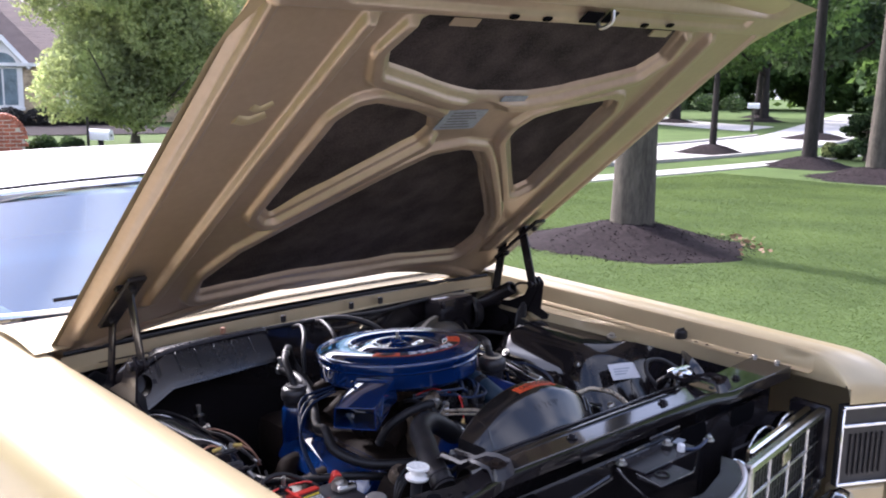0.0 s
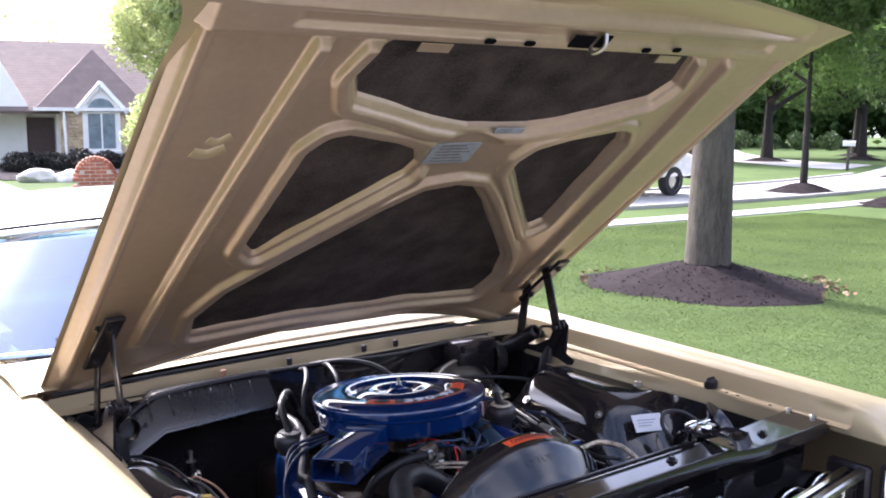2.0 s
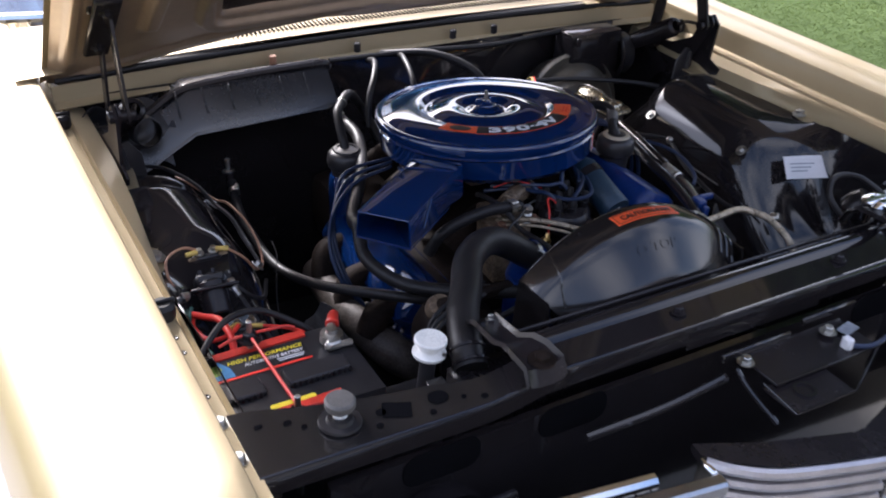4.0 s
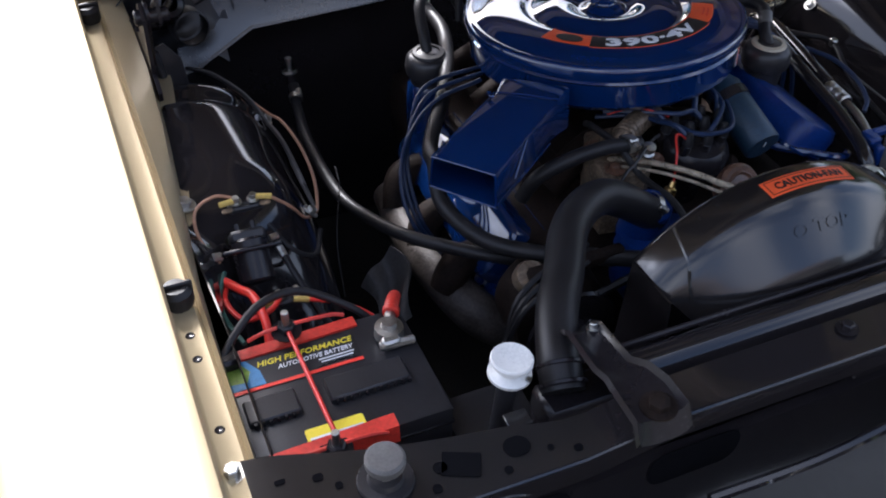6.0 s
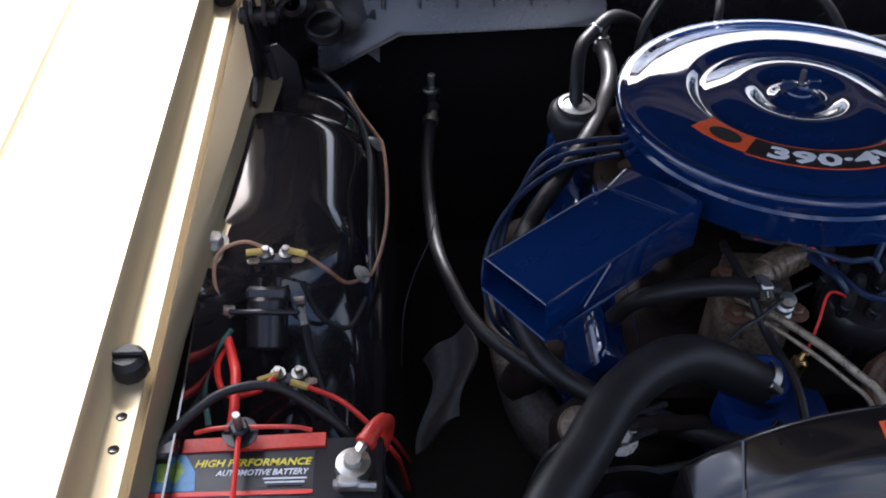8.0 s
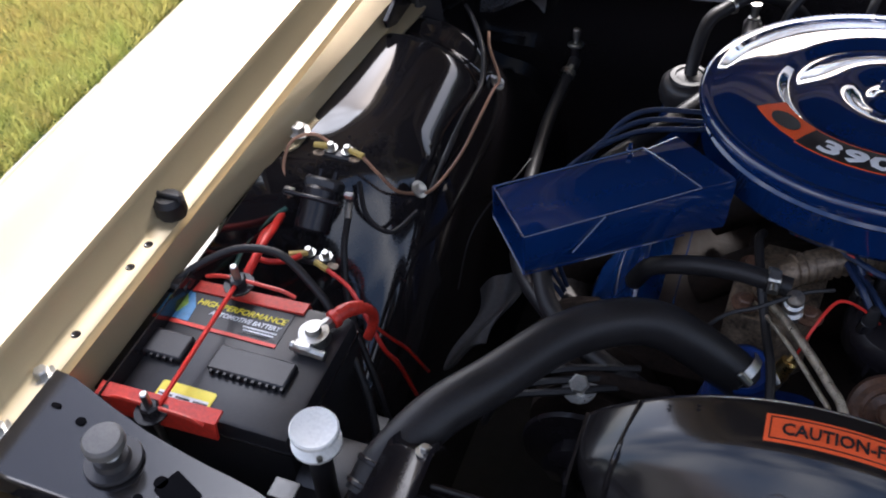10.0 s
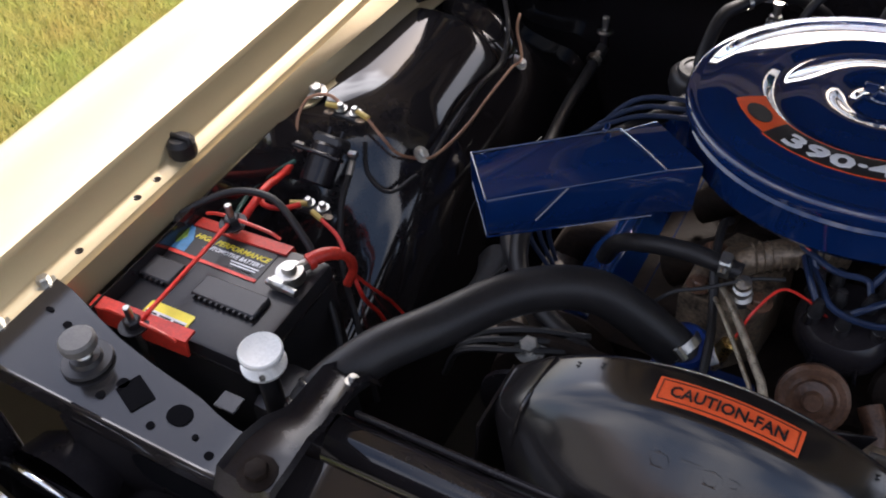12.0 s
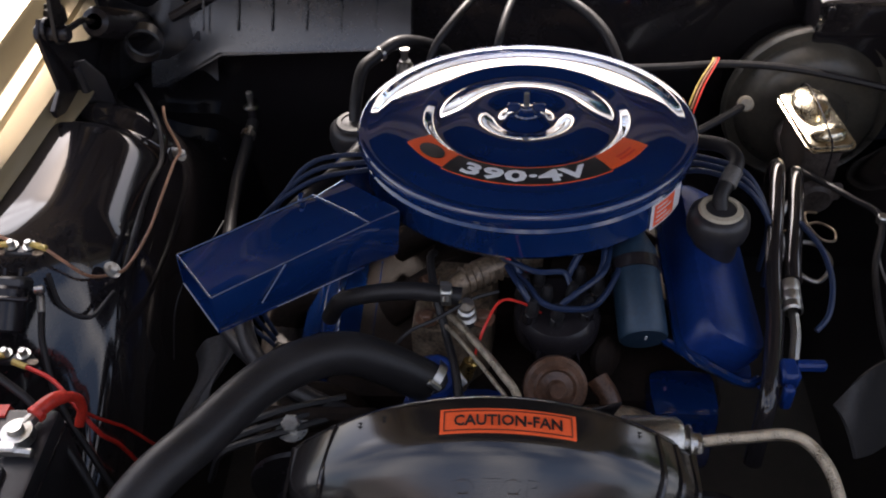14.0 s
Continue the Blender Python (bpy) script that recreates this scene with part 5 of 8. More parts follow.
part("drive_belt", belt(-0.405, (0.0, 0.70), 0.084, (-0.245, 0.675), 0.040), RUBBER, eng, "black drive belt")
part("drive_belt", belt(-0.420, (0.0, 0.70), 0.084, (0.205, 0.60), 0.060), RUBBER, eng, "black drive belt")
part("compressor_pulley", lathe([(0.01, -0.03), (0.058, -0.03), (0.062, -0.02), (0.054, -0.01), (0.062, 0.0), (0.058, 0.012), (0.02, 0.016), (1e-5, 0.016)], frame_at((0.205, -0.42, 0.60), (0, -1, 0)), 32), BLACK_SATIN, eng)
part("pump_casting", tube([(0.06, -0.33, 0.69), (0.095, -0.34, 0.715), (0.14, -0.335, 0.70), (0.165, -0.345, 0.66)], lambda s: 0.024 - 0.008 * s, 12), CAST, eng)
part("pump_casting", tube([(0.085, -0.30, 0.745), (0.10, -0.325, 0.73), (0.10, -0.36, 0.70)], 0.013, 10), RUST, eng)
for x, y, z in ((0.09, -0.365, 0.715), (0.14, -0.36, 0.70), (-0.02, -0.375, 0.735)):
    part("bolt", hexbolt((x, y, z), (0, -0.6, 0.8), 0.007, 0.008), RUST, eng)
part("earth_lead", tube([(0.165, -0.345, 0.70), (0.13, -0.38, 0.735), (0.08, -0.40, 0.745), (0.03, -0.41, 0.73)], 0.004, 8), RUBBER, eng)
# exhaust manifold on the left
bm = bmesh.new()
for k in range(1, 4):
    part("exhaust_runner", tube([(-0.27, 0.16 - 0.115 * k, 0.64), (-0.315, 0.15 - 0.115 * k, 0.635), (-0.335, 0.10 - 0.10 * k, 0.60)], 0.026, 12), GRIME, eng)
tube([(-0.325, 0.06, 0.585), (-0.335, -0.06, 0.59), (-0.325, -0.18, 0.59), (-0.300, -0.245, 0.575), (-0.255, -0.27, 0.55)], lambda s: 0.030 + 0.006 * s, 16, bm)
part("exhaust_manifold", bm, IRON, eng, "grey-brown cast exhaust manifold")
# alternator
am = frame_at((-0.245, -0.345, 0.675), (0, -1, 0))
alt = part("alternator", lathe([(1e-5, -0.05), (0.05, -0.05), (0.066, -0.035), (0.070, 0.0), (0.066, 0.035), (0.03, 0.05), (1e-5, 0.052)], am, 36), GRIME, eng, "dark cast alternator")
part("alternator_fan", lathe([(0.015, 0.058), (0.060, 0.058), (0.066, 0.062), (0.064, 0.067), (0.030, 0.070), (0.030, 0.085), (0.036, 0.09), (0.030, 0.095), (0.012, 0.097), (0.010, 0.108), (1e-5, 0.11)], am, 36), BLACK_SATIN, alt)
bm = box((0.14, 0.018, 0.022), (-0.23, -0.375, 0.762), pose(0, 0, 0, 0, 0, 0), 0.005)
part("adjusting_arm", bm, GRIME, alt)
part("lug", lathe([(0.008, -0.014), (0.020, -0.012), (0.022, 0.0), (0.020, 0.012), (0.008, 0.014)], frame_at((-0.292, -0.365, 0.750), (0, -0.6, 0.8)), 20), CAST, alt, "pale cast mounting lug")
part("nut", hexbolt((-0.254, -0.389, 0.762), (0, -0.4, 1), 0.011, 0.012), ZINC, alt)
for k in range(3):
    part("alternator_lead", tube([(-0.20, -0.35 - 0.012 * k, 0.765), (-0.27, -0.38 - 0.012 * k, 0.775 - 0.004 * k), (-0.325, -0.40 - 0.01 * k, 0.755), (-0.35, -0.42, 0.70)], 0.004, 6), RUBBER, alt)

# ---- air cleaner ----
ac = thing("air_cleaner", (0.003, -0.008, 0.80), "deep blue round air cleaner with snorkel and orange decal", "air cleaner")
AM = Matrix.Translation((0.003, -0.010, 0.9005)) @ Matrix.Rotation(radians(-5.5), 4, "X")
LIDP = [(0.2135, -0.012), (0.2150, -0.004), (0.2135, 0.002), (0.209, 0.0045), (0.204, 0.003), (0.200, 0.0035), (0.190, 0.008), (0.178, 0.0105), (0.165, 0.0115), (0.133, 0.0125), (0.127, 0.0115),
        (0.121, 0.0035), (0.116, 0.0015), (0.108, 0.0035), (0.092, 0.0095), (0.075, 0.0125), (0.060, 0.0120), (0.050, 0.008), (0.042, 0.003), (0.034, 0.002), (0.028, 0.006), (0.023, 0.011), (0.016, 0.012), (1e-5, 0.012)]
lid = part("lid", lathe(LIDP, AM, 96), BLUE, ac, "glossy dark blue ribbed lid", 70)
part("body", lathe([(0.206, -0.004), (0.208, -0.015), (0.206, -0.022), (0.205, -0.060), (0.198, -0.068), (0.120, -0.072), (0.115, -0.085), (0.06, -0.09), (0.05, -0.075)], AM, 80), BLUE, ac, "dark blue pressed-steel body")
part("seam_bead", lathe([(0.2065, -0.020), (0.2095, -0.0235), (0.2065, -0.027)], AM, 80), BLUE, ac)
wn = part("wing_nut", lathe([(1e-5, 0.022), (0.008, 0.021), (0.011, 0.016), (0.016, 0.014), (0.017, 0.012)], AM, 20), BLUE, ac)
for s in (-1, 1):
    part("wing", box((0.016, 0.004, 0.013), (s * 0.016, 0, 0.020), AM, 0.0015), BLUE, wn)
part("stud", rod(AM @ Vector((0, 0, 0.012)), AM @ Vector((0, 0, 0.040)), 0.0035, 10, None, None, 0.0008), ZINC, ac, "threaded steel stud")


def dec_at(r, a, w=0.0):
    """A point on the lid's flat ring; a in degrees from the front, to the right."""
    return AM @ Vector((r * math.sin(radians(a)), -r * math.cos(radians(a)), 0.0129 - 0.002 * max(0, r - 0.15) / 0.015 + w))


def arc_strip(r0, r1, a0, a1, w=0.0, n=24):
    return thicken(grid(lambda s, t: dec_at(r0 + (r1 - r0) * t, a0 + (a1 - a0) * s, w), n, 2), 0.0004)


DA = -1.0
dec = part("decal", arc_strip(0.130, 0.1665, DA - 63, DA + 63, 0.0004, 60), ORANGE, ac, "curved orange and black decal reading 390-4V")
part("black_field", arc_strip(0.1325, 0.164, DA - 37, DA + 37, 0.0010, 36), INK, dec)
part("red_edge", arc_strip(0.1640, 0.1655, DA - 37, DA + 37, 0.0012, 36), ORANGE, dec)
part("engine_size_text", lettering("390\u00b74V", 0.028, lambda x, y, z: dec_at(0.1595 - y, DA - 29 + x / 0.150 * 57.3, 0.0016 + z), 0.0004, 0.150, 0.028), INK_WHITE, dec)
part("emblem", prism([(0.020 * math.cos(k * 0.2618), 0.0115 * math.sin(k * 0.2618)) for k in range(24)], 0.0006, AM @ Matrix.Translation((-0.148 * math.sin(radians(50)), -0.148 * math.cos(radians(50)), 0.0140)) @ Matrix.Rotation(radians(-50), 4, "Z")), INK, dec, "plain black oval emblem")
for k in range(2):
    part("fine_print", arc_strip(0.147 + 0.006 * k, 0.1495 + 0.006 * k, DA + 45, DA + 56, 0.0010, 8), INK_RED, dec)
# service sticker on the body's right front
stm = lambda a, z, w: AM @ Vector(((0.2062 + w) * math.sin(radians(a)), -(0.2062 + w) * math.cos(radians(a)), z))
st = part("service_sticker", thicken(grid(lambda s, t: stm(44 + 20 * s, -0.062 + 0.036 * t, 0.0008), 12, 2), 0.0004), PAPER, ac, "white and red service sticker")
part("red_block", thicken(grid(lambda s, t: stm(45.5 + 12 * s, -0.059 + 0.030 * t, 0.0014), 8, 2), 0.0003), ORANGE, st)
for k in range(4):
    part("print_bar", thicken(grid(lambda s, t: stm(46.5 + (9 - k % 2 * 3) * s, -0.054 + 0.0065 * k + 0.0016 * t, 0.0019), 5, 1), 0.0002), INK_WHITE, st)
# snorkel
S0 = [Vector(p) for p in ((-0.145, -0.175, 0.892), (-0.222, -0.118, 0.892), (-0.235, -0.128, 0.838), (-0.150, -0.190, 0.832))]
S1 = [Vector(p) for p in ((-0.178, -0.203, 0.896), (-0.250, -0.155, 0.896), (-0.258, -0.158, 0.838), (-0.188, -0.210, 0.832))]
S2 = [Vector(p) for p in ((-0.332, -0.329, 0.900), (-0.386, -0.260, 0.896), (-0.388, -0.258, 0.850), (-0.330, -0.334, 0.852))]
bm = bmesh.new()
rings = [[bm.verts.new(p) for p in r] for r in (S0, S1, [S1[k].lerp(S2[k], 0.5) for k in range(4)], S2)]
for a, b in zip(rings, rings[1:]):
    for k in range(4):
        bm.faces.new((a[k], a[(k + 1) % 4], b[(k + 1) % 4], b[k]))
edges = [e for e in bm.edges if any(len(set(e.verts) & {r[k] for r in rings}) == 2 for k in range(4))]
bmesh.ops.bevel(bm, geom=edges, offset=0.006, segments=2, affect="EDGES", profile=0.5)
snork = part("snorkel", thicken(bm, 0.0018), BLUE, ac, "dark blue square-mouthed snorkel")
part("mouth", prism([(-0.028, -0.024), (0.028, -0.024), (0.028, 0.024), (-0.028, 0.024)], 0.001, frame_at((S2[0] + S2[1] + S2[2] + S2[3]) / 4 * 0.30 + (S1[0] + S1[1] + S1[2] + S1[3]) / 4 * 0.70, S2[0] + S2[1] - S1[0] - S1[1], (0.6, -0.7, 0))), INK, snork)
for k in (0, 1, 3):
    part("edge_bead", tube([S1[k], S1[k].lerp(S2[k], 0.5), S2[k]], 0.0010, 8), BLUE, snork)
part("mouth_rim", tube([S2[0], S2[1], S2[2], S2[3], S2[0]], 0.0013, 8, None, 1), BLUE, snork)
part("fold_line", tube([S1[0] + Vector((0, 0, 0.0005)), (S1[0] + S1[1]) / 2 + Vector((0, 0, 0.0015)), S1[1] + Vector((0, 0, 0.0005))], 0.0011, 6), BLUE, snork)
part("crease", tube([S1[0].lerp(S2[0], 0.55) + Vector((0.001, -0.001, -0.001)), S1[0].lerp(S2[0], 0.72).lerp(S1[3].lerp(S2[3], 0.72), 0.7) + Vector((0.0015, -0.0015, 0))], 0.0016, 6), BLUE, snork)
part("top_clip", box((0.006, 0.014, 0.004), (-0.262, -0.165, 0.901), bevel=0.001), BLUE, snork)

# ---- hoses and lines ----
def hose(name, pts, r, material, label, category, n=12, clamps=(), wave=0.0):
    h = thing(name, tuple(pts[0]), label, category)
    part("hose_body", tube(pts, r, n, None, 8, True, wave), material, h)
    for p, q in clamps:
        p, q = Vector(p), Vector(q)
        d = (q - p).normalized()
        part("clamp_band", lathe([(r + 0.0005, -0.005), (r + 0.0022, -0.005), (r + 0.0022, 0.005), (r + 0.0005, 0.005)], frame_at(p, d), 24, closed=True), ZINC, h, "zinc hose clamp")
        side = frame_at(p, d).to_3x3() @ Vector((0.4, 1, 0)).normalized()
        part("clamp_screw", rod(p + side * (r + 0.004) - d * 0.008, p + side * (r + 0.004) + d * 0.008, 0.0045, 8, None, None, 0.001), ZINC, h)
    return h


hose("upper_radiator_hose", [(-0.385, -0.612, 0.835), (-0.378, -0.585, 0.850), (-0.352, -0.53, 0.860), (-0.314, -0.475, 0.860), (-0.273, -0.412, 0.858), (-0.232, -0.374, 0.854), (-0.192, -0.354, 0.845), (-0.155, -0.348, 0.824), (-0.120, -0.346, 0.798), (-0.095, -0.345, 0.778)],
     0.0235, RUBBER, "thick black upper radiator hose", "hose", 18, [((-0.105, -0.342, 0.788), (-0.085, -0.348, 0.772))])
for k in range(2):
    p = Vector((-0.3785, -0.588, 0.8485)).lerp(Vector((-0.383, -0.606, 0.839)), k)
    part("neck_ring", lathe([(0.0240, -0.003), (0.0262, -0.0015), (0.0262, 0.0015), (0.0240, 0.003)], frame_at(p, (-0.2, -0.85, -0.5)), 24, closed=True), BLACK_SATIN, rad)
hose("intake_hose", [(-0.072, -0.256, 0.832), (-0.092, -0.255, 0.834), (-0.125, -0.250, 0.834), (-0.17, -0.245, 0.825), (-0.215, -0.235, 0.80), (-0.235, -0.225, 0.76)], 0.0105, RUBBER, "short black vacuum hose with a clamp", "hose", 12,
     [((-0.092, -0.250, 0.8325), (-0.12, -0.250, 0.834))])
hose("heater_hose", [(-0.178, 0.27, 0.803), (-0.181, 0.184, 0.803), (-0.212, 0.093, 0.8), (-0.257, 0.005, 0.797), (-0.297, -0.059, 0.795), (-0.325, -0.109, 0.788), (-0.338, -0.16, 0.80), (-0.346, -0.205, 0.77), (-0.323, -0.275, 0.757), (-0.275, -0.325, 0.756), (-0.20, -0.368, 0.758), (-0.13, -0.395, 0.752), (-0.085, -0.402, 0.745)],
     0.0115, RUBBER, "long black heater hose looping past the snorkel", "hose", 12, [((-0.10, -0.40, 0.748), (-0.085, -0.402, 0.745))])
hf = thing("hose_fitting", (-0.178, 0.27, 0.803), "zinc fitting with a stud at the heater hose's end", "fitting")
part("collar", lathe([(0.0095, -0.012), (0.0125, -0.010), (0.0125, 0.004), (0.009, 0.007), (0.009, 0.012), (0.0055, 0.014), (0.0055, 0.026), (0.0075, 0.027), (0.0075, 0.033), (1e-5, 0.034)], frame_at((-0.178, 0.27, 0.803), (0.02, 0.05, 1)), 16), ZINC, hf)
hose("lower_heater_hose", [(-0.428, 0.250, 0.715), (-0.436, 0.20, 0.69), (-0.440, 0.131, 0.672), (-0.431, 0.01, 0.655), (-0.410, -0.09, 0.672), (-0.385, -0.185, 0.705), (-0.329, -0.262, 0.722), (-0.27, -0.295, 0.715), (-0.22, -0.31, 0.70)], 0.0095, RUBBER, "black hose sweeping down to the engine", "hose", 12, [((-0.4325, 0.222, 0.7065), (-0.436, 0.20, 0.70))])
tr = thing("dipstick_tube", (-0.43, 0.261, 0.70), "dipstick handle and tube beside the firewall", "dipstick")
part("tube", rod((-0.428, 0.248, 0.695), (-0.430, 0.258, 0.735), 0.010, 12, None, 0.0085, 0.002), BLACK_SATIN, tr)
part("collar", rod((-0.430, 0.258, 0.733), (-0.430, 0.259, 0.739), 0.013, 12, None, None, 0.002), ZINC, tr)
part("handle", rod((-0.430, 0.259, 0.739), (-0.430, 0.262, 0.762), 0.005, 10, None, 0.006, 0.0015), ZINC, tr)
for k, (r, p) in enumerate(((0.0065, [(-0.06, 0.385, 0.875), (-0.07, 0.33, 0.892), (-0.10, 0.27, 0.885), (-0.13, 0.23, 0.855), (-0.14, 0.21, 0.80)]),
                            (0.006, [(0.02, 0.39, 0.875), (-0.01, 0.31, 0.900), (-0.03, 0.23, 0.885), (-0.04, 0.19, 0.84)]),
                            (0.008, [(-0.02, 0.40, 0.88), (0.06, 0.32, 0.898), (0.12, 0.25, 0.882), (0.15, 0.18, 0.84)]))):
    hose("firewall_hose", p, r, RUBBER, "black hose rising from the firewall behind the air cleaner", "hose", 10)
hose("throttle_cable", [(0.13, 0.16, 0.87), (0.22, 0.22, 0.835), (0.33, 0.26, 0.815), (0.45, 0.26, 0.80), (0.62, 0.22, 0.775), (0.70, 0.16, 0.75)], 0.006, RUBBER, "thin black cable crossing to the wheel housing", "cable", 8)
hose("cowl_cable", [(-0.15, 0.39, 0.885), (0.05, 0.375, 0.885), (0.25, 0.37, 0.875), (0.45, 0.38, 0.88), (0.62, 0.385, 0.88)], 0.006, RUBBER, "black cable along the top of the firewall", "cable", 8)
hose("vacuum_hose", [(-0.108, -0.170, 0.82), (-0.111, -0.194, 0.83), (-0.102, -0.25, 0.83), (-0.088, -0.292, 0.805), (-0.074, -0.355, 0.80), (-0.070, -0.42, 0.77)], 0.005, RUBBER, "thin black vacuum hose beside the fuel line", "hose", 8)
hose("sensor_wire", [(-0.030, -0.240, 0.825), (-0.060, -0.262, 0.834), (-0.10, -0.292, 0.832), (-0.13, -0.311, 0.83), (-0.16, -0.33, 0.80)], 0.0022, RUBBER, "thin black sensor wire", "wire", 6)
hose("braided_line", [(-0.104, -0.23, 0.793), (-0.1, -0.246, 0.805), (-0.073, -0.29, 0.822), (-0.047, -0.334, 0.831), (-0.024, -0.371, 0.832), (-0.011, -0.393, 0.83), (0.009, -0.433, 0.8)], 0.0046, BRAID, "braided steel fuel line", "fuel line", 10)
hose("braided_line", [(-0.113, -0.235, 0.787), (-0.109, -0.251, 0.799), (-0.082, -0.295, 0.816), (-0.056, -0.339, 0.825), (-0.033, -0.376, 0.826), (-0.02, -0.398, 0.824), (0.0, -0.438, 0.794)], 0.0026, BRAID, "second thin braided line beside the fuel line", "fuel line", 10)
hose("power_steering_hose", [(0.150, -0.466, 0.852), (0.180, -0.461, 0.852), (0.212, -0.457, 0.852), (0.247, -0.452, 0.850), (0.268, -0.464, 0.848), (0.281, -0.500, 0.845), (0.285, -0.55, 0.82), (0.285, -0.58, 0.76)], 0.0060, BRAID, "bronze-sheathed power steering hose", "hose", 12)
res = thing("steering_reservoir", (0.118, -0.466, 0.83), "small bright metal fluid reservoir by the shroud", "reservoir")
part("can", lathe([(1e-5, -0.03), (0.022, -0.03), (0.024, 0.0), (0.024, 0.020), (0.020, 0.026), (0.012, 0.028), (0.010, 0.040), (1e-5, 0.041)], frame_at((0.118, -0.466, 0.855), (1, -0.05, 0)), 28), ZINC, res)
part("fitting", hexbolt((0.150, -0.467, 0.853), (1, 0, 0), 0.011, 0.012), ZINC, res)
part("feed_pipe", tube([(0.09, -0.465, 0.85), (0.06, -0.46, 0.83), (0.05, -0.45, 0.78)], 0.010, 10), BLACK_SATIN, res)
for k, pts in enumerate(([(0.352, 0.06, 0.75), (0.345, 0.03, 0.800), (0.325, -0.06, 0.805), (0.300, -0.17, 0.802), (0.283, -0.27, 0.795), (0.262, -0.355, 0.775), (0.255, -0.38, 0.70)],
                         [(0.375, 0.05, 0.75), (0.368, 0.02, 0.795), (0.345, -0.08, 0.803), (0.325, -0.16, 0.803), (0.318, -0.195, 0.802)])):
    hose("refrigerant_line", pts, 0.0105, BLACK, "dark metal line running beside the valve cover", "pipe", 12)
acl = thing("refrigerant_fitting", (0.308, -0.24, 0.79), "bright crimped fitting with blue service valves", "fitting")
part("crimp", lathe([(0.009, -0.03), (0.0115, -0.028), (0.0115, -0.018), (0.009, -0.016), (0.0115, -0.012), (0.0115, -0.002), (0.009, 0.0), (0.0115, 0.004), (0.0115, 0.016), (0.009, 0.018)], frame_at((0.311, -0.215, 0.802), (0.12, 1, 0)), 18), ZINC, acl)
part("stem", tube([(0.309, -0.235, 0.801), (0.304, -0.275, 0.80), (0.296, -0.31, 0.792)], 0.006, 8), ZINC, acl)
bm = box((0.020, 0.030, 0.022), (0.288, -0.325, 0.79), bevel=0.004)
box((0.012, 0.012, 0.034), (0.283, -0.35, 0.78), bm=bm, bevel=0.003)
box((0.034, 0.012, 0.012), (0.312, -0.318, 0.795), pose(0, 0, 0), 0.003, bm)
part("blue_valve", bm, BLUE_ROUGH, acl, "bright blue valve body")
brass = thing("temperature_sender", (-0.064, -0.326, 0.785), "brass temperature sender with a red wire", "sender")
part("sender", lathe([(0.010, -0.02), (0.010, 0.0), (0.0085, 0.004), (0.0085, 0.016), (0.005, 0.018), (0.004, 0.026), (1e-5, 0.027)], frame_at((-0.066, -0.328, 0.785), (0.35, 0.2, 0.8)), 16), BRASS, brass)
part("red_wire", tube([(-0.056, -0.323, 0.807), (-0.045, -0.305, 0.835), (-0.028, -0.275, 0.845), (-0.005, -0.262, 0.83), (0.02, -0.25, 0.80)], 0.0016, 6), RED_WIRE, brass)
part("socket", rod((-0.078, -0.334, 0.778), (-0.068, -0.33, 0.784), 0.011, 12, None, None, 0.002), WHITE_PLASTIC, brass)
ck = thing("clamp_block", (-0.089, -0.2505, 0.825), "zinc screw clamp at the vacuum hose's end", "clamp")
part("band", lathe([(0.0115, -0.006), (0.0132, -0.005), (0.0132, 0.005), (0.0115, 0.006)], frame_at((-0.089, -0.2545, 0.834), (1, 0, 0)), 20, closed=True), ZINC, ck)
part("screw_block", box((0.013, 0.011, 0.009), (-0.089, -0.262, 0.8445), bevel=0.002), ZINC, ck)
part("screw", rod((-0.089, -0.270, 0.8445), (-0.089, -0.278, 0.843), 0.0042, 10), ZINC, ck)
vt = thing("vacuum_tree", (-0.07, -0.255, 0.80), "zinc vacuum fitting on the manifold", "fitting")
part("vacuum_fitting", lathe([(0.012, 0.0), (0.012, 0.010), (0.008, 0.012), (0.010, 0.016), (0.010, 0.024), (0.007, 0.026), (0.009, 0.030), (0.009, 0.036), (1e-5, 0.038)], frame_at((-0.066, -0.262, 0.80), (0, -0.25, 1)), 16), ZINC, vt)

# ---- brake booster and master cylinder ----
bb = thing("brake_booster", (0.47, 0.33, 0.58), "black round brake booster on the firewall", "brake booster")
part("shell", lathe([(1e-5, 0.072), (0.045, 0.072), (0.052, 0.062), (0.070, 0.060), (0.092, 0.056), (0.104, 0.046), (0.112, 0.026), (0.117, 0.018), (0.126, 0.018), (0.132, 0.022), (0.136, 0.016), (0.136, 0.004), (0.126, -0.01), (0.11, -0.06), (1e-5, -0.06)],
                    frame_at((0.47, 0.33, 0.700), (0, -1, 0.12)), 48), BOOSTER, bb, "dark satin booster shell")
part("check_valve", rod((0.350, 0.248, 0.752), (0.346, 0.226, 0.765), 0.0125, 18, None, 0.0115, 0.003), CREAM, bb, "cream check valve")
part("valve_hose", tube([(0.345, 0.232, 0.760), (0.32, 0.215, 0.755), (0.27, 0.19, 0.74), (0.22, 0.17, 0.73)], 0.0065, 8), RUBBER, bb)
mc = thing("master_cylinder", (0.434, 0.16, 0.64), "dark cast master cylinder with yellow-zinc lid", "master cylinder")
bm = box((0.056, 0.120, 0.075), (0.433, 0.165, 0.735), bevel=0.010, seg=2)
rod((0.434, 0.265, 0.69), (0.434, 0.085, 0.69), 0.026, 18, bm, None, 0.005)
box((0.075, 0.012, 0.030), (0.434, 0.098, 0.700), bm=bm, bevel=0.004)
part("casting", bm, IRON, mc, "weathered cast-iron body")
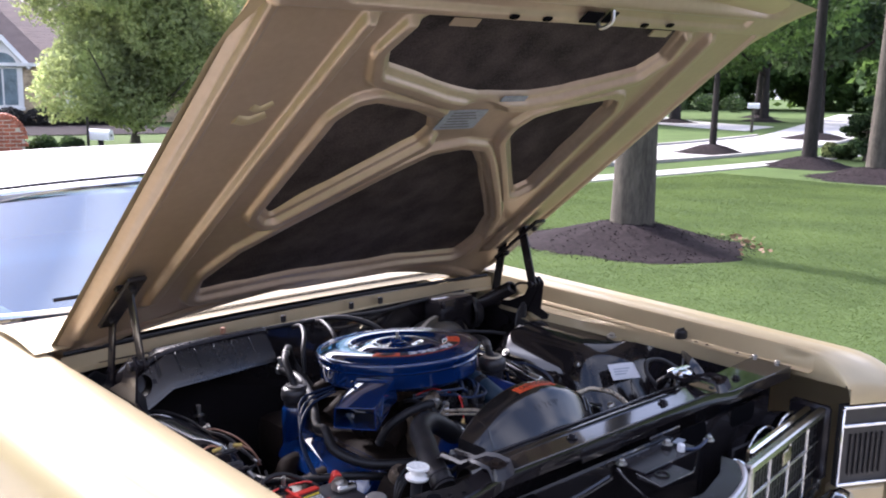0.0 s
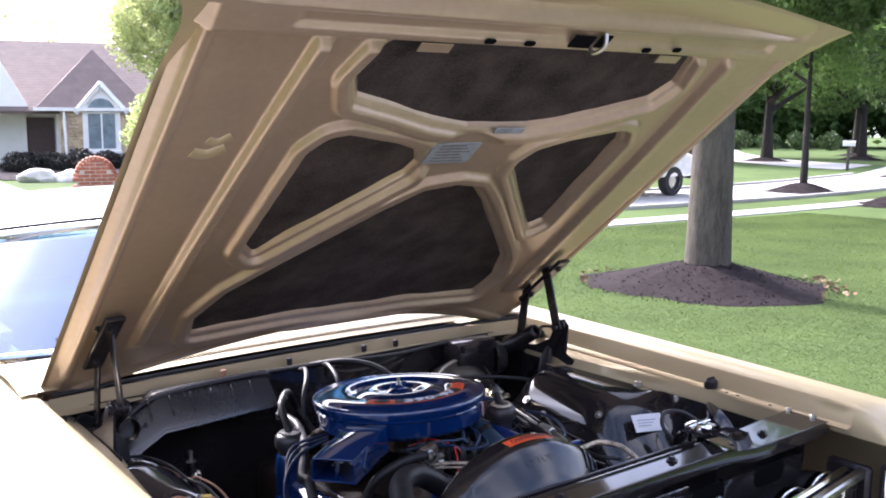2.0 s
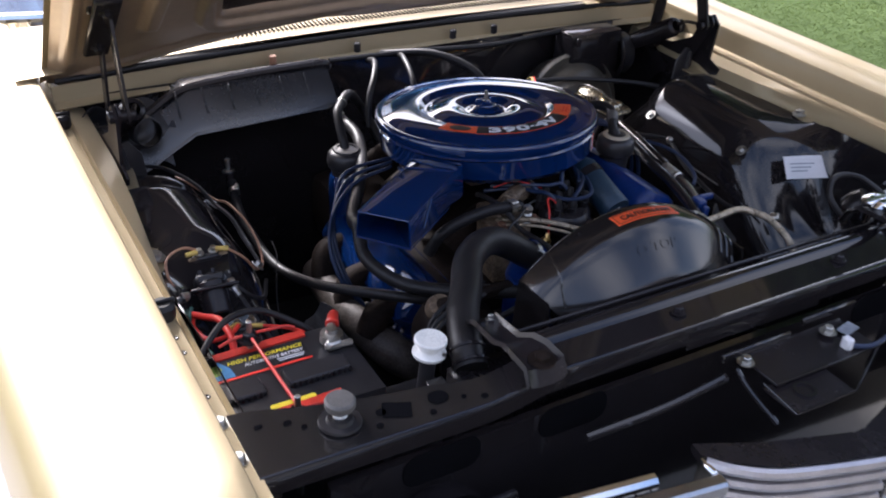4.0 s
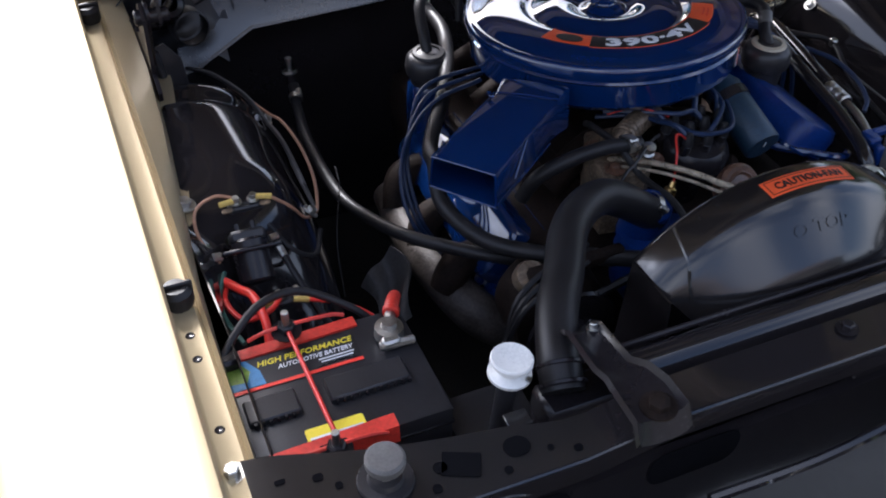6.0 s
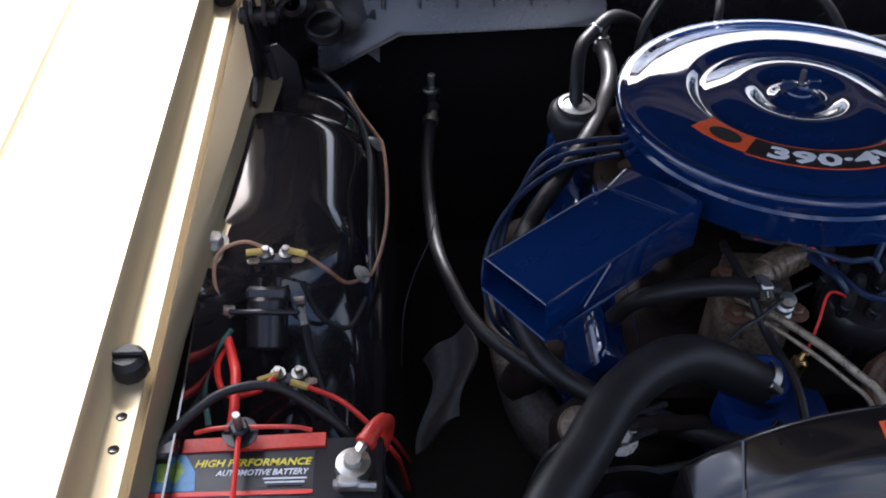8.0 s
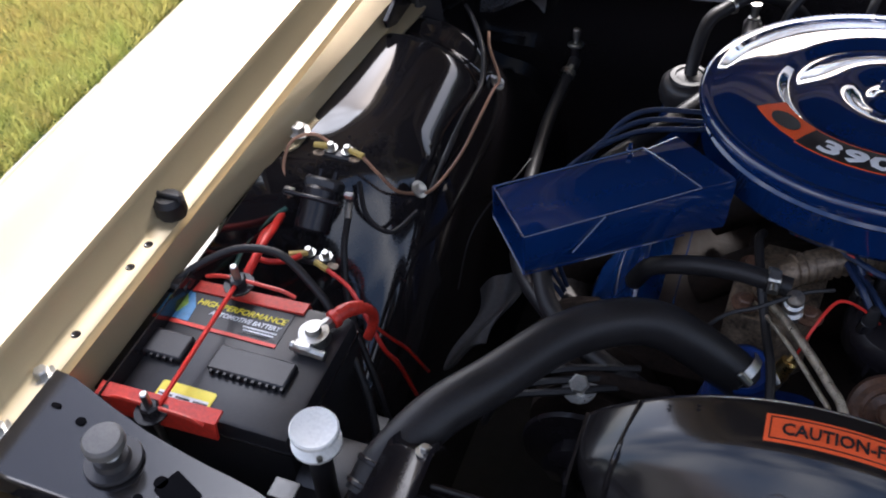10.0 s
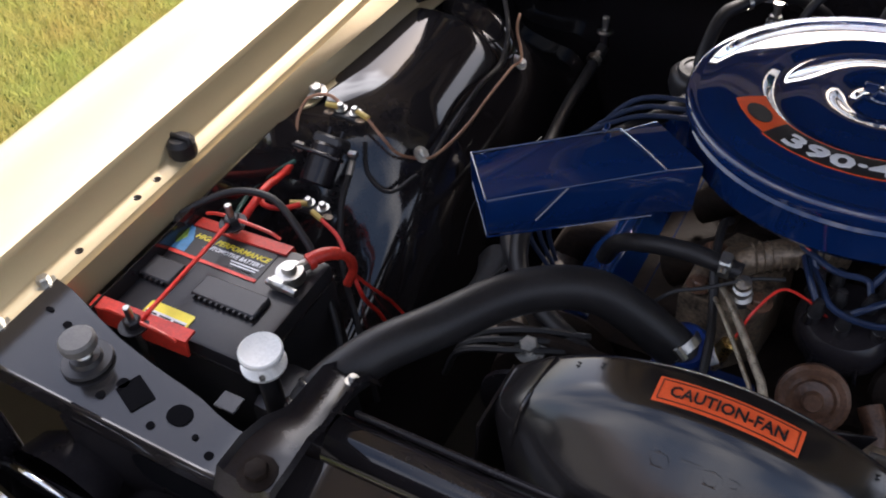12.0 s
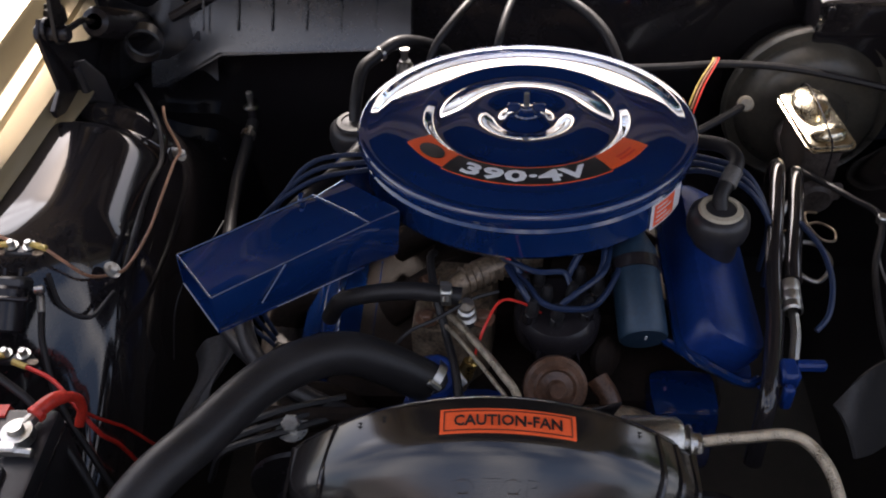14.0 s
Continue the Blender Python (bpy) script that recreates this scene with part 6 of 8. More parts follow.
lidm = pose(0.432, 0.165, 0.775, 0, 0, 8)
ml = part("lid", prism(round_rect(0.068, 0.140, 0.014), 0.010, lidm, 0.004), GOLD_ZINC, mc, "yellow-zinc pressed lid")
part("lid_rim", prism(round_rect(0.074, 0.146, 0.016), 0.004, lidm, 0.0015), GOLD_ZINC, ml)
part("dome", lathe([(0.027, 0.008), (0.026, 0.020), (0.021, 0.025), (1e-5, 0.027)], lidm @ Matrix.Translation((0, 0.026, 0)) @ Matrix.Diagonal((1, 1.45, 1, 1)), 28), GOLD_ZINC, ml)
part("dome", lathe([(0.024, 0.008), (0.023, 0.016), (0.018, 0.020), (1e-5, 0.021)], lidm @ Matrix.Translation((0, -0.044, 0)) @ Matrix.Diagonal((1.1, 0.72, 1, 1)), 28), GOLD_ZINC, ml)
part("bail_wire", tube([(0.428, 0.245, 0.74), (0.428, 0.243, 0.79), (0.430, 0.20, 0.806), (0.434, 0.12, 0.799), (0.436, 0.088, 0.785), (0.436, 0.085, 0.74)], 0.0013, 6), BLACK_SATIN, mc)
bm = tube([(0.415, 0.12, 0.69), (0.39, 0.08, 0.66), (0.395, 0.02, 0.63), (0.43, -0.01, 0.62), (0.455, 0.02, 0.63), (0.44, 0.06, 0.63), (0.40, 0.06, 0.62), (0.38, 0.0, 0.58)], 0.0035, 8)
part("brake_line", bm, ZINC, mc)
part("line_coil", tube([(0.425, 0.05, 0.70), (0.392, 0.008, 0.735), (0.385, -0.025, 0.745), (0.397, -0.052, 0.742), (0.418, -0.048, 0.735), (0.424, -0.020, 0.73), (0.405, -0.006, 0.73), (0.380, -0.016, 0.73), (0.372, 0.01, 0.70)], 0.0018, 8), CAST, mc, "thin looped brake line")
for k, c in enumerate((YELLOW, TAN_WIRE, RED_WIRE)):
    hose("loom_wire", [(0.292 + 0.004 * k, 0.262, 0.825), (0.286 + 0.004 * k, 0.24, 0.832), (0.258 + 0.005 * k, 0.19, 0.822), (0.236 + 0.005 * k, 0.14, 0.80), (0.22 + 0.005 * k, 0.11, 0.76)], 0.0013, c, "thin coloured loom wire by the firewall", "wire", 6)

# ---- heater case on the firewall ----
hc = thing("heater_case", (-0.33, 0.36, 0.72), "black heater case bolted to the firewall", "heater case")
bm = bmesh.new()
xs = [-0.60, -0.575, -0.475, -0.20, -0.17]
low = [0.745, 0.75, 0.808, 0.818, 0.82]
rows = [[bm.verts.new(p) for p in ((x, 0.36, z0 - 0.02), (x, 0.315, z0 - 0.012), (x, 0.295, z0), (x, 0.300, z0 + 0.010), (x, 0.355, min(0.885, z0 + 0.075)), (x, 0.40, min(0.89, z0 + 0.08)))] for x, z0 in zip(xs, low)]
for a, b in zip(rows, rows[1:]):
    for k in range(5):
        bm.faces.new((a[k], a[k + 1], b[k + 1], b[k]))
bm.faces.new(rows[0])
bm.faces.new(rows[-1][::-1])
bmesh.ops.bevel(bm, geom=[e for e in bm.edges if abs(e.verts[0].co.x - e.verts[1].co.x) > 0.01], offset=0.006, segments=2, affect="EDGES")
part("case", bm, HEATER, hc, "", 30)
for k in range(6):
    part("rib", box((0.003, 0.055, 0.004), (0, 0, 0), frame_at((-0.50 + 0.055 * k, 0.333, 0.862), (0, -0.75, 0.6), (1, 0, 0)), 0.001), HEATER, hc)
part("top_rail", tube([(-0.56, 0.35, 0.845), (-0.46, 0.365, 0.882), (-0.20, 0.365, 0.893), (-0.16, 0.37, 0.88)], 0.009, 8), BLACK_SATIN, hc)
duct = thing("air_duct", (-0.60, 0.34, 0.78), "black crumpled duct beside the hood hinge", "duct")
bm = grid(lambda s, t: Vector((-0.68 + 0.17 * s, 0.35 + 0.03 * math.sin(6 * t + 3 * s), 0.86 - 0.14 * t + 0.012 * math.sin(11 * s + 5 * t))), 14, 10)
part("sheet", thicken(bm, 0.002), BLACK_DULL, duct)
part("collar", lathe([(0.026, 0), (0.029, 0.002), (0.029, 0.03), (0.026, 0.032)], frame_at((-0.585, 0.285, 0.845), (0.2, -1, 0.1)), 22), BLACK_DULL, duct)
ductr = thing("blower_housing", (0.54, 0.34, 0.76), "glossy black blower housing on the firewall beside the hinge", "blower")
part("case", box((0.155, 0.075, 0.135), (0.530, 0.358, 0.818), bevel=0.012, seg=2), BLACK, ductr)
part("flange", lathe([(0.050, 0), (0.058, 0.001), (0.061, 0.004), (0.058, 0.008), (0.050, 0.009)], frame_at((0.606, 0.348, 0.815), (1, -0.25, 0)), 32), BLACK, ductr)
part("motor", lathe([(0.052, 0.0), (0.050, 0.03), (0.040, 0.042), (1e-5, 0.045)], frame_at((0.606, 0.348, 0.815), (1, -0.25, 0)), 28), BLACK_DULL, ductr)
part("clip", box((0.012, 0.006, 0.022), (0.470, 0.317, 0.868), bevel=0.002), BLACK_SATIN, ductr)

# ---- battery ----
BZ = 0.815
bat = thing("battery", (-0.60, -0.50, 0.62), "black car battery with red hold-down bars and yellow label", "battery")
bm = box((0.222, 0.160, 0.19), (-0.601, -0.493, BZ - 0.095), bevel=0.005, seg=2)
case = part("case", bm, BLACK_DULL, bat, "black plastic battery case")
part("lid_seam", box((0.224, 0.162, 0.004), (-0.601, -0.493, BZ - 0.022), bevel=0.001), BLACK_SATIN, case)
for x, w in ((-0.665, 0.055), (-0.562, 0.088)):
    cc = part("cell_cover", box((w, 0.032, 0.009), (x, -0.506, BZ + 0.004), bevel=0.002), BLACK_DULL, bat, "black snap-on cell cover")
    for k in range(int(w / 0.008)):
        part("notch", box((0.003, 0.004, 0.006), (x - w / 2 + 0.006 + 0.008 * k, -0.5225, BZ + 0.004), bevel=0), BLACK_SATIN, cc)
lab = part("label", box((0.148, 0.046, 0.0006), (-0.628, -0.451, BZ + 0.0006), bevel=0), INK, bat, "black and yellow label, AUTOMOTIVE BATTERY")
flat = lambda x0, y0: (lambda x, y, z: Vector((x0 + x + 0.25 * y, y0 + y, BZ + 0.0011 + z)))
part("yellow_text", lettering("HIGH PERFORMANCE", 0.0105, flat(-0.664, -0.4440), 0.0002, 0.106), INK_YELLOW, lab)
part("white_text", lettering("AUTOMOTIVE BATTERY", 0.0085, flat(-0.644, -0.4540), 0.0002, 0.084), INK_WHITE, lab)
for k in range(3):
    part("fine_print", box((0.040 - 0.004 * k, 0.0016, 0.0004), (-0.580, -0.4580 - 0.0040 * k, BZ + 0.0012), bevel=0), INK_WHITE, lab)
part("number_row", box((0.046, 0.0025, 0.0004), (-0.582, -0.4665, BZ + 0.0012), bevel=0), BLACK_DULL, lab)
part("red_stripe", box((0.148, 0.0045, 0.0004), (-0.628, -0.4725, BZ + 0.0012), bevel=0), INK_RED, lab)
part("globe_picture", prism([(-0.021, -0.02), (0.019, -0.02), (0.017, 0.0), (0.006, 0.018), (-0.012, 0.021), (-0.021, 0.015)], 0.0005, pose(-0.680, -0.449, BZ + 0.0010)), INK_BLUE, lab)
part("globe_land", prism([(-0.016, -0.012), (0.002, -0.014), (0.008, 0.0), (0.0, 0.013), (-0.012, 0.016), (-0.018, 0.004)], 0.0004, pose(-0.681, -0.447, BZ + 0.0016)), INK_GREEN, lab)
war = part("warning_label", prism(round_rect(0.062, 0.024, 0.003), 0.0008, pose(-0.612, -0.556, BZ + 0.0004)), INK_YELLOW, bat, "yellow and white warning label")
part("white_panel", box((0.056, 0.010, 0.0004), (-0.612, -0.561, BZ + 0.0013), bevel=0), PAPER, war)
for k in range(3):
    part("print_bar", box((0.016, 0.002, 0.0003), (-0.632 + 0.02 * k, -0.560, BZ + 0.0017), bevel=0), INK, war)
# hold-down: two red angle bars, studs and a red rod
for y, x0, x1, g in ((-0.415, -0.678, -0.545, 1), (-0.588, -0.690, -0.556, -1)):
    prof = [(-0.014 * g, 0.015), (0.002 * g, 0.0135), (0.005 * g, -0.008), (0.002 * g, -0.008), (-0.001 * g, 0.0105), (-0.014 * g, 0.012)]
    bm = bmesh.new()
    ends = [[bm.verts.new((x, y + dy + (0.004 if x == x1 else 0.0), BZ + dz)) for dy, dz in prof] for x in (x0, x1)]
    for k in range(6):
        bm.faces.new((ends[0][k], ends[0][(k + 1) % 6], ends[1][(k + 1) % 6], ends[1][k]))
    bm.faces.new(ends[0][::-1])
    bm.faces.new(ends[1])
    bmesh.ops.translate(bm, verts=bm.verts, vec=(0, 0, -0.012 if g > 0 else 0.004))
    bar = part("hold_down_bar", bm, RED, bat, "worn red angle hold-down bar")
    part("bow", tube([(x0 + 0.012, y, BZ + 0.014), (x0 + 0.03, y, BZ + 0.020), (-0.623, y - 0.001, BZ + 0.023), (x1 - 0.03, y, BZ + 0.020), (x1 - 0.012, y, BZ + 0.014)], 0.0022, 6), RED, bar)
    xs = -0.623
    part("threaded_stud", rod((xs, y - 0.003, BZ - 0.12), (xs, y - 0.003, BZ + 0.046), 0.0042, 10, None, None, 0.001), ZINC, bat)
    part("nut", hexbolt((xs, y - 0.003, BZ + 0.016), (0, 0, 1), 0.010, 0.010), BLACK_SATIN, bat)
part("tie_rod", rod((-0.623, -0.418, BZ + 0.022), (-0.618, -0.588, BZ + 0.020), 0.0026, 8), RED_WIRE, bat, "red tie rod across the battery")
# terminals
tp = part("positive_clamp", lathe([(1e-5, 0.024), (0.008, 0.024), (0.0085, 0.018), (0.009, 0.017), (0.016, 0.016), (0.017, 0.004), (0.012, 0.0)], pose(-0.517, -0.453, BZ), 22), ZINC, bat, "lead battery clamp")
part("clamp_bolt", rod((-0.535, -0.472, BZ + 0.010), (-0.495, -0.474, BZ + 0.008), 0.005, 8, None, None, 0.001), ZINC, tp)
part("clamp_jaw", box((0.022, 0.014, 0.014), (-0.521, -0.470, BZ + 0.009), bevel=0.003), ZINC, tp)
part("clamp_arm", box((0.012, 0.026, 0.012), (0, 0, 0), frame_at((-0.511, -0.438, BZ + 0.011), (-0.3, 0.1, 1), (0.88, -0.45, 0)), 0.003), ZINC, tp)
part("terminal_boot", tube([(-0.507, -0.432, BZ + 0.013), (-0.501, -0.420, BZ + 0.014), (-0.495, -0.409, BZ + 0.011), (-0.490, -0.399, BZ + 0.004)], lambda t: 0.0088 - 0.0012 * t, 12), RED, bat, "worn red rubber terminal boot")
part("boot_cuff", lathe([(0.0078, -0.004), (0.0098, -0.003), (0.0100, 0.003), (0.0082, 0.005)], frame_at((-0.5055, -0.429, BZ + 0.013), (0.45, 0.88, 0.05)), 18), RED, bat)
part("positive_cable", tube([(-0.491, -0.401, BZ + 0.005), (-0.487, -0.391, BZ - 0.006), (-0.486, -0.383, BZ - 0.022), (-0.488, -0.382, BZ - 0.040), (-0.494, -0.390, BZ - 0.058)], 0.0056, 12), RED, bat, "thick red battery cable")
part("red_lead", tube([(-0.488, -0.383, BZ - 0.042), (-0.484, -0.370, BZ - 0.070), (-0.482, -0.348, BZ - 0.110), (-0.480, -0.328, BZ - 0.147), (-0.47, -0.30, BZ - 0.22)], 0.0022, 8), RED_WIRE, bat)
part("negative_clamp", box((0.03, 0.022, 0.016), (-0.695, -0.430, BZ + 0.008), bevel=0.004), BLACK_SATIN, bat)
part("negative_cable", tube([(-0.700, -0.432, BZ + 0.010), (-0.675, -0.405, BZ + 0.022), (-0.64, -0.380, BZ + 0.030), (-0.595, -0.372, BZ + 0.026), (-0.55, -0.388, BZ + 0.004), (-0.52, -0.405, BZ - 0.02), (-0.47, -0.45, BZ - 0.08), (-0.44, -0.50, BZ - 0.16)], 0.0047, 10), RUBBER, bat)
part("tray", box((0.25, 0.20, 0.012), (-0.60, -0.50, 0.622), bevel=0.003), BLACK_SATIN, bat)

# ---- white filler cap beside the battery ----
wc = thing("washer_filler", (-0.44, -0.592, 0.74), "white two-flanged filler cap on a dark bottle", "filler cap")
WM = frame_at((-0.44, -0.592, 0.864), (0.06, -0.02, 1))
part("cap", lathe([(0.010, 0.0), (0.0215, 0.0), (0.0228, 0.002), (0.0228, 0.005), (0.0170, 0.0075), (0.0145, 0.010), (0.0145, 0.0155), (0.0185, 0.019), (0.0220, 0.0205), (0.0220, 0.0245), (0.0205, 0.0262), (0.0180, 0.0252), (1e-5, 0.0252)], WM, 36), WHITE_PLASTIC, wc, "white plastic filler cap")
part("flange_screw", rod(WM @ Vector((0.012, -0.018, 0.007)), WM @ Vector((0.012, -0.018, 0.010)), 0.003, 8), ZINC, wc)
part("neck", lathe([(0.011, -0.10), (0.011, 0.0)], WM, 20), BLACK_DULL, wc)
part("bottle", box((0.10, 0.07, 0.14), (-0.44, -0.555, 0.70), bevel=0.015, seg=2), BLACK_DULL, wc)
part("bracket", box((0.025, 0.02, 0.003), (-0.452, -0.637, 0.852), pose(0, 0, 0), 0.001), GREY_PANEL, wc)

# ---- starter solenoid, junctions and wiring on the left housing ----
so = thing("starter_solenoid", (-0.625, -0.23, 0.76), "black starter solenoid with copper and red leads", "solenoid")
sm2 = frame_at((-0.621, -0.268, 0.772), (0.03, 0.62, 0.55))
part("can", lathe([(1e-5, 0.0), (0.020, 0.0), (0.0225, 0.003), (0.0225, 0.052), (0.019, 0.056), (1e-5, 0.057)], sm2, 28), BLACK_SATIN, so)
part("bracket", box((0.075, 0.016, 0.006), (0, -0.02, 0.040), sm2, 0.002), BLACK_SATIN, so)
part("cap_block", box((0.045, 0.03, 0.016), (0, 0.004, 0.060), sm2, 0.004), BLACK_DULL, so)
part("terminal", rod((-0.655, -0.236, 0.80), (-0.667, -0.238, 0.803), 0.006, 8, None, None, 0.001), ZINC, so)
part("terminal", rod((-0.592, -0.224, 0.80), (-0.580, -0.222, 0.80), 0.005, 8, None, None, 0.001), ZINC, so)
for k in range(2):
    part("small_post", rod(sm2 @ Vector((-0.010 + 0.02 * k, 0.006, 0.066)), sm2 @ Vector((-0.010 + 0.02 * k, 0.006, 0.078)), 0.0035, 8), BLACK_SATIN, so)
part("copper_lead", tube([(-0.660, -0.242, 0.795), (-0.676, -0.215, 0.82), (-0.672, -0.19, 0.842), (-0.645, -0.180, 0.850), (-0.620, -0.183, 0.842)], 0.0022, 8), TAN_WIRE, so)
part("red_cable", tube([(-0.662, -0.262, 0.785), (-0.650, -0.30, 0.80), (-0.640, -0.335, 0.815), (-0.637, -0.375, 0.812), (-0.640, -0.40, 0.80)], 0.0052, 10), RED_WIRE, so, "thick red battery cable")
part("red_lead", tube([(-0.660, -0.268, 0.782), (-0.668, -0.30, 0.785), (-0.655, -0.335, 0.783), (-0.625, -0.335, 0.785), (-0.607, -0.318, 0.784)], 0.0035, 8), RED_WIRE, so)
part("green_lead", tube([(-0.658, -0.255, 0.79), (-0.672, -0.29, 0.79), (-0.676, -0.33, 0.79), (-0.665, -0.38, 0.79)], 0.003, 8), GREEN_WIRE, so)
part("starter_cable", tube([(-0.585, -0.226, 0.796), (-0.580, -0.245, 0.785), (-0.570, -0.285, 0.765), (-0.545, -0.335, 0.72), (-0.50, -0.38, 0.66), (-0.46, -0.42, 0.58)], 0.0045, 8), RUBBER, so)
part("crimp", rod((-0.5845, -0.228, 0.794), (-0.580, -0.246, 0.784), 0.0052, 8), ZINC, so)
for nm, p, label in (("upper", (-0.610, -0.190, 0.838), "black junction strip with two brass terminals"), ("lower", (-0.594, -0.308, 0.775), "black junction strip with copper terminals")):
    js = thing("junction_block", p, label, "junction block")
    x, y, z = p
    part("strip", box((0.044, 0.014, 0.008), (x, y, z - 0.006), pose(0, 0, 0), 0.002), BLACK_DULL, js)
    for dx in (-0.011, 0.011):
        part("screw", hexbolt((x + dx, y + 0.004, z), (0, -0.1, 1), 0.0048, 0.008), ZINC, js)
    for dx in (-0.024, 0.024):
        part("lug", prism(round_rect(0.014, 0.009, 0.004), 0.0016, pose(x + dx, y - 0.006, z - 0.003)), CAST, js)
    if nm == "upper":
        part("yellow_crimp", rod((x - 0.014, y + 0.003, z + 0.004), (x - 0.032, y + 0.001, z + 0.004), 0.0038, 8), YELLOW, js)
        part("yellow_crimp", rod((x + 0.014, y + 0.003, z + 0.004), (x + 0.034, y - 0.001, z + 0.001), 0.0038, 8), YELLOW, js)
    else:
        part("yellow_crimp", rod((x - 0.010, y + 0.0, z + 0.004), (x - 0.030, y - 0.010, z + 0.006), 0.0038, 8), YELLOW, js)
        part("yellow_crimp", rod((x + 0.004, y - 0.010, z + 0.003), (x + 0.022, y - 0.016, z + 0.001), 0.0038, 8), YELLOW, js)
        part("red_wire", tube([(x + 0.022, y - 0.016, z + 0.001), (x + 0.055, y - 0.03, z - 0.004), (x + 0.085, y - 0.055, z - 0.012), (x + 0.112, y - 0.072, z - 0.045), (x + 0.116, y - 0.050, z - 0.10), (x + 0.122, y - 0.03, z - 0.18)], 0.0028, 8), RED_WIRE, js)
lo = thing("wiring_loom", (-0.53, -0.02, 0.77), "thin tan and black wires clipped round the wheel housing", "wiring")
part("tan_wire", tube([(-0.576, -0.192, 0.838), (-0.556, -0.197, 0.822), (-0.538, -0.192, 0.795), (-0.525, -0.170, 0.774), (-0.508, -0.150, 0.768), (-0.494, -0.09, 0.775), (-0.492, -0.02, 0.782), (-0.497, 0.06, 0.776), (-0.505, 0.112, 0.760), (-0.535, 0.16, 0.775), (-0.55, 0.20, 0.775)], 0.0022, 8), TAN_WIRE, lo)
part("black_wire", tube([(-0.510, -0.152, 0.765), (-0.512, -0.09, 0.775), (-0.513, -0.01, 0.785), (-0.518, 0.07, 0.775), (-0.535, 0.13, 0.79), (-0.57, 0.19, 0.80), (-0.60, 0.24, 0.79)], 0.0035, 8), RUBBER, lo)
part("black_wire", tube([(-0.585, -0.195, 0.80), (-0.565, -0.225, 0.775), (-0.535, -0.225, 0.755), (-0.515, -0.185, 0.76)], 0.0032, 8), RUBBER, lo)
part("tape_wrap", tube([(-0.5115, -0.10, 0.7735), (-0.5125, -0.05, 0.780)], 0.0042, 8), BLACK_DULL, lo)
for p in ((-0.520, 0.117, 0.752), (-0.507, 0.117, 0.748)):
    part("clip", lathe([(1e-5, 0.006), (0.0055, 0.005), (0.007, 0.0), (1e-5, 0.0)], frame_at(p, (0.5, -0.4, 0.8)), 10), PAPER, lo)
part("ground_strap", tube([(-0.43, 0.02, 0.70), (-0.44, -0.03, 0.70), (-0.46, -0.08, 0.69), (-0.475, -0.12, 0.66), (-0.48, -0.16, 0.60)], 0.0011, 6), RUBBER, lo)

# ---- right side: label, wires, washer fittings ----
LQ = [Vector(p) for p in ((0.610, -0.229, 0.778), (0.723, -0.260, 0.773), (0.714, -0.290, 0.735), (0.602, -0.259, 0.740))]
on_label = lambda s, t, w: (LQ[3].lerp(LQ[2], s)).lerp(LQ[0].lerp(LQ[1], s), t) + Vector((0, -0.6, 0.8)) * w
lb = part("data_label", thicken(grid(lambda s, t: on_label(s, t, 0.006 + 0.002 * math.sin(3.14 * s)), 8, 4), 0.0008), PAPER, car, "white paper data label on the wheel housing")
for k in range(3):
    part("print_bar", thicken(grid(lambda s, t: on_label(0.1 + (0.5 - 0.08 * k) * s, 0.62 - 0.16 * k + 0.05 * t, 0.0088), 6, 1), 0.0003), ALU_DECAL, lb)
wr = thing("washer_fittings", (0.46, -0.5, 0.75), "bright wiring fittings and wires by the radiator", "wiring")
part("wire", tube([(0.40, 0.10, 0.74), (0.45, 0.02, 0.755), (0.478, -0.03, 0.757), (0.45, -0.12, 0.74), (0.44, -0.25, 0.72), (0.48, -0.32, 0.715)], 0.0045, 8), RUBBER, wr)
part("wire", tube([(0.478, -0.03, 0.757), (0.46, -0.10, 0.745), (0.47, -0.20, 0.73)], 0.0018, 8), GREY_RUBBER, wr)
part("clip", rod((0.478, -0.03, 0.752), (0.478, -0.032, 0.766), 0.007, 10, None, None, 0.002), ZINC, wr)
part("fitting", rod((0.505, -0.325, 0.705), (0.512, -0.34, 0.715), 0.013, 12, None, 0.010, 0.003), ZINC, wr)
part("bracket", box((0.05, 0.03, 0.004), (0.52, -0.54, 0.86), pose(0, 0, 0), 0.001), ZINC, wr)
part("wire_loop", tube([(0.40, -0.545, 0.85), (0.39, -0.52, 0.88), (0.42, -0.50, 0.90), (0.47, -0.51, 0.895), (0.50, -0.55, 0.87), (0.50, -0.60, 0.86)], 0.005, 8), RUBBER, wr)
sf = thing("splash_flap", (0.42, -0.30, 0.66), "grey rubber splash flap beside the engine", "splash flap")
part("sheet", thicken(grid(lambda s, t: Vector((0.362 + 0.10 * s + 0.02 * t, -0.30 - 0.055 * t + 0.085 * s, 0.705 - 0.03 * t + 0.012 * math.sin(4 * s + 3 * t) - 0.05 * s * t)), 14, 10), 0.004), FLAP, sf)
sl = thing("splash_flap", (-0.42, -0.20, 0.52), "grey rubber splash shield beside the exhaust", "splash flap")
part("sheet", thicken(grid(lambda s, t: Vector((-0.452 + 0.055 * s + 0.012 * math.sin(5 * t), -0.150 - 0.12 * t + 0.02 * s, 0.600 + 0.05 * s - 0.03 * t + 0.008 * math.sin(6 * s + 4 * t))), 14, 14), 0.004), FLAP, sl)
hn = thing("horn", (0.60, -0.50, 0.76), "black trumpet horn on the wheel housing", "horn")
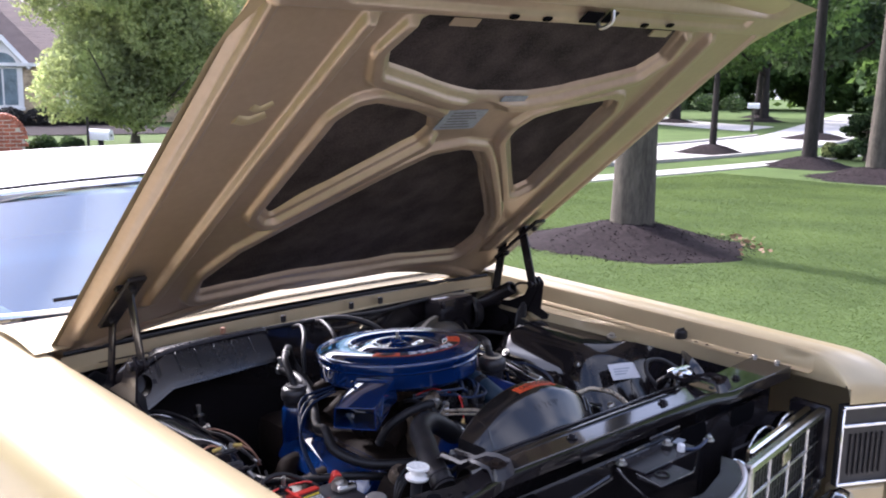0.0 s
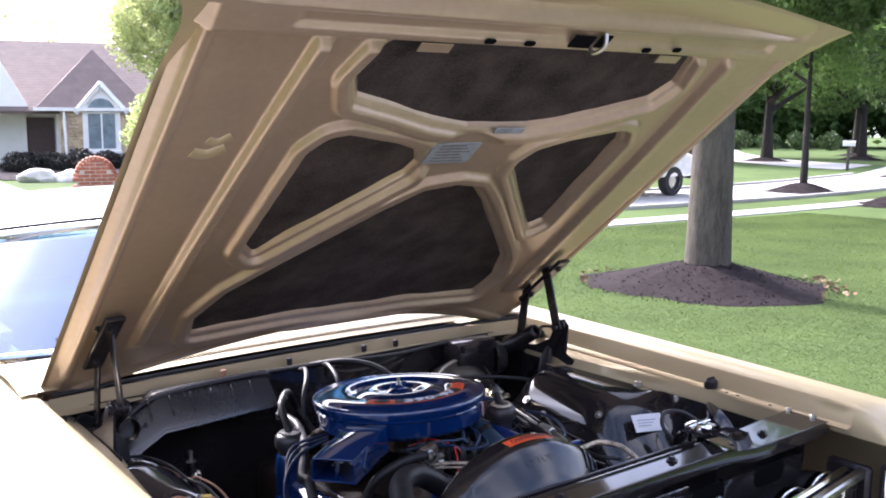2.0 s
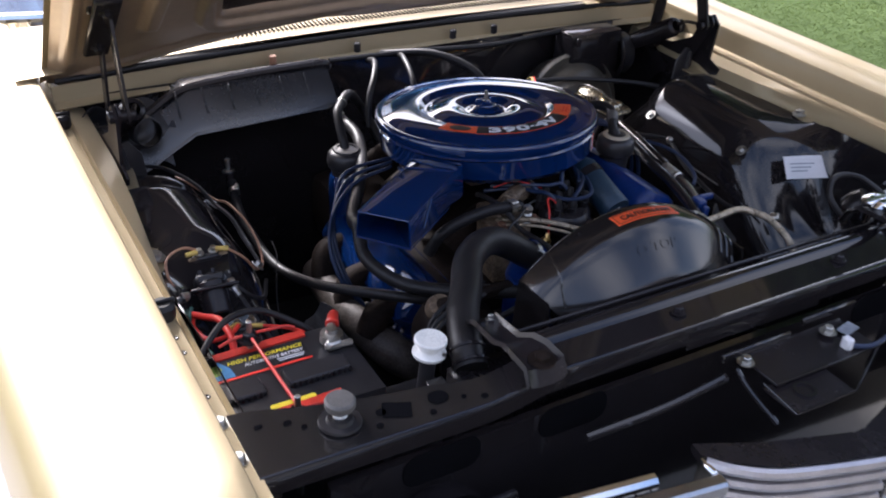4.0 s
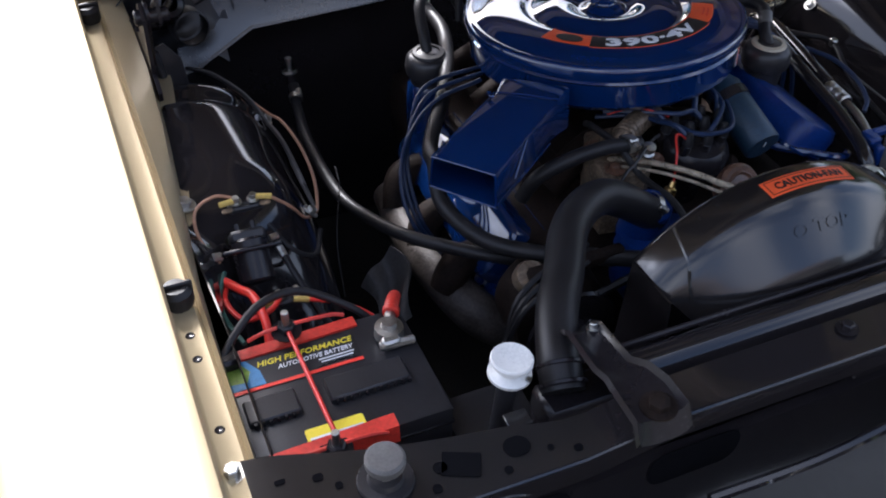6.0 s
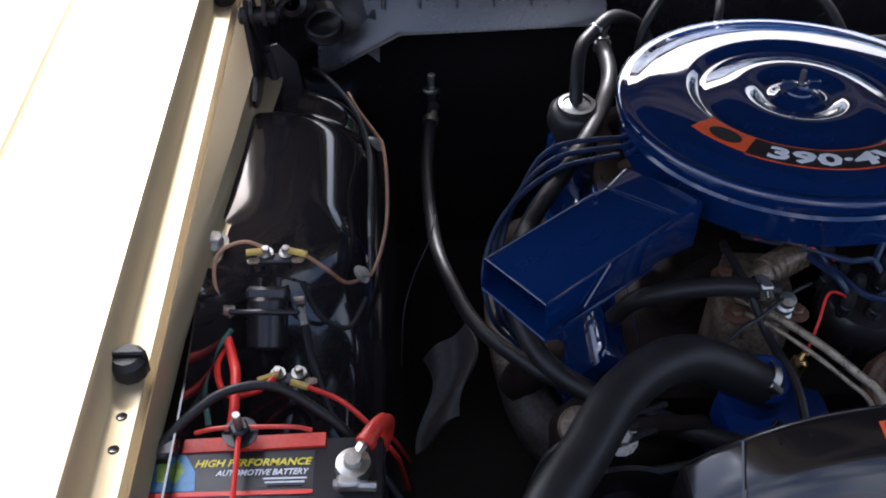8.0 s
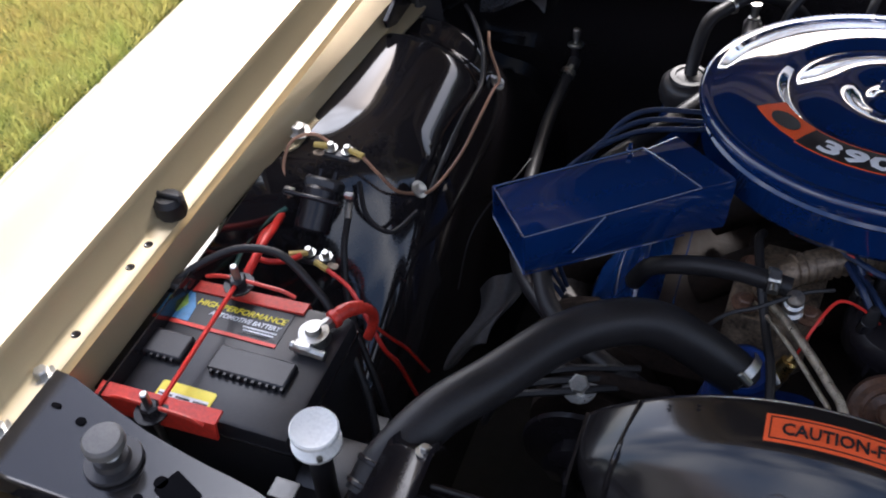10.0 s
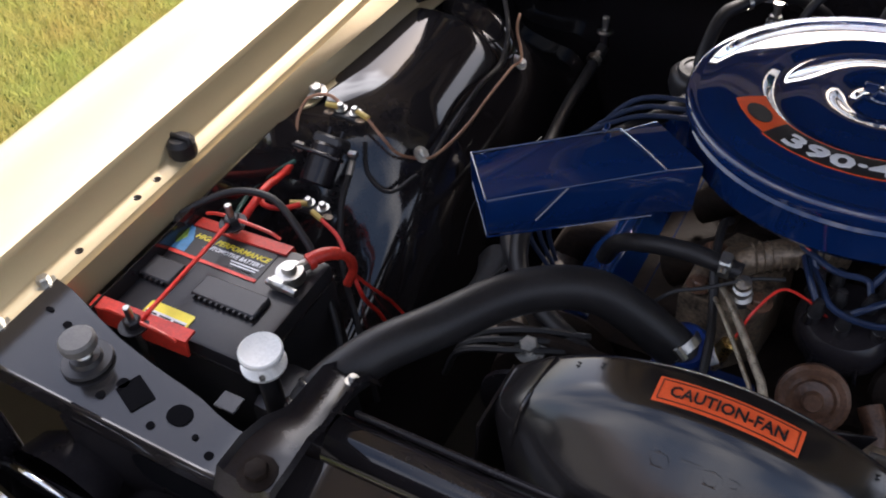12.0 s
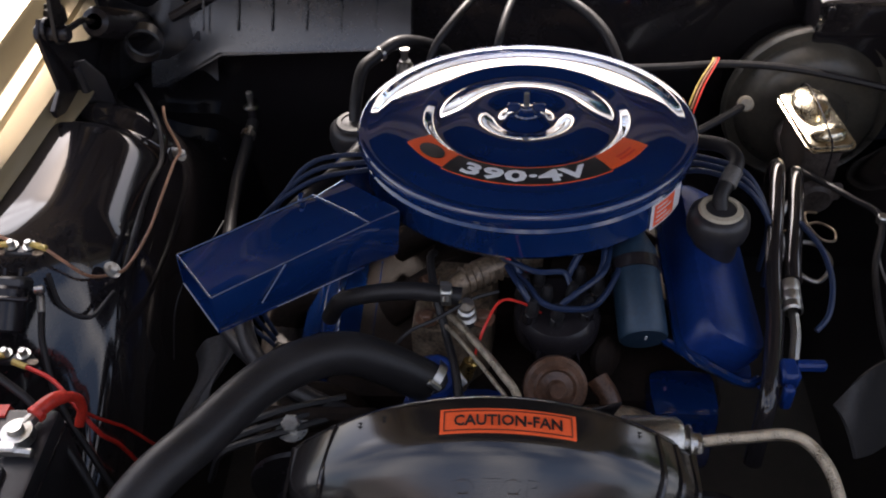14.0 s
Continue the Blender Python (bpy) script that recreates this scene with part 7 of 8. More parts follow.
part("trumpet", lathe([(0.012, 0.0), (0.016, 0.03), (0.03, 0.06), (0.05, 0.075), (0.052, 0.078), (0.03, 0.066), (0.012, 0.04)], frame_at((0.60, -0.46, 0.79), (0.3, -0.5, 0.6)), 28), BLACK, hn)
part("motor", lathe([(1e-5, -0.04), (0.03, -0.04), (0.034, -0.02), (0.03, 0.0), (0.012, 0.004)], frame_at((0.60, -0.46, 0.79), (0.3, -0.5, 0.6)), 24), BLACK_SATIN, hn)

# ---- nose: grille, lamps, latch, bumper ----
for side in (-1, 1):
    p0, p1 = Vector((XC + side * 0.222, -0.897, 0)), Vector((XC + side * 0.752, -0.808, 0))
    gr = part("grille", bmesh.new(), GRILLE_METAL, car, "chrome grille frame with dark mesh")
    bm = bmesh.new()
    along = lambda s, z, w=0.0: p0.lerp(p1, s) + Vector((side * 0.02 * w, -w, z - 0.006 - 0.018 * s))
    for a, b, r in ((along(0, 0.80), along(1, 0.80), 0.011), (along(0, 0.575), along(1, 0.575), 0.010), (along(0, 0.80), along(0, 0.575), 0.010), (along(1, 0.80), along(1, 0.575), 0.010)):
        box((2 * r, 2 * r, (b - a).length + 2 * r), (0, 0, (b - a).length / 2), frame_at(a, b - a), 0.004, bm)
    bmesh.ops.recalc_face_normals(bm, faces=bm.faces)
    bm.to_mesh(gr.data)
    bm.free()
    for k in range(1, 4):
        part("bar", rod(along(k / 4, 0.79), along(k / 4, 0.585), 0.0045, 8), GRILLE_METAL, gr)
    for z in (0.725, 0.65):
        part("bar", rod(along(0.02, z), along(0.98, z), 0.0045, 8), GRILLE_METAL, gr)
    # dark sheet added behind the mesh in place of the shade there
    part("added_shade_sheet", thicken(grid(lambda s, t: along(0.01 + 0.98 * s, 0.585 + 0.205 * t, -0.016), 8, 4), 0.002), BLACK_DULL, gr)
    for k in range(26):
        part("mesh_wire", box((0.002, 0.002, 0.205), (0, 0, 0), Matrix.Translation(along((k + 0.5) / 26, 0.688, -0.008)), 0), BLACK_DULL, gr)
    for k in range(9):
        a, b = along(0.01, 0.592 + 0.024 * k, -0.008), along(0.99, 0.592 + 0.024 * k, -0.008)
        part("mesh_wire", box((0.002, 0.002, (b - a).length), (0, 0, (b - a).length / 2), frame_at(a, b - a), 0), BLACK_DULL, gr)
    tr_ = part("grille_rail", bmesh.new(), CHROME, car, "bright upper grille moulding")
    bm = box((0.018, 0.030, 0.42), (0, 0, 0.23), frame_at(along(0.08, 0.800, -0.028), along(1, 0.8) - along(0, 0.8)), 0.005)
    bm.to_mesh(tr_.data)
    bm.free()
    if side > 0:
        part("badge", box((0.055, 0.004, 0.034), (0, 0, 0), Matrix.Translation(along(0.44, 0.762, 0.006)) @ Matrix.Rotation(math.atan2(p1.y - p0.y, p1.x - p0.x), 4, "Z"), 0.001), GOLD_ZINC, gr, "small bronze badge")
    for u in (0.515, 0.660):
        c = (XC + side * u, -0.765 + 0.01 * (u > 0.6), 0.698)
        hl = part("headlamp", lathe([(0.0765 + 0.0042 * math.cos(0.5236 * k), 0.0042 * math.sin(0.5236 * k) - 0.006) for k in range(12)], frame_at(c, (0, 1, 0)), 48, closed=True), CHROME, car, "round headlamp with chrome rim")
        part("lens", lathe([(1e-5, -0.018), (0.04, -0.014), (0.071, 0.0)], frame_at(c, (0, 1, 0)), 36), LENS, hl)
        part("bucket", lathe([(0.074, 0.014), (0.066, 0.05), (0.035, 0.08), (1e-5, 0.085)], frame_at(c, (0, 1, 0)), 32), BLACK_SATIN, hl)
    part("lamp_bracket", box((0.34, 0.012, 0.16), (XC + side * 0.58, -0.748, 0.66), bevel=0.004), BLACK_SATIN, car)
    part("filler_panel", box((0.03, 0.11, 0.20), (XC + side * 0.742, -0.775, 0.69), bevel=0.008), BLACK_SATIN, car)
# the pointed nose: a stack of chrome louvres in two faces
nose = part("nose_cap", bmesh.new(), BLACK_SATIN, car, "black-topped pointed nose panel")
bm = prism([(-0.190, -0.835), (-0.195, -0.862), (-0.120, -0.918), (0.018, -0.962), (0.040, -0.962), (0.160, -0.928), (0.235, -0.872), (0.230, -0.835), (0.150, -0.882), (0.038, -0.914), (0.020, -0.914), (-0.110, -0.872)], 0.806, I4, 0.0, None, 0.792)
bm.to_mesh(nose.data)
bm.free()
for k in range(13):
    z = 0.800 - 0.0195 * k
    line = [Vector(p) for p in ((-0.192, -0.865, z), (-0.168, -0.892, z), (-0.125, -0.921, z), (-0.055, -0.946, z), (0.020, -0.968, z))]
    part("louvre", tube(line, 0.0080, 8, None, 4), LOUVRE, nose)
    line = [Vector(p) for p in ((0.038, -0.968, z), (0.105, -0.952, z), (0.165, -0.930, z), (0.212, -0.900, z), (0.235, -0.872, z))]
    part("louvre", tube(line, 0.0080, 8, None, 4), LOUVRE, nose)
part("nose_core", prism([(-0.182, -0.84), (-0.160, -0.885), (-0.120, -0.912), (0.029, -0.956), (0.160, -0.922), (0.205, -0.893), (0.225, -0.84)], 0.66, I4, 0, None, 0.53), BLACK_SATIN, nose)
part("centre_crest", box((0.012, 0.010, 0.27), (0.029, -0.966, 0.672), bevel=0.003), BLACK_SATIN, nose)
for x in (-0.196, 0.240):
    part("edge_trim", box((0.010, 0.03, 0.25), (x, -0.872, 0.68), bevel=0.003), CHROME, nose)
lt = thing("hood_latch", (0.03, -0.77, 0.80), "black hood latch plate with bolts and wiring", "latch")
part("plate", box((0.20, 0.07, 0.004), (0.06, -0.79, 0.838), pose(0, 0, 0), 0.001), BLACK_SATIN, lt)
part("plate", box((0.11, 0.06, 0.004), (0.00, -0.845, 0.832), pose(0, 0, 0), 0.001), BLACK_SATIN, lt)
for p, q in (((-0.04, -0.755), (0.16, -0.755)), ((-0.04, -0.825), (0.055, -0.825)), ((-0.055, -0.876), (0.055, -0.876)), ((-0.055, -0.876), (-0.055, -0.815)), ((0.055, -0.876), (0.16, -0.825))):
    part("hem", rod((*p, 0.8405 if p[1] > -0.86 else 0.8345), (*q, 0.8405 if q[1] > -0.86 else 0.8345), 0.0016, 6), BLACK, lt)
part("ring", lathe([(0.012, 0), (0.016, 0), (0.016, 0.003), (0.012, 0.003)], pose(-0.008, -0.845, 0.834), 18, closed=True), BLACK, lt)
for x0, x1, y, z in ((-0.10, 0.16, -0.712, 0.846), (-0.07, 0.06, -0.752, 0.842), (0.09, 0.20, -0.745, 0.85)):
    part("rail", box((x1 - x0, 0.006, 0.014), ((x0 + x1) / 2, y, z), bevel=0.002), BLACK, lt)
for x, y in ((-0.014, -0.700), (0.127, -0.690), (-0.05, -0.775), (0.20, -0.82), (0.11, -0.775)):
    part("bolt", hexbolt((x, y, 0.846), (0, 0, 1), 0.007, 0.009), ZINC, lt)
part("white_tag", box((0.032, 0.018, 0.002), (-0.022, -0.795, 0.846), pose(0, 0, 0, 0, 0, 12), 0), ALU_DECAL, lt, "pale grey tag")
part("pale_clip", box((0.012, 0.016, 0.020), (0.112, -0.808, 0.848), bevel=0.003), PAPER, lt)
part("blue_wire", tube([(0.115, -0.812, 0.845), (0.15, -0.823, 0.842), (0.19, -0.82, 0.848), (0.21, -0.815, 0.855)], 0.0035, 8), BLUE_WIRE, lt)
part("prop", tube([(-0.065, -0.775, 0.84), (-0.06, -0.80, 0.82), (-0.045, -0.845, 0.79)], 0.004, 8), BLACK, lt)
part("cross_tube", tube([(-0.30, -0.76, 0.80), (-0.18, -0.768, 0.81), (-0.07, -0.765, 0.82)], 0.006, 8), BLACK, lt)
bp = part("bumper", bmesh.new(), CHROME, car, "chrome front bumper following the pointed nose")
bm = bmesh.new()
BL = [(-0.93, -0.76), (-0.90, -0.83), (-0.75, -0.872), (-0.45, -0.918), (-0.22, -0.955), (-0.12, -1.0), (0.03, -1.035), (0.17, -1.0), (0.26, -0.955), (0.50, -0.918), (0.80, -0.872), (0.95, -0.83), (0.98, -0.76)]
BP = [(0.035, 0.566), (0.012, 0.574), (-0.012, 0.562), (-0.03, 0.525), (-0.035, 0.48), (-0.025, 0.43), (0.0, 0.40), (0.03, 0.39)]
cl = curve_points([(x, y, 0) for x, y in BL], 6)
rows = [[bm.verts.new((p.x, p.y + dy, z)) for dy, z in BP] for p in cl]
for a, b in zip(rows, rows[1:]):
    for k in range(len(BP) - 1):
        bm.faces.new((a[k], a[k + 1], b[k + 1], b[k]))
bmesh.ops.recalc_face_normals(bm, faces=bm.faces)
bm.to_mesh(bp.data)
bm.free()
bp.data.shade_smooth()
part("valance", thicken(grid(lambda s, t: Vector((XC - 0.75 + 1.5 * s, -0.90 + 0.05 * abs(2 * s - 1), 0.33 + 0.24 * t)), 10, 2), 0.003), BLACK_SATIN, car)

# ---- trees, mulch and everything beyond the car ----
def mulch(x, y, r, h, seed, name="mulch_bed"):
    rng = np.random.default_rng(seed)
    g = gz(x, y)
    bm = bmesh.new()
    n, m = 40, 12
    rings = []
    for j in range(m + 1):
        q = j / m
        row = []
        for k in range(n):
            a = 6.28318 * k / n
            rr = r * q * (1 + 0.06 * math.sin(3 * a + seed) + 0.04 * math.sin(7 * a))
            px, py = x + rr * math.cos(a), y + rr * math.sin(a)
            row.append(bm.verts.new((px, py, gz(px, py) + h * (math.cos(3.14159 * q) * 0.5 + 0.5) - 0.03 * (q > 0.99) + 0.03 * (rng.random() - 0.5) * (0.15 < q < 0.97))))
        rings.append(row)
    for a, b in zip(rings[1:], rings[2:]):
        for k in range(n):
            bm.faces.new((a[k], a[(k + 1) % n], b[(k + 1) % n], b[k]))
    bm.faces.new(rings[1])
    bmesh.ops.delete(bm, geom=[v for v in bm.verts if not v.link_faces], context="VERTS")
    ob = solid(name, bm, MULCH, "dark bark mulch mounded round a tree trunk", "mulch bed", "mulch beds")
    # loose chips
    cnt = int(3200 * min(1.0, r / 1.6))
    a = rng.uniform(0, 6.283, cnt)
    q = np.sqrt(rng.uniform(0.02, 1.0, cnt))
    px, py = x + r * q * np.cos(a), y + r * q * np.sin(a)
    pz = np.array([gz(u, v) for u, v in zip(px, py)]) + h * (np.cos(np.pi * q) * 0.5 + 0.5) + 0.006
    d = rng.normal(size=(cnt, 3)) * (1, 1, 0.3)
    d /= np.linalg.norm(d, axis=1)[:, None]
    e = np.cross(d, rng.normal(size=(cnt, 3)) * (0.35, 0.35, 1))
    e /= np.linalg.norm(e, axis=1)[:, None]
    c = np.stack([px, py, pz], 1)
    quads = np.stack([c - d * 0.015, c - e * 0.006, c + d * 0.015, c + e * 0.006], 1).reshape(-1, 3)
    chips = new("mulch_chips", leaf_mesh("mulch_chips", quads, MULCH))
    tagged(chips, "loose dark bark chips on the mulch", "mulch", kind="stuff")


def tree(x, y, r0, h, crown, leaves, material, label, seed, bare=2.4, lean=0.0, leaf=0.12, clumps=6, low=0.25, bark=None):
    g = gz(x, y) - 0.05
    rng = np.random.default_rng(seed)
    t = thing("tree", (x, y, g), label, "tree", "street trees")
    bm = bmesh.new()
    pts = [(x, y, g), (x + 0.01, y, g + 0.25), (x + lean * 0.3, y, g + bare * 0.5), (x + lean, y + 0.02, g + bare), (x + lean * 1.4, y, g + h * 0.75)]
    tube(pts, lambda s: r0 * (1.35 - 0.35 * min(1, s / 0.1)) * (1 - 0.75 * s), 16, bm, 5)
    for k in range(7):
        a = rng.uniform(0, 6.283)
        z = g + bare * (0.95 + 0.12 * k)
        b0 = Vector((x + lean, y, min(z, g + h * 0.7)))
        d = Vector((math.cos(a), math.sin(a), 0.55))
        L = crown * rng.uniform(0.5, 0.85)
        tube([b0, b0 + d * L * 0.5 + Vector((0, 0, 0.1)), b0 + d * L + Vector((0, 0, 0.35))], lambda s: r0 * 0.42 * (1 - 0.8 * s), 8, bm, 4)
    part("trunk", bm, bark or BARK, t, "dark furrowed trunk" if bark else "grey furrowed trunk")
    qs = []
    for k in range(clumps):
        a, rr = rng.uniform(0, 6.283), crown * rng.uniform(0.15, 0.6)
        c = (x + lean + rr * math.cos(a), y + rr * math.sin(a), g + bare + (h - bare) * rng.uniform(low, 0.8))
        qs.append(leafball(leaves // clumps, c, crown * rng.uniform(0.5, 0.75) * (1.0 if clumps < 7 else 0.72), leaf, seed * 10 + k, 0.75))
    loose("crown", leaf_mesh("crown", np.concatenate(qs), material), t, "loose leafy crown with gaps")
    return t


mulch(6.62, 4.06, 1.28, 0.24, 1)
tree(6.62, 4.06, 0.285, 12.0, 5.2, 42000, LEAF, "tall shade tree with a straight grey trunk", 11, 4.8, 0.0, 0.15, 14, 0.22)
mulch(21.6, 12.4, 1.1, 0.26, 2)
tree(21.6, 12.4, 0.13, 7.5, 3.2, 22000, LEAF, "street tree with a slim dark trunk", 12, 3.0, 0.0, 0.09, bark=BARK_DARK)
mulch(19.3, 8.5, 1.15, 0.25, 3)
tree(19.3, 8.5, 0.21, 9.5, 3.8, 16000, LEAF, "street tree with a dark trunk on mulch", 13, 4.6, 0.0, 0.095, bark=BARK_DARK)
mulch(17.3, 6.1, 1.4, 0.25, 4)
tree(17.3, 6.1, 0.28, 9.5, 3.8, 16000, LEAF, "shade tree with a pale grey trunk on mulch", 14, 4.8, 0.05, 0.095)
for k, (x, y, r, h, c) in enumerate(((34.0, 15.5, 0.2, 7.5, 3.4), (46, 30, 0.45, 10, 5.5), (56, 30, 0.4, 10, 5.5), (40, 31, 0.3, 9, 4.5), (66, 36, 0.5, 12, 6.5), (52, 40, 0.5, 12, 6.5), (38, 40, 0.5, 12, 6.0), (76, 30, 0.5, 12, 6.5), (63, 22, 0.4, 10, 5.0))):
    tree(x, y, r, h, c, 11000, LEAF if k % 3 else LEAF_DARK, "broad shade tree on the far lawn", 30 + k, h * 0.30, 0.0, 0.17, bark=BARK_DARK)
    mulch(x, y, 1.6, 0.25, 50 + k)
# pale maple in front of the house opposite
tree(9.9, 22.5, 0.14, 6.6, 3.7, 90000, LEAF_PALE, "pale green young maple before the house", 21, 0.35, 0.0, 0.062, 20, 0.16)
# far woods as one mass, and pale tree tops behind the house
rng = np.random.default_rng(5)
qs = []
for k in range(70):
    a = radians(22 + 75 * k / 69)
    d = 112 + 30 * rng.random()
    cx, cy = d * math.sin(a), d * math.cos(a)
    qs.append(leafball(2600, (cx, cy, gz(cx, cy) + 5.0 + 4 * rng.random()), 8.5, 0.55, 100 + k, 0.95))
tagged(new("far_woods", leaf_mesh("far_woods", np.concatenate(qs), LEAF)), "dense dark green woods beyond the lawns", "woods", kind="stuff")
qs = []
for k in range(9):
    cx, cy = 2 + 7.5 * k + 3 * rng.random(), 66 + 10 * rng.random()
    qs.append(leafball(1300, (cx, cy, gz(cx, cy) + 6.0 + 3.5 * rng.random()), 4.4, 0.16, 200 + k, 1.0))
tagged(new("far_treetops", leaf_mesh("far_treetops", np.concatenate(qs), LEAF_PALE)), "airy pale tree tops beyond the house roof", "trees", kind="stuff")
qs = [leafball(900, (cx, cy, gz(cx, cy) + 0.9), 1.5, 0.12, 300 + k, 0.7) for k, (cx, cy) in enumerate([(64 + 2.6 * j, 62 - 1.6 * j) for j in range(9)])]
tagged(new("far_hedge", leaf_mesh("far_hedge", np.concatenate(qs), LEAF_DARK)), "low dark hedge on the far lawn", "hedge", kind="stuff")

# mailbox across the street
def mailbox(x, y, white, label, drop=0.0):
    g = gz(x, y) - drop
    mb = thing("mailbox", (x, y, g), label, "mailbox", "mailboxes")
    part("post", box((0.10, 0.10, 1.1), (x, y, g + 0.52), bevel=0.01), BARK if white else BLACK_SATIN, mb)
    m = pose(x, y, g + 1.05, 0, 0, 35)
    bm = prism([(-0.10, 0), (0.10, 0), (0.10, 0.12), (0.085, 0.18), (0.05, 0.215), (0, 0.23), (-0.05, 0.215), (-0.085, 0.18), (-0.10, 0.12)], 0.25, m @ pose(0, 0, 0, 90, 0, 0), 0.0, None, -0.25)
    part("box", bm, SUV_PAINT, mb, "white metal mailbox")
    part("number_bars", box((0.07, 0.004, 0.05), (0, -0.253, 0.10), m, 0), INK, mb)
    part("flag", box((0.008, 0.12, 0.04), (0.105, 0.0, 0.17), m, 0.001), INK_RED, mb)


mailbox(37.5, 20.3, True, "white mailbox on a wooden post by the kerb")
mailbox(7.28, 18.6, False, "white mailbox on a short post beside a thin black post", 0.72)
lp = thing("marker_post", (7.0, 18.6, gz(7.0, 18.6)), "thin black post at the kerb", "post")
part("pole", rod((7.0, 18.6, gz(7.0, 18.6) - 0.05), (7.0, 18.6, gz(7.0, 18.6) + 0.82), 0.03, 10), BLACK_SATIN, lp)

# arched brick pillar
PB = (5.25, 18.6)
PG = gz(*PB)
pillar = thing("brick_pillar", (PB[0], PB[1], PG), "red brick garden pillar with an arched top", "brick pillar")
PM = pose(PB[0], PB[1], PG, 0, 0, -16)


def in_arch(x, z, w=0.40, h=0.42):
    return abs(x) < w if z < h else x * x + (z - h) ** 2 * 0.75 < w * w


core = [(-0.385, -0.05), (0.385, -0.05), (0.385, 0.40)] + [(0.385 * math.cos(radians(a)), 0.40 + 0.44 * math.sin(radians(a))) for a in range(10, 180, 10)] + [(-0.385, 0.40)]
part("mortar_core", prism(core, 0.175, PM @ pose(0, 0, 0, 90, 0, 0), 0.0, None, -0.175), MORTAR, pillar)
brick_me = mesh_of("brick", box((0.215, 0.10, 0.062), bevel=0.005), BRICK)
for row in range(11):
    z = 0.035 + 0.077 * row
    for j in range(-2, 3):
        x = (j + 0.5 * (row % 2)) * 0.228
        for dy in (-0.135, 0.135):
            if in_arch(abs(x) + 0.09, z, 0.44):
                ob = new("brick", brick_me)
                ob.parent = pillar
                ob.matrix_parent_inverse = Matrix.Translation(-pillar.location)
                ob.matrix_basis = PM @ Matrix.Translation((x, dy, z))
ring_me = mesh_of("arch_brick", box((0.10, 0.37, 0.062), bevel=0.005), BRICK)
for k in range(17):
    a = radians(4 + 172 * k / 16)
    ob = new("arch_brick", ring_me)
    ob.parent = pillar
    ob.matrix_parent_inverse = Matrix.Translation(-pillar.location)
    ob.matrix_basis = PM @ Matrix.Translation((0.395 * math.cos(a), 0, 0.40 + 0.45 * math.sin(a))) @ Matrix.Rotation(-a, 4, "Y")

# bushes and boulders along the drive of the house
def bush(x, y, r, material, seed, label, squash=0.7):
    b = thing("bush", (x, y, gz(x, y)), label, "bush", "bushes")
    loose("leaves", leaf_mesh("leaves", leafball(2600, (x, y, gz(x, y) + r * squash * 0.7), r * 1.15, 0.045, seed, squash), material), b)
    part("stems", tube([(x, y, gz(x, y) - 0.03), (x + 0.05, y, gz(x, y) + r * 0.5)], 0.04, 6), BARK, b)


for k, (x, y, r) in enumerate(((7.0, 31.4, 0.60), (8.1, 31.9, 0.58), (9.2, 32.4, 0.62), (10.3, 33.0, 0.60), (11.3, 33.2, 0.56), (12.3, 33.3, 0.58), (13.5, 33.6, 0.6), (14.6, 33.9, 0.6))):
    bush(x, y, r, HEDGE, 400 + k, "clipped dark foundation shrub before the house")
for k, (x, y, r) in enumerate(((6.15, 18.9, 0.34), (6.9, 19.3, 0.30), (5.9, 20.0, 0.3))):
    bush(x, y, r, LEAF_DARK, 420 + k, "low round green shrub near the pillar")


def conifer(x, y, h, seed, label):
    """A low dark evergreen: a short stem and tiers of drooping boughs."""
    g = gz(x, y)
    rng = np.random.default_rng(seed)
    c = thing("evergreen", (x, y, g), label, "shrub")
    bm = tube([(x, y, g - 0.05), (x + 0.02, y, g + h * 0.5), (x, y, g + h * 0.92)], lambda s: 0.07 * (1 - 0.8 * s), 8)
    qs = []
    for k in range(34):
        f = (k + 0.5) / 34
        a, reach = rng.uniform(0, 6.283), h * 0.62 * (1 - f) ** 0.8 * rng.uniform(0.55, 1.05) + 0.1
        d = Vector((math.cos(a), math.sin(a), 0))
        root = Vector((x, y, g + h * (0.08 + 0.85 * f)))
        tip = root + d * reach + Vector((0, 0, -0.12 * reach))
        tube([root, root.lerp(tip, 0.5) + Vector((0, 0, 0.05)), tip], lambda s: 0.018 * (1 - 0.8 * s), 5, bm, 3)
        for j in range(3):
            qs.append(leafball(170, tuple(root.lerp(tip, 0.45 + 0.28 * j)), 0.17 + 0.05 * rng.random(), 0.05, seed * 100 + 3 * k + j, 0.45))
    part("stem", bm, BARK, c)
    loose("needles", leaf_mesh("needles", np.concatenate(qs), LEAF_DARK), c, "dark drooping evergreen boughs")


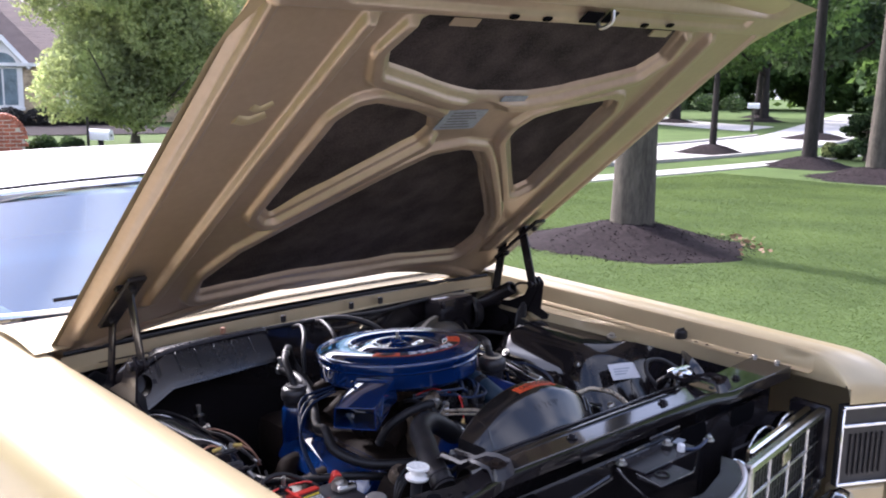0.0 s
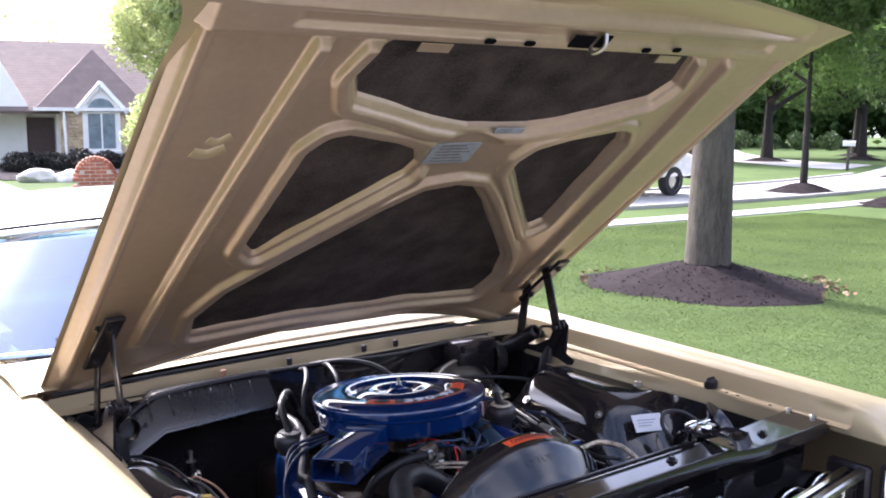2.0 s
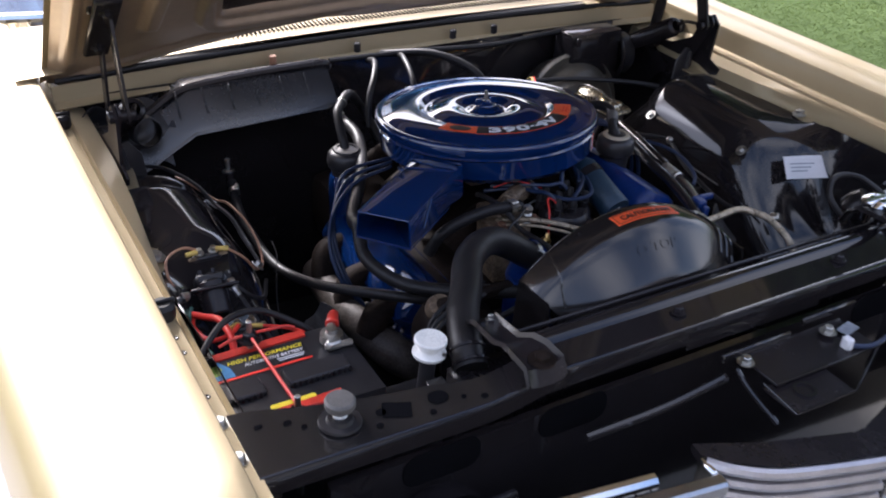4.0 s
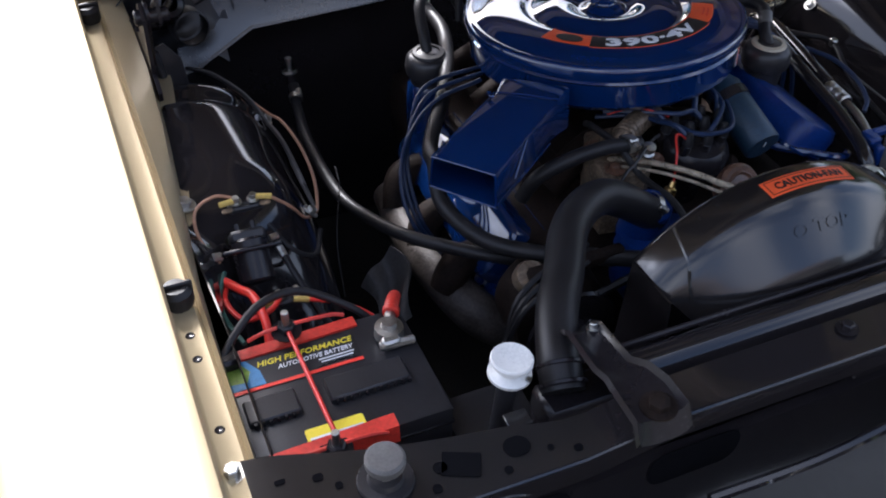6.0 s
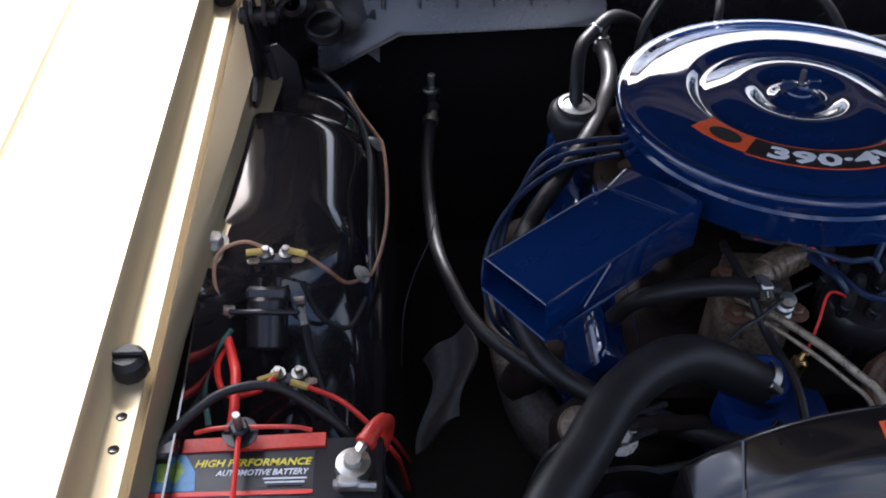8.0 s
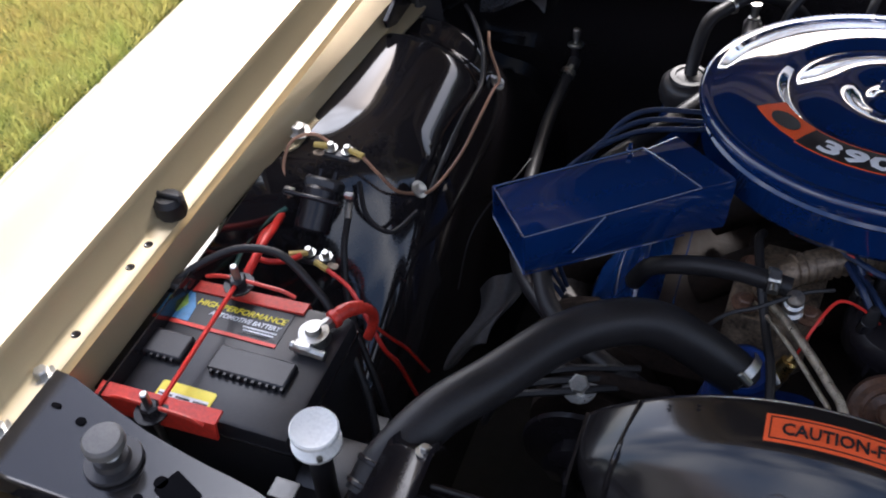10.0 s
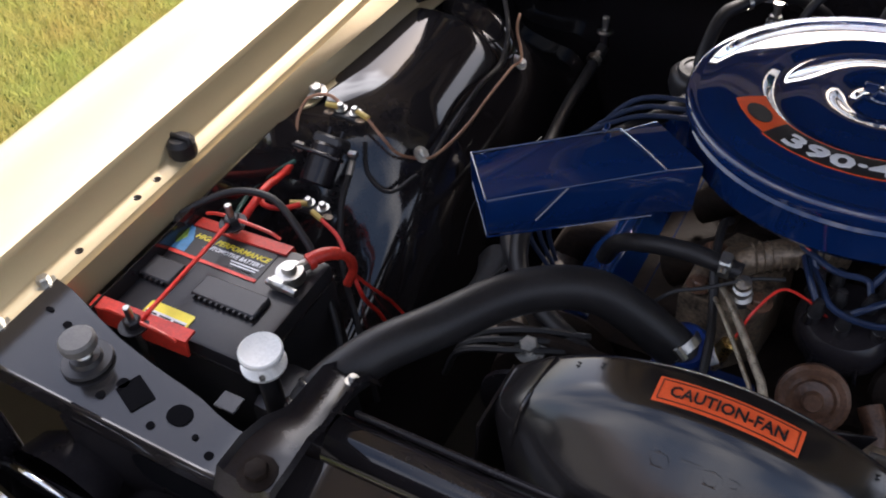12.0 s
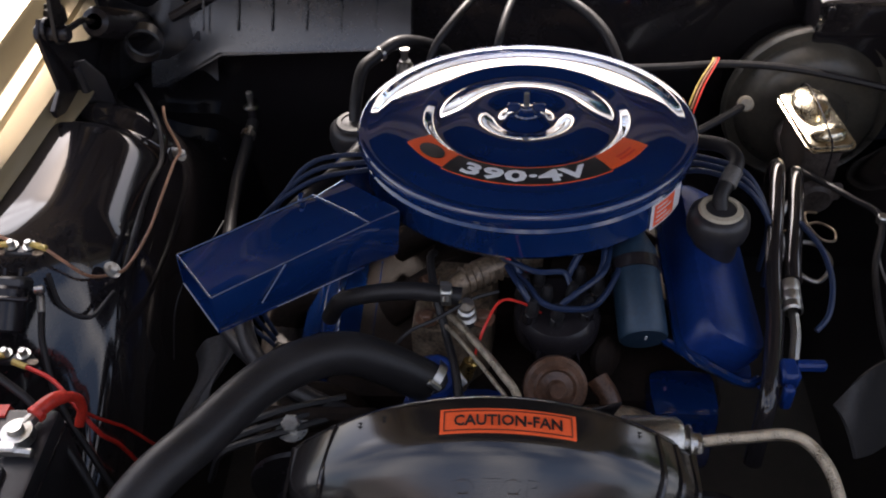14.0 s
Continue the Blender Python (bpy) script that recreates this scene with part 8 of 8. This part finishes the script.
conifer(22.9, 8.8, 1.7, 71, "dark spreading evergreen shrub beside the street tree")
bush(23.0, 9.7, 0.28, LEAF_PALE, 431, "small pale flowering shrub in the mulch", 0.9)
bm = laid(spread(5.3, 15.0, 8), spread(26.5, 35.0, 6), 0.03)
tagged(new("planting_bed", mesh_of("planting_bed", bm, MULCH)), "dark mulched bed before the house", "planting bed", kind="structure")
bm = laid(spread(5.4, 8.6, 5), spread(18.4, 19.9, 3), 0.03)
tagged(new("planting_bed", mesh_of("planting_bed", bm, MULCH)), "dark mulched strip round the pillar", "planting bed", kind="structure")
for k, (x, y, r) in enumerate(((6.0, 25.6, 0.42), (6.75, 25.3, 0.38), (7.3, 26.5, 0.3))):
    bm = bmesh.new()
    bmesh.ops.create_icosphere(bm, subdivisions=3, radius=r)
    for v in bm.verts:
        v.co = Vector((x, y, gz(x, y) + r * 0.25)) + Vector((v.co.x * 1.3, v.co.y, v.co.z * 0.62)) * (1 + 0.35 * noise.noise(v.co * 3.1 + Vector((k, 0, 0))))
    solid("boulder", bm, ROCK, "pale rounded boulder in the planting bed", "boulder", "boulders")

# ---- the house opposite ----
HG = gz(11, 36.2)
HM = pose(10.9, 36.3, HG, 0, 0, -17.6)
house = thing("house", (10.9, 36.3, HG), "low brick and stone house with brown roof and gabled windows", "house")


def hbox(name, size, at, material, parent, label="", bevel=0.0):
    return part(name, box(size, at, HM, bevel), material, parent, label)


WX0, WX1, EAVE = -1.15, 9.0, 2.20
hbox("wall", (WX1 - WX0, 0.3, 2.25), ((WX0 + WX1) / 2, 0.15, 1.12), STONE, house, "tan ledge-stone front wall")
hbox("wall", (0.3, 8, 2.3), (WX0 + 0.15, 4.2, 1.15), STONE, house)
hbox("wall", (5.6, 0.3, 2.4), (-4.0, 1.6, 1.2), SIDING, house, "white sided garage wall")
for k in range(15):
    hbox("siding_board", (5.6, 0.03, 0.145), (-4.0, 1.44, 0.1 + 0.155 * k), SIDING, house)
hbox("porch_opening", (1.0, 0.06, 1.75), (-1.93, 1.40, 0.95), DOOR_DARK, house, "dark recessed doorway")
hbox("porch_jamb", (0.12, 0.2, 2.0), (-2.50, 1.36, 1.0), TRIM, house)
hbox("porch_jamb", (0.14, 0.2, 2.2), (-1.26, 0.6, 1.1), TRIM, house)
# roofs
bm = bmesh.new()
vs = [bm.verts.new(HM @ Vector(p)) for p in ((-9, -0.3, EAVE - 0.1), (11.0, -0.3, EAVE - 0.1), (11.0, 5.2, 4.95), (-9, 5.2, 4.95), (-9, 11, EAVE), (11, 11, EAVE))]
for f in ((0, 1, 2, 3), (3, 2, 5, 4)):
    bm.faces.new([vs[i] for i in f])
roof_ob = part("roof", thicken(bm, 0.12), SHINGLE, house, "brown shingled roof")
for row in range(26):
    t = (row + 0.5) / 26
    y, z = -0.3 + 5.5 * t, EAVE - 0.1 + (4.95 - EAVE + 0.1) * t
    part("shingle_course", box((20.0, 0.213, 0.005), (1.0, y, z + 0.004), HM @ Matrix.Translation((0, y, z)) @ Matrix.Rotation(math.atan2(4.95 - EAVE + 0.1, 5.5) + 0.004, 4, "X") @ Matrix.Translation((0, -y, -z)), 0), SHINGLE, roof_ob)
bm = bmesh.new()
vs = [bm.verts.new(HM @ Vector(p)) for p in ((-2.0, -0.75, EAVE), (2.15, -0.75, EAVE), (2.15, 2.6, EAVE + 0.2), (-2.0, 2.6, EAVE + 0.2), (0.1, 2.0, 4.55), (0.1, 4.2, 4.6))]
for f in ((0, 1, 4), (0, 4, 3), (1, 2, 4), (3, 4, 5), (2, 5, 4)):
    bm.faces.new([vs[i] for i in f])
part("hip_roof", thicken(bm, 0.08), SHINGLE, house)
bm = bmesh.new()
vs = [bm.verts.new(HM @ Vector(p)) for p in ((-6.9, 0.2, EAVE - 0.15), (-2.15, 0.2, EAVE - 0.15), (-2.6, 0.2, EAVE + 0.2), (-4.5, 0.2, 6.4), (-6.2, 0.2, 2.2))]
bm.faces.new([vs[i] for i in (0, 1, 3)])
part("gable_wall", thicken(bm, 0.2), SIDING, house, "white sided gable")
hbox("front_bay", (3.25, 0.6, 2.2), (0.48, -0.35, 1.1), STONE, house, "tan ledge-stone bay")
rng = np.random.default_rng(77)
stone_me = mesh_of("stone", box((0.42, 0.05, 0.13), bevel=0.012), STONE)
for row in range(15):
    x = -1.15 + 0.1 * rng.random()
    while x < 2.05:
        s = rng.uniform(0.6, 1.25)
        cx = x + 0.21 * s
        z = 0.07 + 0.146 * row
        if abs(cx - 0.33) > 0.76 + 0.1:
            ob = new("stone", stone_me)
            ob.parent = house
            ob.matrix_parent_inverse = Matrix.Translation(-house.location)
            ob.matrix_basis = HM @ Matrix.Translation((cx, -0.655 - 0.012 * rng.random(), z)) @ Matrix.Diagonal((s, 1, 1, 1))
        x += 0.44 * s
hbox("gutter", (4.3, 0.12, 0.12), (0.1, -0.80, EAVE - 0.02), TRIM, house, "white gutter")
hbox("gutter", (7.5, 0.12, 0.12), (5.8, -0.32, EAVE - 0.12), TRIM, house)
for x, y in ((-1.0, -0.74), (2.15, -0.74)):
    part("downpipe", tube([HM @ Vector((x, y, EAVE)), HM @ Vector((x + 0.02, y - 0.02, 1.2)), HM @ Vector((x + 0.05, y, 0.0))], 0.055, 8), TRIM, house)


def arched_window(cx, y, w, sill, spring, top, name):
    win = part("window", box((w + 0.34, 0.10, spring - sill + 0.16), (cx, y, (sill + spring) / 2 - 0.03), HM, 0), TRIM, house, "tall arched window with white surround")
    n = 14
    arc = [(cx + (w / 2 + 0.17) * math.cos(3.14159 * k / n), spring + (top - spring + 0.12) * math.sin(3.14159 * k / n)) for k in range(n + 1)]
    part("arch_surround", prism(arc, 0.05, HM @ Matrix.Translation((0, y, 0)) @ pose(0, 0, 0, 90, 0, 0), 0.0, None, -0.05), TRIM, win)
    arc = [(cx + w / 2 * math.cos(3.14159 * k / n), spring + (top - spring) * math.sin(3.14159 * k / n)) for k in range(n + 1)]
    part("fanlight", prism(arc, 0.075, HM @ Matrix.Translation((0, y, 0)) @ pose(0, 0, 0, 90, 0, 0), 0.0, None, 0.02), CURTAIN, win)
    for k in (-1, 1):
        part("pane", box((w / 2 - 0.05, 0.02, spring - sill - 0.08), (cx + k * w / 4, y - 0.065, (sill + spring) / 2), HM, 0), CURTAIN, win, "grey-blue glazed pane with blind")
    part("mullion", box((0.06, 0.05, spring - sill), (cx, y - 0.06, (sill + spring) / 2), HM, 0), TRIM, win)
    part("transom", box((w, 0.05, 0.06), (cx, y - 0.06, spring), HM, 0), TRIM, win)
    part("sill", box((w + 0.4, 0.22, 0.12), (cx, y - 0.06, sill - 0.10), HM, 0.01), TRIM, win)
    gw = w / 2 + 0.40
    gb = bmesh.new()
    apex = top + 0.55
    for a, b in (((cx - gw, spring + 0.02), (cx, apex)), ((cx, apex), (cx + gw, spring + 0.02))):
        p, q = HM @ Vector((a[0], y - 0.10, a[1])), HM @ Vector((b[0], y - 0.10, b[1]))
        box((0.16, 0.14, (q - p).length + 0.1), (0, 0, (q - p).length / 2), frame_at(p, q - p), 0, gb)
    part("barge_board", gb, TRIM, win)
    bm = bmesh.new()
    v = [bm.verts.new(HM @ Vector(p)) for p in ((cx - gw, y - 0.03, spring), (cx, y - 0.03, apex), (cx + gw, y - 0.03, spring), (cx, y + 1.9, apex), (cx - gw, y + 0.6, spring), (cx + gw, y + 0.6, spring))]
    for f in ((0, 1, 3, 4), (1, 2, 5, 3)):
        bm.faces.new([v[i] for i in f])
    part("dormer_roof", bm, SHINGLE, win)
    bm = bmesh.new()
    bm.faces.new([bm.verts.new(HM @ Vector(p)) for p in ((cx - gw, y - 0.02, spring), (cx, y - 0.02, apex), (cx + gw, y - 0.02, spring))])
    part("gable_face", thicken(bm, 0.02), SIDING, win)


arched_window(0.33, -0.66, 1.02, 0.66, 2.06, 2.60, "a")
arched_window(3.15, -0.12, 1.02, 0.66, 2.06, 2.60, "b")

# ---- white car parked in the street ----
SV = Vector((15.8, 14.0, gz(15.8, 14.0)))
suv = thing("parked_car", tuple(SV), "white sport-utility car parked on the street", "car")
side_line = [(-2.3, 0.45), (-2.28, 0.95), (-2.1, 1.05), (-1.75, 1.62), (-1.5, 1.70), (0.3, 1.70), (0.75, 1.62), (1.25, 1.10), (2.15, 0.98), (2.32, 0.80), (2.34, 0.45)]
SM = Matrix.Translation(SV) @ Matrix.Rotation(radians(2), 4, "Z") @ Matrix.Rotation(radians(90), 4, "X")
part("body", prism(side_line, 0.9, SM, 0.06, None, -0.9), SUV_PAINT, suv, "white painted body")
for x0, x1 in ((-1.65, -0.75), (-0.68, 0.15), (0.22, 0.78)):
    part("side_window", prism([(x0, 1.1), (x1 + (0.35 if x1 > 0.5 else 0), 1.1), (x1, 1.56), (x0 + (0.15 if x0 < -1.5 else 0), 1.56)], 0.905, SM, 0.0, None, 0.89), CURTAIN, suv)
for x in (-1.45, 1.45):
    for z in (0.80, -0.80):
        w = part("wheel", lathe([(0.2, -0.11), (0.34, -0.11), (0.37, -0.06), (0.37, 0.06), (0.34, 0.11), (0.2, 0.11)], SM @ Matrix.Translation((x, 0.36, z)), 28, closed=True), TYRE, suv, "black tyre")
        part("rim", lathe([(1e-5, 0.06), (0.06, 0.07), (0.2, 0.05), (0.22, 0.115), (0.22, -0.1)], SM @ Matrix.Translation((x, 0.36, z)), 24), ZINC, w)
part("bumper", box((0.2, 1.78, 0.25), (2.3, 0, 0.5), Matrix.Translation(SV) @ Matrix.Rotation(radians(2), 4, "Z"), 0.05), BLACK_DULL, suv)

# ---- grass blades on the lawns near the car ----
def blades(name, count, x0, x1, y0, y1, h, seed, label, material):
    rng = np.random.default_rng(seed)
    px, py = x1 - rng.exponential((x1 - x0) * 0.8, count), rng.normal((y0 + y1) / 2, (y1 - y0) * 0.75, count)   # thinning out into the lawn
    pz = -0.033 * np.maximum(0, 0.616 * px + 0.788 * py - 1.0)
    a = rng.uniform(0, 6.283, count)
    hh = h * rng.uniform(0.5, 1.3, count)
    w = 0.0022
    dx, dy = np.cos(a) * w, np.sin(a) * w
    lx, ly = rng.normal(0, 0.45, count) * hh, rng.normal(0, 0.45, count) * hh
    tri = np.stack([np.stack([px - dx, py - dy, pz], 1), np.stack([px + dx, py + dy, pz], 1), np.stack([px + lx, py + ly, pz + hh], 1)], 1).reshape(-1, 3)
    me = bpy.data.meshes.new(name)
    me.vertices.add(3 * count)
    me.vertices.foreach_set("co", tri.ravel())
    me.loops.add(3 * count)
    me.loops.foreach_set("vertex_index", np.arange(3 * count, dtype=np.int32))
    me.polygons.add(count)
    me.polygons.foreach_set("loop_start", np.arange(0, 3 * count, 3, dtype=np.int32))
    me.polygons.foreach_set("loop_total", np.full(count, 3, dtype=np.int32))
    me.update(calc_edges=True)
    me.materials.append(material)
    tagged(new(name, me), label, "grass", kind="stuff")


blades("grass", 260000, -3.8, -1.98, -0.4, 3.2, 0.055, 8, "patchy dry and green grass beside the drive", BLADE)


def lawn_blades(count, seed):
    """Short lawn blades, thinner with distance from the car, on the visible lawn."""
    rng = np.random.default_rng(seed)
    px = 1.75 + 14.0 * rng.random(count) ** 1.5
    py = np.where(rng.random(count) < 0.85, -1.0 + 9.6 * rng.random(count), rng.normal(-1.0, 1.6, count))
    far = np.hypot(px + 1.3, py + 1.9)
    pz = -0.033 * np.maximum(0, 0.616 * px + 0.788 * py - 1.0)
    a = rng.uniform(0, 6.283, count)
    hh = 0.006 * rng.uniform(0.5, 1.3, count)
    w = 0.0008 * far
    dx, dy = np.cos(a) * w, np.sin(a) * w
    lx, ly = rng.normal(0, 2.4, count) * hh, rng.normal(0, 2.4, count) * hh
    tri = np.stack([np.stack([px - dx, py - dy, pz], 1), np.stack([px + dx, py + dy, pz], 1), np.stack([px + lx, py + ly, pz + hh], 1)], 1).reshape(-1, 3)
    me = bpy.data.meshes.new("lawn_grass")
    me.vertices.add(3 * count)
    me.vertices.foreach_set("co", tri.ravel())
    me.loops.add(3 * count)
    me.loops.foreach_set("vertex_index", np.arange(3 * count, dtype=np.int32))
    me.polygons.add(count)
    me.polygons.foreach_set("loop_start", np.arange(0, 3 * count, 3, dtype=np.int32))
    me.polygons.foreach_set("loop_total", np.full(count, 3, dtype=np.int32))
    me.update(calc_edges=True)
    me.materials.append(SHORT_GRASS)
    tagged(new("lawn_grass", me), "thick short green lawn grass", "grass", kind="stuff")


lawn_blades(620000, 9)
# dry leaves blown against the mulch
rng = np.random.default_rng(31)
n = 60
t = rng.normal(-0.75, 0.35, n) + math.pi * (rng.random(n) < 0.25)
px, py = 6.62 + 1.25 * np.cos(t) + rng.normal(0, 0.07, n), 4.06 + 1.25 * np.sin(t) + rng.normal(0, 0.07, n)
pz = -0.033 * np.maximum(0, 0.616 * px + 0.788 * py - 1.0) + 0.035
c = np.stack([px, py, pz], 1)
d = rng.normal(size=(n, 3)) * (1, 1, 0.25)
d /= np.linalg.norm(d, axis=1)[:, None]
e = np.cross(d, rng.normal(size=(n, 3)))
e /= np.linalg.norm(e, axis=1)[:, None]
tagged(new("fallen_leaves", leaf_mesh("fallen_leaves", np.stack([c - d * 0.035, c - e * 0.018, c + d * 0.035, c + e * 0.018], 1).reshape(-1, 3), DRY_LEAF)), "few dry tan leaves at the mulch's rim", "leaves", kind="stuff")

# ---- unseen wall and roof, added behind the camera to darken reflections ----
for name, size, at, material, label in (("unseen_wall_south", (15.0, 0.3, 3.3), (-1.0, -6.9, 1.65), TAUPE, "plain dark-sided wall added out of view to darken reflections"),):
    tagged(new(name, mesh_of(name, box(size, at, bevel=0), material)), label, "wall", kind="structure")
bm = bmesh.new()
bm.faces.new([bm.verts.new(p) for p in ((-8.9, -6.5, 3.15), (6.9, -6.5, 3.15), (6.9, -11.0, 5.6), (-8.9, -11.0, 5.6))])
tagged(new("unseen_roof_south", mesh_of("unseen_roof_south", thicken(bm, 0.15), SHINGLE)), "plain brown shingled roof added out of view above the wall", "roof", kind="structure")
